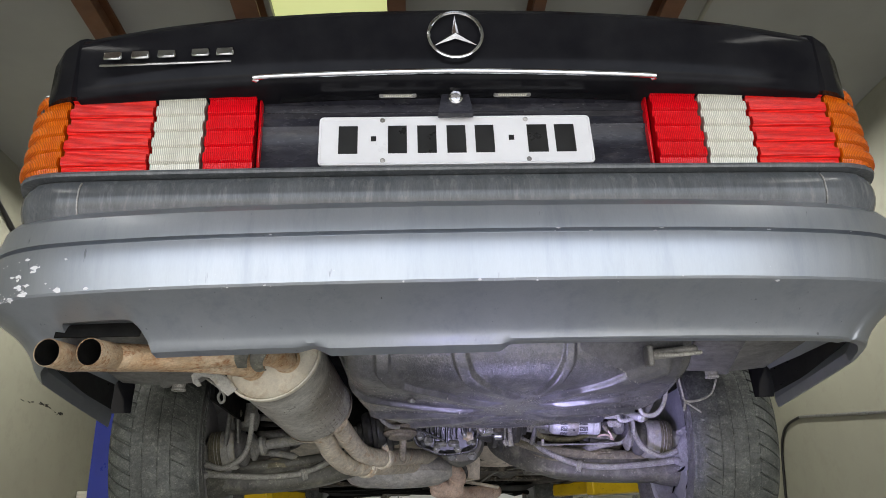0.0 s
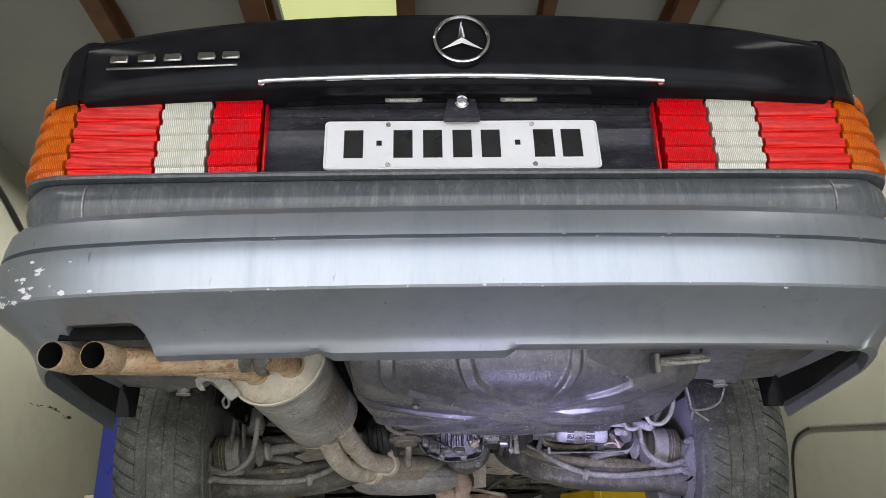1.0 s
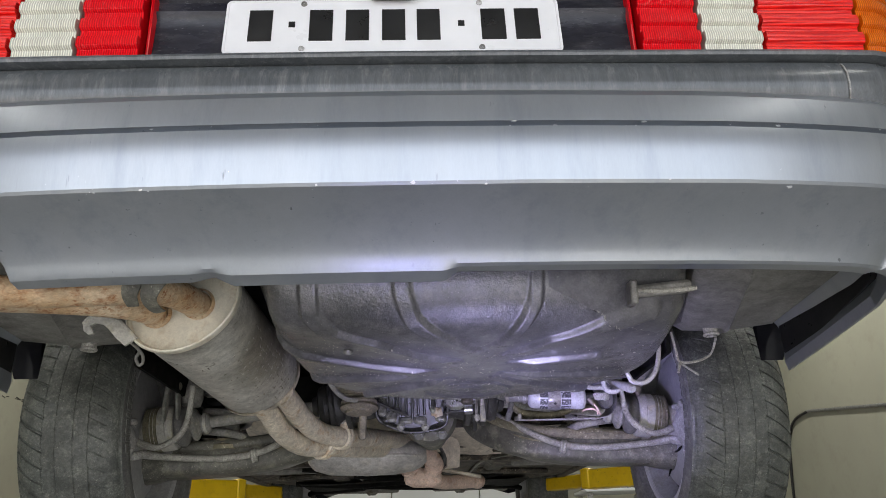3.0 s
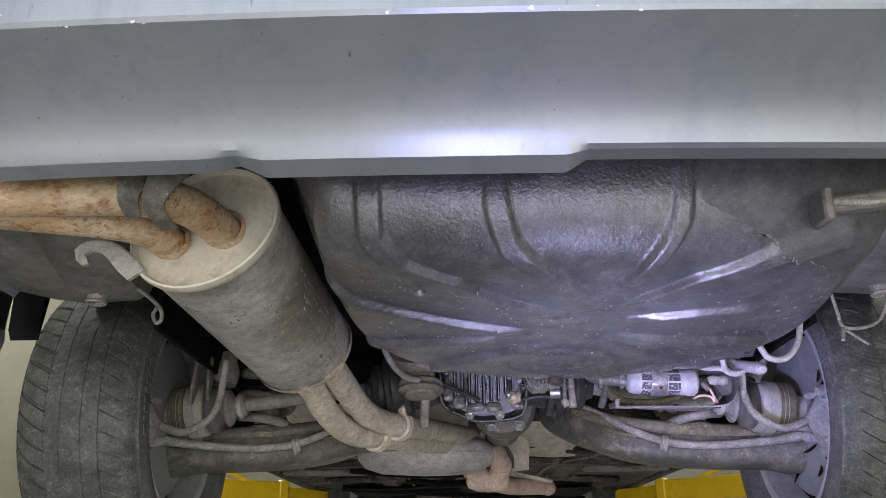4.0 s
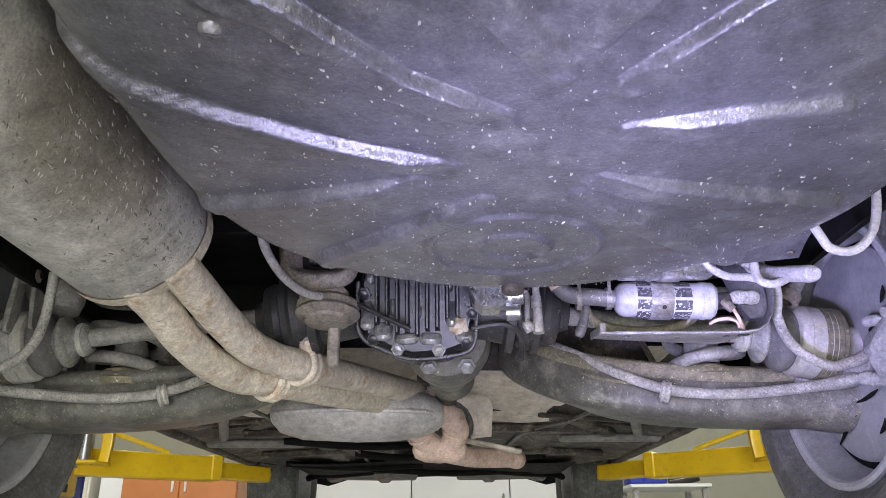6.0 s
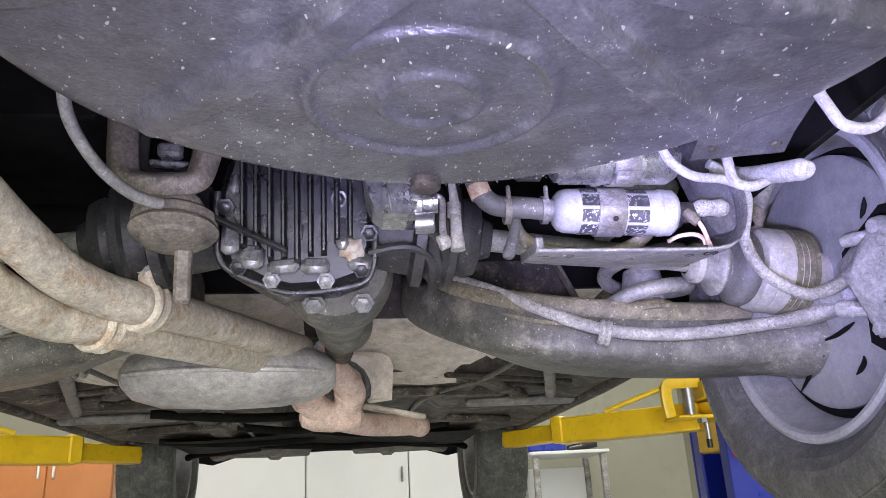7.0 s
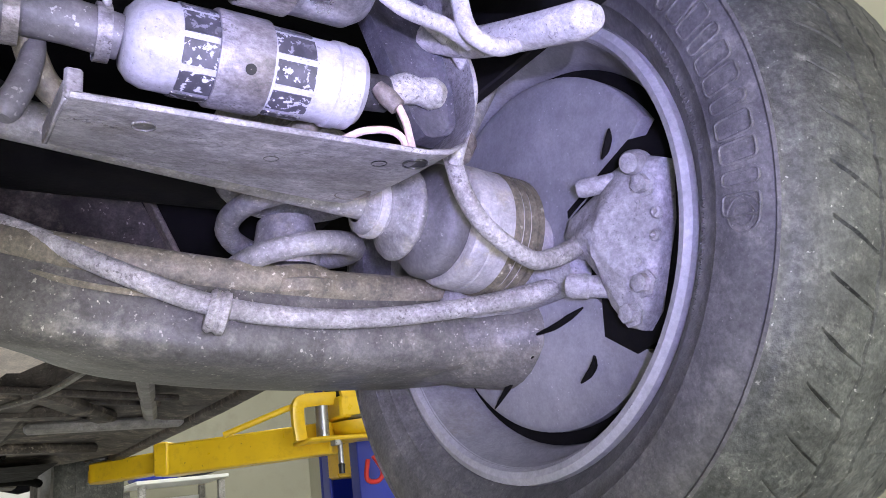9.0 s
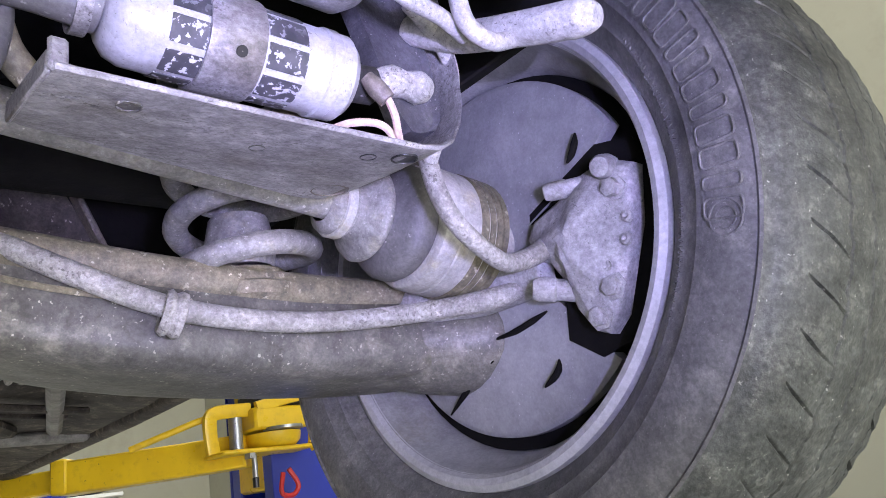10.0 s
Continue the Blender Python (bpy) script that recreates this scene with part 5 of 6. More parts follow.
        rows.append([(s * (x + 0.0018 * math.sin(31 * i + 57 * k) * (k < 0.95)), 1.074 + (y - 1.074) * k, 1.607 + (z - 1.607) * k) for i, (y, z) in enumerate(ring)])
    kn = part("brake_carrier", Geo().grid(rows, close=True, caps=True), "knuckle", car, "corroded pale brake calliper carrier with hex bolts", angle=50)
    # near-black sheet, wider than the carrier, as the shade behind it
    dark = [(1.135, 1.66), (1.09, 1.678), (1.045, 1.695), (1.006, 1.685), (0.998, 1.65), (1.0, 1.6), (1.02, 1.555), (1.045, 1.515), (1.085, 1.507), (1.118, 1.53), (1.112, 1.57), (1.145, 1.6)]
    part("carrier_shade", Geo().grid([[(s * x, y, z) for y, z in dark] for x in (0.752, 0.8)], close=True, caps=True), "black_and_shade", kn, "near-black sheet for the shade behind the carrier")
    for y, z in ((1.021, 1.638), (1.042, 1.557), (1.062, 1.536)):
        part("bolt", Geo().bolt((s * 0.731, y, z), (-s, 0, 0), 0.0085, 0.011), "knuckle", kn)
    for y, z in ((1.032, 1.623), (1.045, 1.576), (1.014, 1.61), (1.02, 1.592)):
        part("stud", Geo().lathe([(0, 0.0055), (-0.004, 0.005), (-0.005, 0.003), (-0.003, 0.0003)], (s * 0.731, y, z), (s, 0, 0), 12), "knuckle", kn)
    for (xa, ya, za), (xb, yb, zb), r in (((0.742, 1.028, 1.664), (0.716, 1.022, 1.656), 0.0085), ((0.742, 1.052, 1.658), (0.72, 1.088, 1.659), 0.007), ((0.738, 1.085, 1.567), (0.712, 1.116, 1.576), 0.009)):
        a, b = Vector((s * xa, ya, za)), Vector((s * xb, yb, zb))
        ln = (b - a).length
        part("guide_pin", Geo().lathe([(0.0, r * 1.15), (ln - 0.022, r * 1.1), (ln - 0.02, r * 1.3), (ln - 0.006, r * 1.25), (ln - 0.001, r), (ln, r * 0.6), (ln, 0.0005)], a, b - a, 18), "knuckle", kn)
    # brake hose from carrier up to the body
    part("brake_hose", Geo().tube(flip([(0.728, 1.104, 1.614), (0.712, 1.105, 1.605), (0.69, 1.104, 1.597), (0.664, 1.1, 1.592), (0.634, 1.096, 1.602), (0.608, 1.094, 1.62), (0.594, 1.093, 1.642), (0.588, 1.092, 1.664), (0.583, 1.09, 1.7), (0.578, 1.08, 1.75)], s), [0.0095, 0.0095, 0.009, 0.0082, 0.008, 0.008, 0.008, 0.008, 0.008, 0.008], 12), "cable", car, "pale dusty brake hose")
    # wheel
    axis = Vector((s * math.cos(radians(CAMBER)), 0, -math.sin(radians(CAMBER))))
    hub = Vector((0.715 if s > 0 else -0.7, HUB.y, HUB.z))
    for front in (False, True):
        if front:
            hub, axis = Vector((s * 0.7, 4.13, 1.66)), Vector((s, 0, 0))
        wheel = part("wheel", Geo().lathe([(0.0, 0.222), (0.002, 0.213), (0.012, 0.209), (0.03, 0.207), (0.04, 0.198), (0.07, 0.192), (0.12, 0.185), (0.16, 0.17), (0.17, 0.12), (0.165, 0.05), (0.165, 0.0005)], hub, axis, 96), "rim", car, "grey steel wheel with a worn road tyre")
        part("rim_lip", Geo().lathe([(0.004, 0.212), (-0.003, 0.216), (-0.005, 0.222), (-0.002, 0.228), (0.006, 0.229), (0.012, 0.224), (0.012, 0.212)], hub, axis, 96), "rim_lip", wheel)
        side_in = [(0.014, 0.218), (0.006, 0.228), (-0.002, 0.234), (-0.012, 0.246), (-0.0145, 0.247), (-0.015, 0.25), (-0.021, 0.263), (-0.0225, 0.264), (-0.023, 0.267), (-0.026, 0.28), (-0.025, 0.295), (-0.02, 0.308), (-0.0215, 0.31), (-0.0205, 0.3125), (-0.016, 0.3145), (-0.013, 0.3185), (-0.009, 0.3225), (-0.004, 0.3262), (0.001, 0.3292), (0.006, 0.3318), (0.012, 0.3342), (0.018, 0.3364)]
        tread = [(0.024, 0.3382), (0.03, 0.3396), (0.045, 0.3416), (0.0461, 0.3405), (0.0479, 0.3405), (0.049, 0.3422), (0.06, 0.3438), (0.0775, 0.3452), (0.0786, 0.344), (0.0804, 0.344), (0.0815, 0.3455), (0.09, 0.3459), (0.1, 0.346), (0.115, 0.3455)]
        half = side_in + tread
        prof = half + [(0.2 - a, r) for a, r in half[::-1][1:]]
        step = (22 if s > 0 else 16) if not front else 6

        def skew(x):
            c = max(0.0, abs(x - 0.1) - 0.05)
            return (9.0 * c + 60 * c * c) * 0.14 * (-1 if x < 0.1 else 1)

        def sipe(i, k, x, step=step):
            c = abs(x - 0.1)
            n_cut, at = divmod(i, step)
            rnd = 0.5 + 0.5 * math.sin(12.9898 * n_cut + 4.1 * (x > 0.1))
            worn = 0.0011 * math.sin(0.37 * i + 91 * x) * math.sin(0.113 * i + 40 * x) + 0.0006 * math.sin(1.9 * i + 300 * x) * math.sin(0.71 * i - 170 * x)
            if x > 0.152 and at in (0, 1, 2) and step > 6:
                return -0.005
            if 0.05 + 0.01 * rnd < c < 0.088 + 0.006 * rnd and at == 0:
                return (-0.0012 - 0.0022 * rnd) * (1 if x < 0.1 else 0.3)
            if 0.024 < c < 0.04 and n_cut % 3 == 0 and at in (5, 6):
                return -0.002
            if 0.056 < c < 0.064 and at == step // 2:
                return -0.0012
            return worn * min(1.0, max(0.0, (0.093 - c) / 0.01))

        lo_k = next(k for k, q in enumerate(prof) if q[1] > 0.311)
        hi_k = len(prof) - 1 - lo_k
        tyre = part("tyre", Geo().lathe(prof[:lo_k + 1], hub, axis, 160).lathe(prof[hi_k:], hub, axis, 160), "tyre", wheel, "dusty black tyre sidewall", angle=32)
        part("tread", Geo().lathe(prof[lo_k:hi_k + 1], hub, axis, 56 * step, wobble=sipe, twist=skew), "tread", wheel, "worn grey-green dusty tread with cut sipes", angle=32)
        if not front:
            side_v = axis.cross(Vector((0, 0, 1))).normalized()
            top_v = axis.cross(side_v)
            for i in range(14):
                a0 = -0.62 + 0.066 * i
                w = side_v * math.cos(a0) * s + top_v * math.sin(a0)
                tw = axis.cross(w)
                c = hub + w * 0.2865 - axis * 0.0258
                loop = [c + w * a + tw * b for a, b in rounded(0.0145, 0.0075 if i % 3 else 0.005, 0.004, 3)]
                part("raised_bar", Geo().tube(loop + loop[:1], 0.0011, 6, smooth=1), "tyre", tyre)
            for r0, a_lo, a_hi, n_, h in ((0.2525, -0.42, 0.1, 16, 0.0035), (0.2505, 0.2, 0.56, 12, 0.004), (0.244, 0.2, 0.5, 16, 0.0018), (0.2465, -0.3, 0.0, 12, 0.0018)):
                g = Geo()
                for q in range(n_):
                    a0 = a_lo + (a_hi - a_lo) * q / n_
                    w = side_v * math.cos(a0) * s + top_v * math.sin(a0)
                    tw = axis.cross(w)
                    c = hub + w * r0 - axis * float(np.interp(r0, [0.234, 0.246, 0.263], [0.002, 0.012, 0.021]))
                    g.tube([c - tw * 0.0025 - w * h, c + w * h, c + tw * 0.0025 - w * h], 0.0007, 5, smooth=1)
                part("raised_lettering", g, "tyre", tyre)
            badge_c = hub + (side_v * math.cos(0.262) * s + top_v * math.sin(0.262)) * 0.288 - axis * 0.0258
            ring = [badge_c + (side_v * math.cos(t) + top_v * math.sin(t)) * 0.0125 for t in [2 * math.pi * q / 24 for q in range(25)]]
            part("raised_ring", Geo().tube(ring, 0.0009, 6, smooth=1).tube([badge_c + (p - badge_c) * 0.6 for p in ring], 0.0008, 6, smooth=1), "tyre", tyre)
            # splash plate with its pressed lobes
            sp = hub + axis * 0.036
            rows = []
            for i in range(181):
                a = 2 * math.pi * i / 180
                deg = 2.0 * i
                w = Vector((0, math.cos(a), math.sin(a)))
                cut = max(0.0, min(1.0, (deg - 163) / 2)) * max(0.0, min(1.0, (227 - deg) / 2))
                neck = max(0.0, min(1.0, (deg - 146) / 3)) * max(0.0, min(1.0, (163 - deg) / 3))
                rim_r = 0.181 - 0.096 * cut - 0.024 * neck * (deg > 156)
                dish = [sp + w * (rim_r * f) + axis * (0.004 * f - 0.004 * math.exp(-((f - 0.62) / 0.2) ** 2) * (0.5 + 0.5 * math.sin(4 * a + 0.9))) for f in (0.1, 0.25, 0.4, 0.5, 0.6, 0.7, 0.78, 0.84, 0.92, 0.97)]
                rows.append(dish + [sp + w * (rim_r * 0.985) + axis * 0.005, sp + w * rim_r + axis * 0.007, sp + w * rim_r + axis * 0.02])
            part("splash_plate", Geo().grid(rows), "splash_plate", wheel, "smooth grey brake splash plate")
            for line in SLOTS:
                part("slot", Geo().tube([(s * 0.7445, y, z) for y, z in line], [0.0008, 0.0034, 0.0034, 0.0008], 8), "black_and_shade", wheel)
            # near-black disc: shade painted into the gap round the splash plate
            part("disc_and_shade", Geo().lathe([(0.059, 0.06), (0.059, 0.1935), (0.075, 0.192), (0.095, 0.18), (0.095, 0.06)], hub, axis, 64), "black_and_shade", wheel)
        else:
            part("disc_and_shade", Geo().lathe([(0.06, 0.06), (0.06, 0.14), (0.08, 0.14), (0.08, 0.06)], hub, axis, 48), "dark_floor", wheel)
    # wheel housing above the wheel, its deep shade put into a near-black colour
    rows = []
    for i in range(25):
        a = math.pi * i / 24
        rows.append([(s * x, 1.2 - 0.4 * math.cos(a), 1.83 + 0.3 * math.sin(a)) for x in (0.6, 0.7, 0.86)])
    part("wheel_housing", Geo().grid(rows), "black_and_shade", car)
    rows = []
    for i in range(25):
        a = math.pi * i / 24
        rows.append([(s * x, 4.13 - 0.44 * math.cos(a), 1.8 + 0.33 * math.sin(a)) for x in (0.5, 0.7, 0.86)])
    part("wheel_housing", Geo().grid(rows), "black_and_shade", car)

# near-black sheets added to close gaps and give the cavities their shade
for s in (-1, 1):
    part("arch_shade_front", Geo().box((s * 0.73, 1.655, 1.84), (0.24, 0.012, 0.3), bevel=0.002), "black_and_shade", car)
    part("arch_shade_inner", Geo().box((s * 0.63, 1.22, 1.94), (0.012, 0.86, 0.4), bevel=0.002), "black_and_shade", car)
part("axle_shade_roof", Geo().box((0, 1.38, 1.88), (1.24, 0.56, 0.015), bevel=0.002), "black_and_shade", car)
part("axle_shade_front", Geo().box((0, 1.6, 1.83), (1.6, 0.012, 0.16), bevel=0.002), "black_and_shade", car)
part("axle_shade_rear", Geo().box((-0.42, 1.02, 1.84), (0.42, 0.012, 0.1), bevel=0.002), "black_and_shade", car)
# ---- fuel pump pack ----
bracket = part("pump_bracket", Geo().grid([[(x, y0, z0 + 0.004), (x, y0 - 0.002, z0 + 0.002), (x, y0, z0), (x, (y0 + y1) / 2, z0 + 0.006), (x, y1, z0 + 0.014), (x, y1 + 0.001, z0 + 0.016), (x, y1, z0 + 0.0175), (x, y0 + 0.004, z0 + 0.004)] for x, y0, y1, z0 in ((0.287, 1.008, 1.088, 1.622), (0.292, 1.008, 1.092, 1.622), (0.4, 1.006, 1.11, 1.621), (0.48, 1.004, 1.124, 1.621), (0.5, 1.004, 1.124, 1.6215), (0.518, 1.005, 1.112, 1.625), (0.532, 1.007, 1.098, 1.634), (0.542, 1.009, 1.086, 1.648), (0.548, 1.01, 1.08, 1.665), (0.55, 1.01, 1.076, 1.69), (0.546, 1.008, 1.074, 1.715), (0.538, 1.006, 1.074, 1.745), (0.53, 1.004, 1.074, 1.78))], close=True, caps=True), "zinc", car, "dirty zinc-plated pump bracket with holes", angle=30)
part("bracket_lip", Geo().box((0.289, 1.01, 1.631), (0.009, 0.004, 0.018), (0, 0, 0), 0.0015).box((0.286, 1.05, 1.634), (0.003, 0.075, 0.012), (8, 0, 0), 0.001), "zinc", bracket)
for x, y, r, m_ in ((0.494, 1.1, 0.0125, "mount"), (0.477, 1.03, 0.005, "plate_black"), (0.5, 1.022, 0.008, "plate_black"), (0.328, 1.03, 0.006, "arm_steel"), (0.41, 1.05, 0.0045, "arm_steel")):
    part("hole", Geo().lathe([(0.0012, r * 1.12), (-0.0004, r * 1.1), (-0.0006, r), (0.0005, r * 0.96), (0.0008, 0.0004)], (x, y, 1.6205 + 0.125 * (y - 1.005)), (0, -0.12, 1), 20), m_, bracket)
PA, PB = Vector((0.318, 1.042, 1.686)), Vector((0.47, 1.036, 1.68))
pump = part("fuel_pump", Geo().lathe([(0.0, 0.0005), (0.001, 0.018), (0.006, 0.024), (0.014, 0.027), (0.046, 0.0275), (0.1, 0.0275), (0.128, 0.0275), (0.129, 0.029), (0.136, 0.029), (0.137, 0.0282), (0.145, 0.0282), (0.147, 0.026), (0.15, 0.024), (0.152, 0.018), (0.152, 0.0005)], PA, PB - PA, 40), "pump_white", car, "white cylindrical fuel pump in a steel strap")
part("strap", Geo().lathe([(0.051, 0.028), (0.051, 0.0303), (0.0525, 0.0308), (0.0825, 0.0308), (0.084, 0.0303), (0.084, 0.028)], PA, PB - PA, 40), "zinc", pump, "steel strap")
part("strap_hole", Geo().lathe([(0, 0.0035), (0.0008, 0.0035), (0.0008, 0.0003)], PA + (PB - PA) * 0.445 + Vector((0.0, -0.0246, -0.0184)), (0, -0.8, -0.6), 12), "plate_black", pump)
for lo, hi in ((0.029, 0.05), (0.085, 0.11)):
    for k in range(9):
        a = 2 * math.pi * (k + 0.3) / 9
        w0 = [Vector((0, math.cos(a + e), math.sin(a + e))) for e in (-0.27, -0.09, 0.09, 0.27)]
        d = (PB - PA).normalized()
        g = Geo()
        g.grid([[PA + d * t + w * r for t, r in ((lo, 0.0268), (lo, 0.0284), (hi, 0.0284), (hi, 0.0268))] for w in w0], close=True, caps=True)
        part("label_panel", g, "pump_label", pump, angle=20)
part("inlet_hose", Geo().tube([(0.318, 1.042, 1.686), (0.29, 1.043, 1.69), (0.265, 1.047, 1.693), (0.247, 1.05, 1.698), (0.234, 1.05, 1.711), (0.226, 1.05, 1.732), (0.226, 1.05, 1.75), (0.245, 1.05, 1.765)], [0.0135, 0.0135, 0.0135, 0.013, 0.0125, 0.0125, 0.0125, 0.012], 14), "dark_rubber", pump, "dirty fuel hose with clips")
for x in (0.308, 0.262):
    part("hose_clip", Geo().lathe([(-0.004, 0.0155), (-0.004, 0.0172), (0.004, 0.0172), (0.004, 0.0155)], (x, 1.0425, 1.687), (1, -0.05, 0), 20).box((x, 1.028, 1.704), (0.005, 0.006, 0.018), (0, 0, 0), 0.002), "zinc", pump)
part("terminal", Geo().lathe([(0, 0.013), (0.02, 0.013), (0.024, 0.009), (0.024, 0.0005)], PB, (1, -0.15, 0.0), 16), "black_hose", pump)
part("banjo_fitting", Geo().tube([(0.492, 1.03, 1.683), (0.502, 1.026, 1.683), (0.512, 1.024, 1.682), (0.522, 1.022, 1.681), (0.53, 1.022, 1.68)], [0.008, 0.0115, 0.0095, 0.012, 0.008], 12), "cable", pump, "corroded fitting")
part("plug", Geo().tube([(0.476, 1.02, 1.676), (0.482, 1.018, 1.668), (0.488, 1.016, 1.66)], [0.005, 0.007, 0.006], 10), "mount", pump)
for q in ([(0.462, 1.05, 1.648), (0.474, 1.04, 1.652), (0.488, 1.03, 1.65), (0.497, 1.028, 1.644), (0.499, 1.03, 1.636)], [(0.488, 1.016, 1.662), (0.494, 1.018, 1.652), (0.5, 1.024, 1.643), (0.506, 1.03, 1.634)]):
    part("wire", Geo().tube(q, 0.0027, 8), "pink_pipe", pump, "pale pink wire")
acc = part("fuel_filter", Geo().lathe([(0.0, 0.0005), (0.0, 0.02), (0.006, 0.03), (0.01, 0.03), (0.012, 0.032), (0.05, 0.032), (0.052, 0.0345), (0.058, 0.0345), (0.06, 0.032), (0.14, 0.032), (0.15, 0.026), (0.15, 0.0005)], (0.305, 0.99, 1.732), (1, 0, 0), 36), "alloy", car, "bluish alloy fuel filter canister")
part("filter_clamp", Geo().lathe([(0.07, 0.0325), (0.07, 0.0345), (0.1, 0.0345), (0.1, 0.0325)], (0.305, 0.99, 1.732), (1, 0, 0), 30).box((0.39, 0.975, 1.7), (0.03, 0.02, 0.012), (0, 0, 0), 0.003), "zinc", acc)
part("damper", Geo().lathe([(0, 0.0005), (0, 0.014), (0.03, 0.014), (0.034, 0.018), (0.06, 0.018), (0.06, 0.0005)], (0.235, 1.0, 1.725), (1, 0, 0), 20), "black_hose", acc)
# crusted carrier strap and shield beside the pump
rows = []
for (xa, za), (xb, zb) in (((0.47, 1.8), (0.522, 1.8)), ((0.48, 1.745), (0.532, 1.745)), ((0.492, 1.71), (0.541, 1.71)), ((0.5, 1.685), (0.5445, 1.685)), ((0.507, 1.663), (0.5435, 1.663)), ((0.516, 1.651), (0.536, 1.653))):
    rows.append([(xa, 1.036, za), (xa + 0.002, 1.03, za), ((xa + xb) / 2, 1.032, (za + zb) / 2), (xb - 0.004, 1.03, zb), (xb, 1.026, zb), (xb, 1.05, zb), (xa, 1.044, za)])
part("pump_side_shield", Geo().grid(rows, close=True, caps=True), "undercoat", car, "black shield plate crusted with dirt")
rows = [[(x, y, z + 0.1 * (x - 0.445)) for x in (0.443, 0.446, 0.47, 0.51, 0.552, 0.556)] for y, z in ((0.78, 1.74), (0.86, 1.722), (0.9, 1.71), (0.925, 1.698), (0.932, 1.7), (0.934, 1.715))]
hs = part("heat_shield", Geo().grid(rows), "undercoat", car, "black stone guard plate with rivets")
for x in (0.465, 0.54):
    part("rivet", Geo().lathe([(0, 0.006), (-0.003, 0.005), (-0.0035, 0.0003)], (x, 0.912, 1.703 + 0.1 * (x - 0.445)), (0, 0, 1), 12), "dark_floor", hs)
for q, r in (([(0.415, 0.96, 1.775), (0.423, 0.96, 1.748), (0.437, 0.96, 1.714), (0.462, 0.96, 1.695), (0.497, 0.965, 1.694), (0.52, 0.97, 1.69)], 0.0055), ([(0.505, 0.955, 1.735), (0.504, 0.955, 1.71), (0.508, 0.955, 1.687), (0.527, 0.955, 1.68), (0.548, 0.955, 1.688), (0.575, 0.955, 1.702)], 0.006),
             ([(0.505, 1.0, 1.73), (0.54, 1.01, 1.715), (0.565, 1.03, 1.7), (0.578, 1.06, 1.685), (0.583, 1.085, 1.665)], 0.006)):
    part("fuel_hose", Geo().tube(q, r, 12), "grey_hose", car, "dust-coated fuel hose")
part("hose_end", Geo().tube([(0.53, 1.03, 1.735), (0.541, 0.996, 1.712), (0.552, 0.95, 1.694), (0.56, 0.91, 1.68), (0.5625, 0.897, 1.675)], [0.0105, 0.011, 0.0118, 0.0125, 0.007], 16), "grey_hose", car, "pale rubber hose end")
shock = part("damper_tube", Geo().tube([(0.64, 1.15, 1.725), (0.69, 1.15, 1.802), (0.775, 1.15, 1.925)], 0.0135, 14, smooth=1), "boot", car, "dusty grey damper tube")
part("damper_collar", Geo().lathe([(-0.012, 0.01), (-0.01, 0.019), (0.006, 0.019), (0.012, 0.014)], (0.638, 1.15, 1.722), (0.55, 0, 0.83), 18), "mount", shock)
part("filler_hose", Geo().tube([(0.51, 0.8, 1.73), (0.526, 0.8, 1.692), (0.538, 0.8, 1.674), (0.567, 0.8, 1.673), (0.594, 0.8, 1.7), (0.608, 0.8, 1.75), (0.61, 0.8, 1.82)], 0.0058, 12), "grey_hose", car, "looped breather hose")
part("vent_hose", Geo().tube([(-0.19, 0.86, 1.8), (-0.2, 0.9, 1.74), (-0.185, 0.95, 1.705), (-0.16, 1.0, 1.69), (-0.135, 1.03, 1.69)], 0.0066, 12), "boot", car, "dark dusty vent hose")
part("inner_hose", Geo().tube([(0.269, 1.06, 1.7), (0.276, 1.06, 1.684), (0.272, 1.06, 1.659), (0.264, 1.06, 1.638), (0.262, 1.06, 1.632)], [0.006, 0.006, 0.0075, 0.008, 0.005], 12), "dark_rubber", car, "short dirty hose end")
part("inner_hose", Geo().tube([(0.27, 1.06, 1.69), (0.285, 1.075, 1.665), (0.32, 1.09, 1.652), (0.38, 1.095, 1.648), (0.43, 1.085, 1.656), (0.46, 1.07, 1.68)], 0.0085, 12), "arm_dusty", car, "dusty olive hose behind the bracket")
part("grease_patch", Geo().lathe([(-0.008, 0.0128), (-0.006, 0.0138), (0.006, 0.0138), (0.01, 0.0128)], (0.232, 1.05, 1.714), (-0.35, 0, 1), 18, wobble=lambda i, k, s: 0.0008 * math.sin(i * 2.1) * (k in (1, 2))), "rust", car)
# loose wire tied to the body edge
link = part("stabiliser_link", Geo().tube([(-0.7, 1.13, 1.88), (-0.683, 1.12, 1.845), (-0.651, 1.12, 1.786), (-0.632, 1.12, 1.756)], 0.0085, 12), "boot", car, "grey stabiliser link rod")
part("link_joint", Geo().lathe([(-0.016, 0.007), (-0.014, 0.012), (0.012, 0.012), (0.016, 0.006)], (-0.636, 1.118, 1.757), (1, 0.1, 0.1), 16), "mount", link)
part("link_plate", Geo().box((-0.662, 1.13, 1.712), (0.01, 0.03, 0.1), (0, 4, 0), 0.003).box((-0.632, 1.14, 1.715), (0.008, 0.03, 0.09), (0, -4, 0), 0.003), "boot", link)
part("rubber_buffer", Geo().lathe([(-0.03, 0.0005), (-0.03, 0.026), (-0.01, 0.031), (0.014, 0.03), (0.03, 0.022), (0.05, 0.02)], (-0.612, 1.2, 1.748), (0, 0.15, 1), 24), "boot", car, "dusty rubber bump buffer")
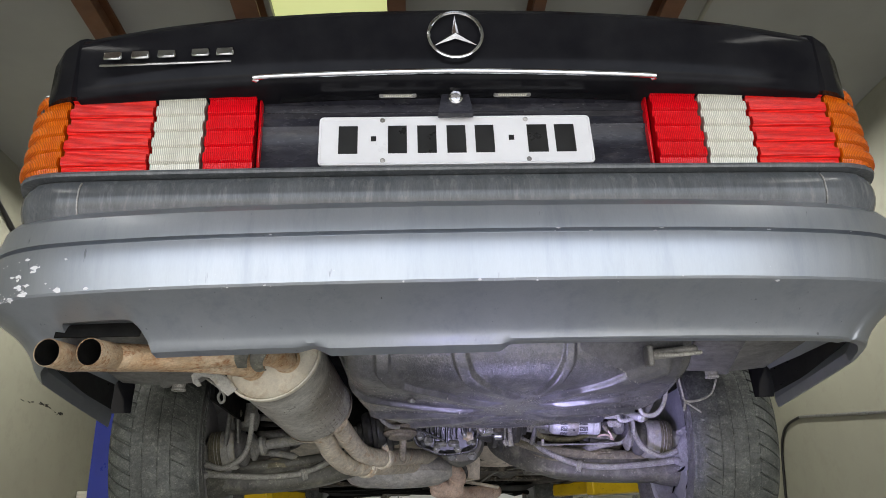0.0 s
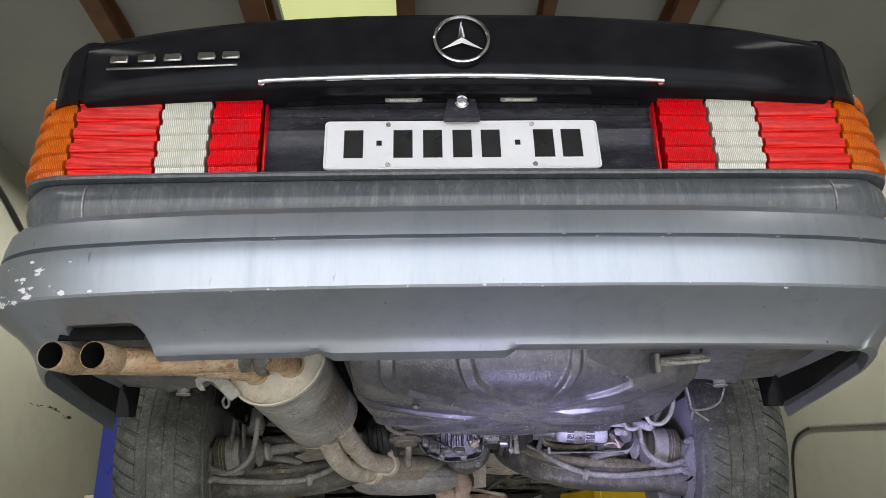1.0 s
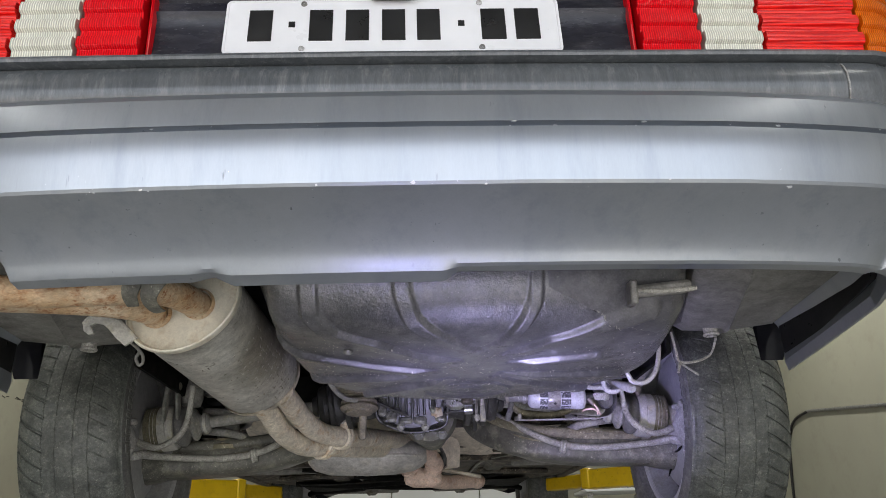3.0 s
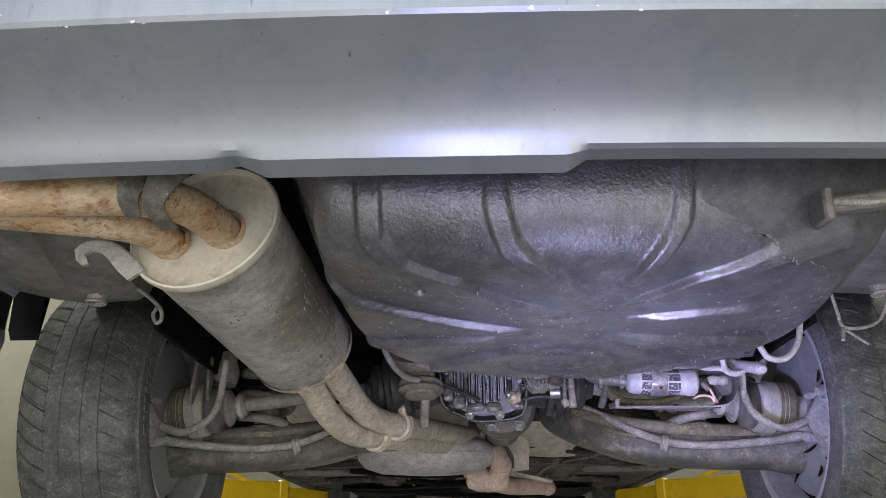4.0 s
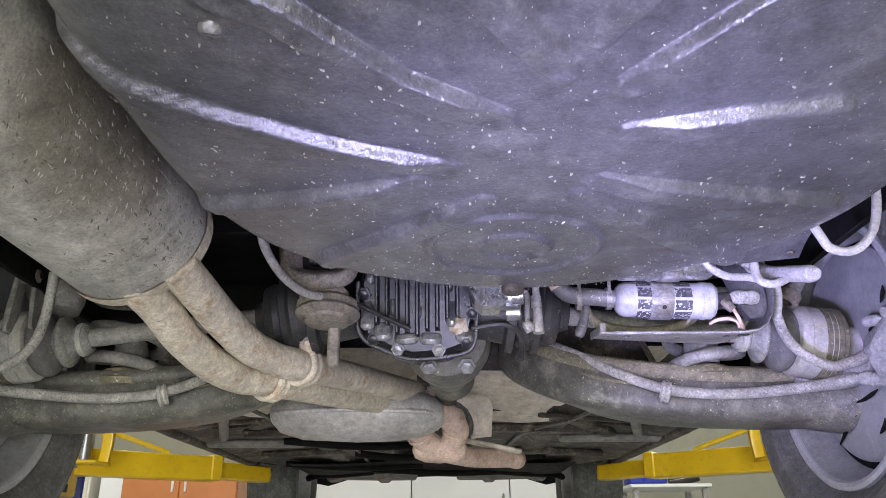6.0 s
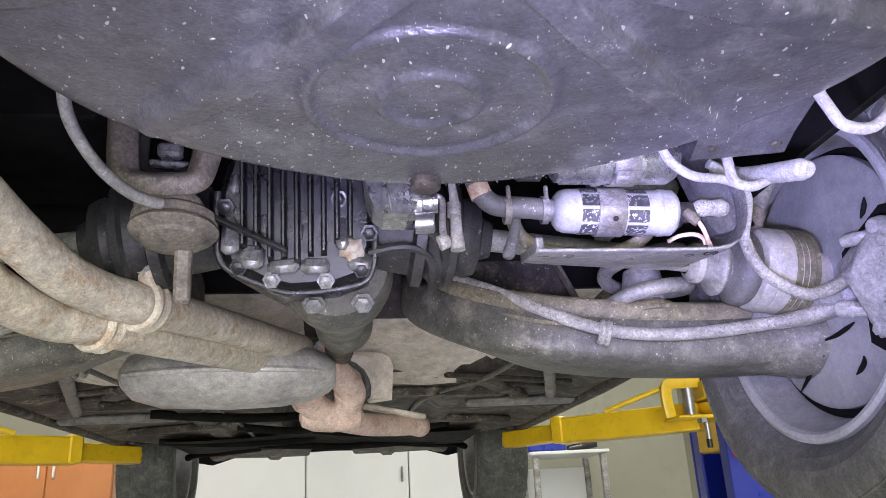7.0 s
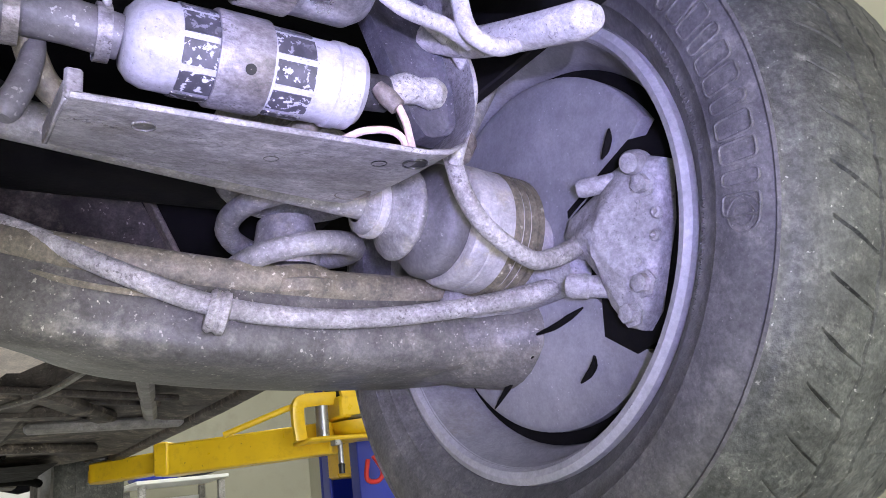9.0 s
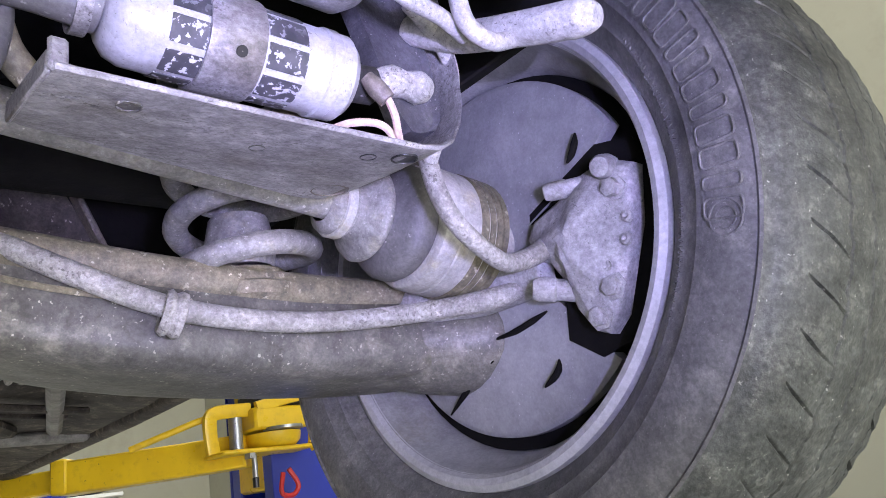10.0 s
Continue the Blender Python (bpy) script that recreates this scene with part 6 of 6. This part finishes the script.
part("tie_loop", Geo().tube([(-0.636, 0.64, 1.791), (-0.61, 0.64, 1.77), (-0.584, 0.64, 1.751), (-0.571, 0.64, 1.737), (-0.576, 0.64, 1.722), (-0.569, 0.64, 1.707), (-0.561, 0.64, 1.711), (-0.562, 0.64, 1.726), (-0.57, 0.64, 1.738)], 0.0035, 8), "boot", car, "hanging wire tie loop")
part("loose_wire", Geo().tube([(0.675, 0.61, 1.728), (0.67, 0.64, 1.7), (0.63, 0.62, 1.68), (0.585, 0.6, 1.675), (0.58, 0.6, 1.7), (0.575, 0.6, 1.74)], 0.0028, 6).tube([(0.585, 0.6, 1.675), (0.575, 0.59, 1.65)], 0.003, 6).tube([(0.585, 0.602, 1.673), (0.625, 0.61, 1.648)], 0.0022, 6), "cable", car, "loose dangling pale wire")

# ---- underbody, middle and front ----
rows = []
for y in (1.55, 1.62, 1.7, 1.9, 2.06, 2.12, 2.2, 2.7, 3.3, 3.8, 4.3, 4.55, 4.7):
    z = lerp_table([(1.55, 1.9), (1.7, 1.86), (1.9, 1.79), (2.06, 1.73), (2.12, 1.695), (2.2, 1.688), (3.8, 1.69), (4.7, 1.7)], y)
    half = []
    for x, dz in ((0.0, 0.09), (0.06, 0.09), (0.12, 0.07), (0.155, 0.0), (0.17, -0.004), (0.34, -0.004), (0.36, -0.018), (0.42, -0.018), (0.44, -0.004), (0.7, 0.0), (0.74, -0.012), (0.79, -0.014), (0.81, 0.01), (0.83, 0.06)):
        half.append((x, z + dz))
    w = 1.0 if y < 3.6 else (0.66 if y < 4.5 else 0.8)
    rows.append([(-x * w, y, zz) for x, zz in half[::-1]] + [(x * w, y, zz) for x, zz in half[1:]])
under = part("floor_pan", Geo().grid(rows), "dark_floor", car, "dirty brown-black floor pan with frame rails", angle=30)
for s in (-1, 1):
    sl = part("sill", Geo().tube([(s * 0.815, 1.65, 1.69), (s * 0.818, 2.4, 1.682), (s * 0.818, 3.66, 1.69)], 0.02, 12, section=oval(1, 1.1, 16, power=4), smooth=1), "dark_floor", car)
    for y, z in ((2.16, 1.66), (2.3, 1.672)):
        part("cross_rib", Geo().box((s * 0.5, y, z + 0.012), (0.4, 0.02, 0.012), (0, 0, s * 24), 0.003), "dark_floor", under)
    for i in range(3):
        part("pipe_clip", Geo().tube([(s * (0.45 + 0.016 * i), 1.78, 1.685), (s * (0.45 + 0.016 * i), 1.79, 1.655), (s * (0.452 + 0.016 * i), 1.82, 1.645), (s * (0.455 + 0.016 * i), 1.85, 1.66)], 0.0045, 8), "cable", under)
    part("brake_line", Geo().tube([(s * 0.46, 1.8, 1.665), (s * 0.42, 2.1, 1.664), (s * 0.3, 2.5, 1.672), (s * 0.28, 3.4, 1.675)], 0.006, 8), "arm_steel", under)
    part("stabiliser", Geo().tube([(s * 0.3, 3.75, 1.665), (s * 0.45, 3.82, 1.66), (s * 0.6, 3.95, 1.665), (s * 0.66, 4.05, 1.66)], 0.016, 10), "black_and_shade", car, "black front control arm")
part("tunnel_shield", Geo().grid([[(x, y, z + up + 0.004 * math.sin(14 * x + 9 * y)) for x, z in ((0.08, 1.69), (0.1, 1.682), (0.18, 1.674), (0.28, 1.67), (0.38, 1.672), (0.45, 1.684), (0.54, 1.69), (0.6, 1.7), (0.66, 1.715))] for y, up in ((1.72, 0.125), (1.78, 0.11), (1.85, 0.092), (1.95, 0.066), (2.06, 0.036), (2.15, 0.01), (2.19, 0.0), (2.205, 0.012))]), "shield", car, "beige dusty heat shield panel")
part("shield_hole", Geo().lathe([(0, 0.008), (-0.001, 0.0075), (-0.001, 0.0004)], (0.3, 2.15, 1.679), (0, -0.3, 1), 14), "soot", car)
part("tunnel_shield", Geo().grid([[(x, y, z + up) for x, z in ((-0.6, 1.69), (-0.5, 1.67), (-0.3, 1.66), (-0.1, 1.69), (-0.02, 1.72))] for y, up in ((1.54, 0.15), (1.7, 0.1), (1.82, 0.062), (1.95, 0.028), (2.11, 0.006))]), "shield", car)
part("seat_panel", Geo().grid([[(x0 + (x1 - x0) * k / 6, 1.572 + 0.006 * math.sin(9 * k), z) for k in range(7)] for x0, x1, z in ((0.12, 0.52, 1.69), (0.12, 0.5, 1.72), (0.12, 0.485, 1.75), (0.12, 0.46, 1.8), (0.12, 0.43, 1.85))]), "dark_floor", sub, "dirty dark panel ahead of the axle")
part("gusset_edge", Geo().box((0.478, 1.56, 1.772), (0.008, 0.02, 0.16), (0, -25, 0), 0.002), "mount", sub)
OUT = [(0.02, 1.72), (0.063, 1.718), (0.12, 1.718), (0.158, 1.715), (0.176, 1.704), (0.184, 1.68), (0.181, 1.645), (0.178, 1.604), (0.125, 1.598)]
INN = [(0.02, 1.711), (0.06, 1.707), (0.096, 1.694), (0.116, 1.676), (0.127, 1.655), (0.131, 1.637), (0.13, 1.62), (0.128, 1.611), (0.12, 1.606)]
rows = []
for (xa, za), (xb, zb) in zip(OUT, INN):
    rows.append([(xa, 2.006, za), (xa, 2.0, za), (xa * 0.6 + xb * 0.4, 1.994, za * 0.6 + zb * 0.4), (xb, 2.0, zb), (xb, 2.006, zb)])
part("tunnel_bracket", Geo().grid(rows, close=True, caps=True), "shield", car, "beige bent support bracket", angle=30)
part("rubber_ring", Geo().tube([(0.08 + 0.046 * math.cos(a), 2.02, 1.655 + 0.046 * math.sin(a)) for a in [2 * math.pi * i / 24 for i in range(25)]], 0.016, 10, smooth=1), "dark_rubber", car, "black rubber coupling ring")
for k, (x, y, l, w, t, m_) in enumerate(((0.5, 2.3, 0.4, 0.05, 62, "dark_floor"), (0.6, 2.15, 0.7, 0.03, 75, "dusty_panel"), (0.3, 2.35, 0.5, 0.06, 8, "dark_floor"), (0.62, 2.6, 0.35, 0.04, 0, "dusty_panel"), (-0.4, 2.05, 0.5, 0.05, -60, "dark_floor"), (-0.6, 2.2, 0.7, 0.03, -75, "dusty_panel"),
                                       (-0.35, 2.4, 0.5, 0.06, -10, "dark_floor"), (-0.62, 2.7, 0.35, 0.04, 0, "dusty_panel"), (0.5, 3.0, 0.4, 0.05, 25, "dark_floor"), (-0.5, 3.0, 0.4, 0.05, -25, "dark_floor"))):
    part("floor_rib", Geo().box((x, y, 1.674), (l, w, 0.026), (0, 0, t), 0.008), m_, under)
part("cross_support", Geo().box((0.19, 2.12, 1.592), (0.165, 0.03, 0.012), (0, 9, 18), 0.004), "shield", car, "pale flat support strip")
for x, y, l, t in ((-0.25, 2.6, 0.5, 20), (-0.1, 3.0, 0.4, -12), (-0.35, 3.4, 0.6, 8), (0.2, 3.2, 0.5, -14), (0.1, 3.7, 0.8, 4)):
    part("engine_brace", Geo().tube([(x - l / 2, y, 1.672), (x, y + 0.03, 1.655), (x + l / 2, y + l * math.sin(radians(t)), 1.672)], 0.014, 10), "black_and_shade", car)
part("splash_tray", Geo().grid([[(x, y, 1.672 + 0.01 * math.cos(x * 6) - 0.008 * math.cos(x * 2.2)) for x in [-0.62 + 0.062 * i for i in range(21)]] for y in (3.3, 3.5, 3.8, 3.86)]), "black_and_shade", car, "black engine splash tray")

# ---- lift ----
lift = thing("car_lift", "two-column car lift with blue columns and yellow arms", "car lift")
for s in (-1, 1):
    post = part("column", Geo().box((s * 1.79, 3.11, 1.75), (0.02, 0.27, 3.46), bevel=0.004), "blue", lift, "blue-painted steel column")
    for y in (2.965, 3.255):
        part("side_plate", Geo().box((s * 1.64, y + 0.01, 1.75), (0.34, 0.012, 3.46), bevel=0.004), "blue", post)
    for y in (3.0, 3.22):
        part("inner_lip", Geo().box((s * 1.476, y, 1.75), (0.012, 0.06, 3.46), bevel=0.004), "blue", post)
    part("base_plate", Geo().box((s * 1.64, 3.11, 0.012), (0.56, 0.5, 0.024), bevel=0.006), "blue", post)
    for y in (2.9, 3.32):
        for x in (1.37, 1.83):
            part("anchor_bolt", Geo().bolt((s * x, y, 0.024), (0, 0, 1), 0.012, 0.02), "steel", post)
    p0, p1, p2 = Vector((s * 1.37, 2.95, 1.635)), Vector((s * 0.95, 3.3, 1.645)), Vector((s * 0.785, 3.54, 1.65))
    ang = math.degrees(math.atan2(p1.y - p0.y, p1.x - p0.x))
    c = (p0 + p1) / 2
    arm = part("swing_arm", Geo().box(c, ((p1 - p0).length + 0.02, 0.1, 0.1), (0, 0, ang), 0.006), "yellow", lift, "yellow steel swing arm with a round lifting pad")
    part("sleeve_end", Geo().box(p1 + (p1 - p0).normalized() * 0.005 + Vector((0, 0, 0)), (0.05, 0.112, 0.105), (0, 0, ang), 0.006), "yellow", arm)
    c = (p1 + p2) / 2 + Vector((0, 0, -0.01))
    ang2 = math.degrees(math.atan2(p2.y - p1.y, p2.x - p1.x))
    part("inner_tube", Geo().box(c, ((p2 - p1).length + 0.04, 0.075, 0.07), (0, 0, ang2), 0.006), "yellow", arm)
    part("tip_plate", Geo().lathe([(-0.018, 0.0005), (-0.018, 0.04), (0.018, 0.04), (0.018, 0.0005)], p2 + Vector((0, 0, -0.02)), (0, 0, 1), 28), "yellow", arm)
    part("lifting_pad", Geo().lathe([(-0.045, 0.0005), (-0.045, 0.018), (0.02, 0.018), (0.022, 0.028), (0.026, 0.03), (0.03, 0.028), (0.03, 0.02)], p2, (0, 0, 1), 28), "steel", arm, "steel pad screw")
    part("rubber_disc", Geo().lathe([(0.028, 0.0005), (0.028, 0.052), (0.038, 0.054), (0.046, 0.05), (0.046, 0.0005)], p2, (0, 0, 1), 28), "plate_black", arm)
    part("restraint_rod", Geo().tube([(s * 1.3, 2.9, 1.762), (s * 1.2, 2.93, 1.735), (s * 1.04, 3.02, 1.68)], 0.01, 10, smooth=1), "yellow", arm)
    # carriage and pin
    car_ = part("carriage", Geo().box((s * 1.52, 3.11, 1.7), (0.1, 0.2, 0.36), bevel=0.008), "yellow", lift, "yellow carriage with a greasy pivot pin")
    part("fork_plate", Geo().box((s * 1.405, 2.93, 1.632), (0.31, 0.16, 0.014), bevel=0.005), "yellow", car_)
    part("pivot_block", Geo().box((s * 1.458, 2.93, 1.728), (0.195, 0.16, 0.07), bevel=0.008), "yellow", car_, "grease-stained pivot block")
    part("rubber_cap", Geo().box((s * 1.465, 2.93, 1.79), (0.17, 0.14, 0.05), bevel=0.006), "plate_black", car_, "black greasy cap")
    part("pivot_cup", Geo().lathe([(0.045, 0.0005), (0.045, 0.09), (0.02, 0.086), (0.004, 0.07), (0.0, 0.055), (0.0, 0.0005)], (s * 1.458, 2.925, 1.64), (0, 0, 1), 28), "yellow", car_)
    part("ring_washer", Geo().lathe([(0, 0.03), (0, 0.062), (-0.009, 0.062), (-0.009, 0.03)], (s * 1.46, 2.86, 1.697), (0, 0, 1), 24), "steel", car_)
    part("pivot_pin", Geo().lathe([(-0.002, 0.0005), (-0.002, 0.021), (0.1, 0.021), (0.1, 0.0005)], (s * 1.318, 2.9, 1.638), (0, 0, 1), 20), "steel", car_, "polished steel pivot pin")
    part("frame_strap", Geo().tube([(s * 1.242, 2.9, 1.635), (s * 1.236, 2.9, 1.69), (s * 1.238, 2.9, 1.742), (s * 1.262, 2.9, 1.757), (s * 1.31, 2.9, 1.76), (s * 1.37, 2.9, 1.762)], 0.01, 10, section=oval(1, 2.2, 12, power=4)), "yellow", car_)
    part("frame_strap", Geo().tube([(s * 1.372, 2.86, 1.762), (s * 1.562, 2.86, 1.8), (s * 1.57, 2.86, 1.77), (s * 1.568, 2.86, 1.65), (s * 1.555, 2.86, 1.632)], 0.009, 10, smooth=2, section=oval(1, 2.0, 12, power=4)), "yellow", car_)
    bolt = part("lock_bolt", Geo().lathe([(0.03, 0.0005), (0.03, 0.0085), (0.1, 0.0085), (0.1, 0.0005)], (s * 1.374, 2.9, 1.525), (0, 0, 1), 14), "steel", car_)
    part("bolt_tip", Geo().lathe([(0, 0.0005), (0, 0.0095), (0.028, 0.0105), (0.031, 0.008), (0.031, 0.0005)], (s * 1.374, 2.9, 1.525), (0, 0, 1), 14), "plate_black", bolt)
    part("nut", Geo().lathe([(0, 0.0005), (0, 0.018), (0.016, 0.018), (0.016, 0.0005)], (s * 1.345, 2.87, 1.61), (0, 0, 1), 6, ), "steel", car_)
    part("release_loop", Geo().tube([(s * 1.47, 2.9, 1.56), (s * 1.46, 2.9, 1.5), (s * 1.5, 2.9, 1.49), (s * 1.52, 2.9, 1.52), (s * 1.49, 2.9, 1.57)], 0.008, 8), "red", car_, "red release loop")

# ---- far end of the hall ----
door = thing("door_1", "white sheet-metal double door in the end wall", "door", kind="structure")
for i, (x0, x1) in enumerate(((-1.5, -0.28), (-0.27, 0.66), (0.67, 1.3))):
    part("leaf", Geo().box(((x0 + x1) / 2, Y1 - 0.03, 1.35), (x1 - x0, 0.05, 2.7), bevel=0.01), "white_panel", door)
for x in (-1.53, 1.33):
    part("door_frame", Geo().box((x, Y1 - 0.04, 1.38), (0.06, 0.08, 2.76), bevel=0.006), "cream", door)
part("door_handle", Geo().box((0.6, Y1 - 0.075, 1.72), (0.02, 0.04, 0.14), bevel=0.008), "zinc", door)
cab_ = thing("tool_cabinet", "orange lacquered tool cupboard standing against the wall", "cupboard")
part("carcass", Geo().box((-2.2, 6.92, 0.98), (0.98, 0.5, 1.96), bevel=0.012), "orange", cab_)
for x in (-2.445, -1.955):
    lf = part("door", Geo().box((x, 6.66, 1.0), (0.48, 0.02, 1.86), bevel=0.006), "orange", cab_)
    part("handle", Geo().box((x + (0.19 if x < -2.2 else -0.19), 6.64, 1.82), (0.018, 0.025, 0.12), bevel=0.006), "white_panel", lf)
cup2 = thing("side_cupboard", "white tall cupboard beside the orange one", "cupboard")
part("carcass", Geo().box((-2.785, 6.95, 0.96), (0.22, 0.5, 1.92), bevel=0.012), "white_panel", cup2)
part("door", Geo().box((-2.785, 6.69, 0.96), (0.2, 0.02, 1.84), bevel=0.006), "white_panel", cup2)
bench = thing("work_bench", "grey steel work bench by the end wall", "bench")
part("top", Geo().box((2.0, 7.1, 1.8), (0.7, 0.6, 0.03), bevel=0.006), "white_panel", bench)
for x in (1.7, 2.3):
    for y in (6.85, 7.35):
        part("leg", Geo().box((x, y, 0.888), (0.05, 0.05, 1.774), bevel=0.004), "zinc", bench)
part("panel", Geo().box((2.0, 7.36, 1.2), (0.6, 0.02, 1.0), bevel=0.003), "white_panel", bench)
crate = thing("tool_box", "blue plastic tool box on the bench", "tool box")
part("shell", Geo().box((1.85, 7.1, 1.885), (0.34, 0.24, 0.12), bevel=0.015), "blue", crate)
part("grip", Geo().tube([(1.75, 7.1, 1.945), (1.77, 7.1, 1.97), (1.93, 7.1, 1.97), (1.95, 7.1, 1.945)], 0.01, 8), "plate_black", crate)
drill = thing("hand_drill", "black power tool lying on the bench", "power tool")
part("tool_body", Geo().tube([(2.05, 7.05, 1.845), (2.18, 7.05, 1.86), (2.32, 7.05, 1.875)], [0.025, 0.04, 0.025], 14), "plate_black", drill)
wall_box = thing("wall_locker", "grey steel locker with a red sticker beside the cupboards", "locker")
part("carcass", Geo().box((-3.165, 6.9, 0.97), (0.44, 0.56, 1.94), bevel=0.01), "cream", wall_box)
lk = part("locker_door", Geo().box((-3.165, 6.61, 0.98), (0.41, 0.02, 1.86), bevel=0.006), "cream", wall_box)
part("latch", Geo().box((-3.15, 6.592, 1.8), (0.05, 0.02, 0.1), bevel=0.006), "plate_black", lk)
part("sticker", Geo().box((-3.2, 6.598, 1.7), (0.05, 0.004, 0.12), (0, 25, 0), 0.001), "red", lk, "red sticker")
rail = thing("wall_rail", "thin steel rail fixed to the wall with a hanging black cable", "rail")
part("rod", Geo().tube([(3.386, 5.58, 2.32), (3.386, 4.2, 2.15), (3.386, 2.5, 1.95)], 0.012, 10, smooth=1), "steel", rail)
part("black_cable", Geo().tube([(3.386, 5.58, 2.32), (3.386, 5.85, 2.28), (3.386, 6.0, 2.15), (3.386, 6.08, 1.9), (3.386, 6.15, 1.5), (3.386, 6.2, 0.6), (3.386, 6.2, 0.012)], 0.012, 10), "plate_black", rail)
cord = thing("overhead_cable", "dark cable slung along the wall", "cable")
part("cord", Geo().tube([(-3.38, 3.2, 4.45), (-3.38, 4.3, 4.05), (-3.38, 5.2, 3.75), (-3.38, 7.58, 3.4)], 0.02, 10), "plate_black", cord)

# housings for the added roof lamps, out of view
for x in (-2.3, 2.3):
    for y in (-1.6, 1.2, 4.4):
        fix = thing("added_ceiling_light", "added long white strip light, unseen under the roof", "ceiling light", "strip lights")
        part("housing", Geo().box((x, y, 4.34), (0.16, 1.5, 0.22), bevel=0.01), "white_panel", fix)
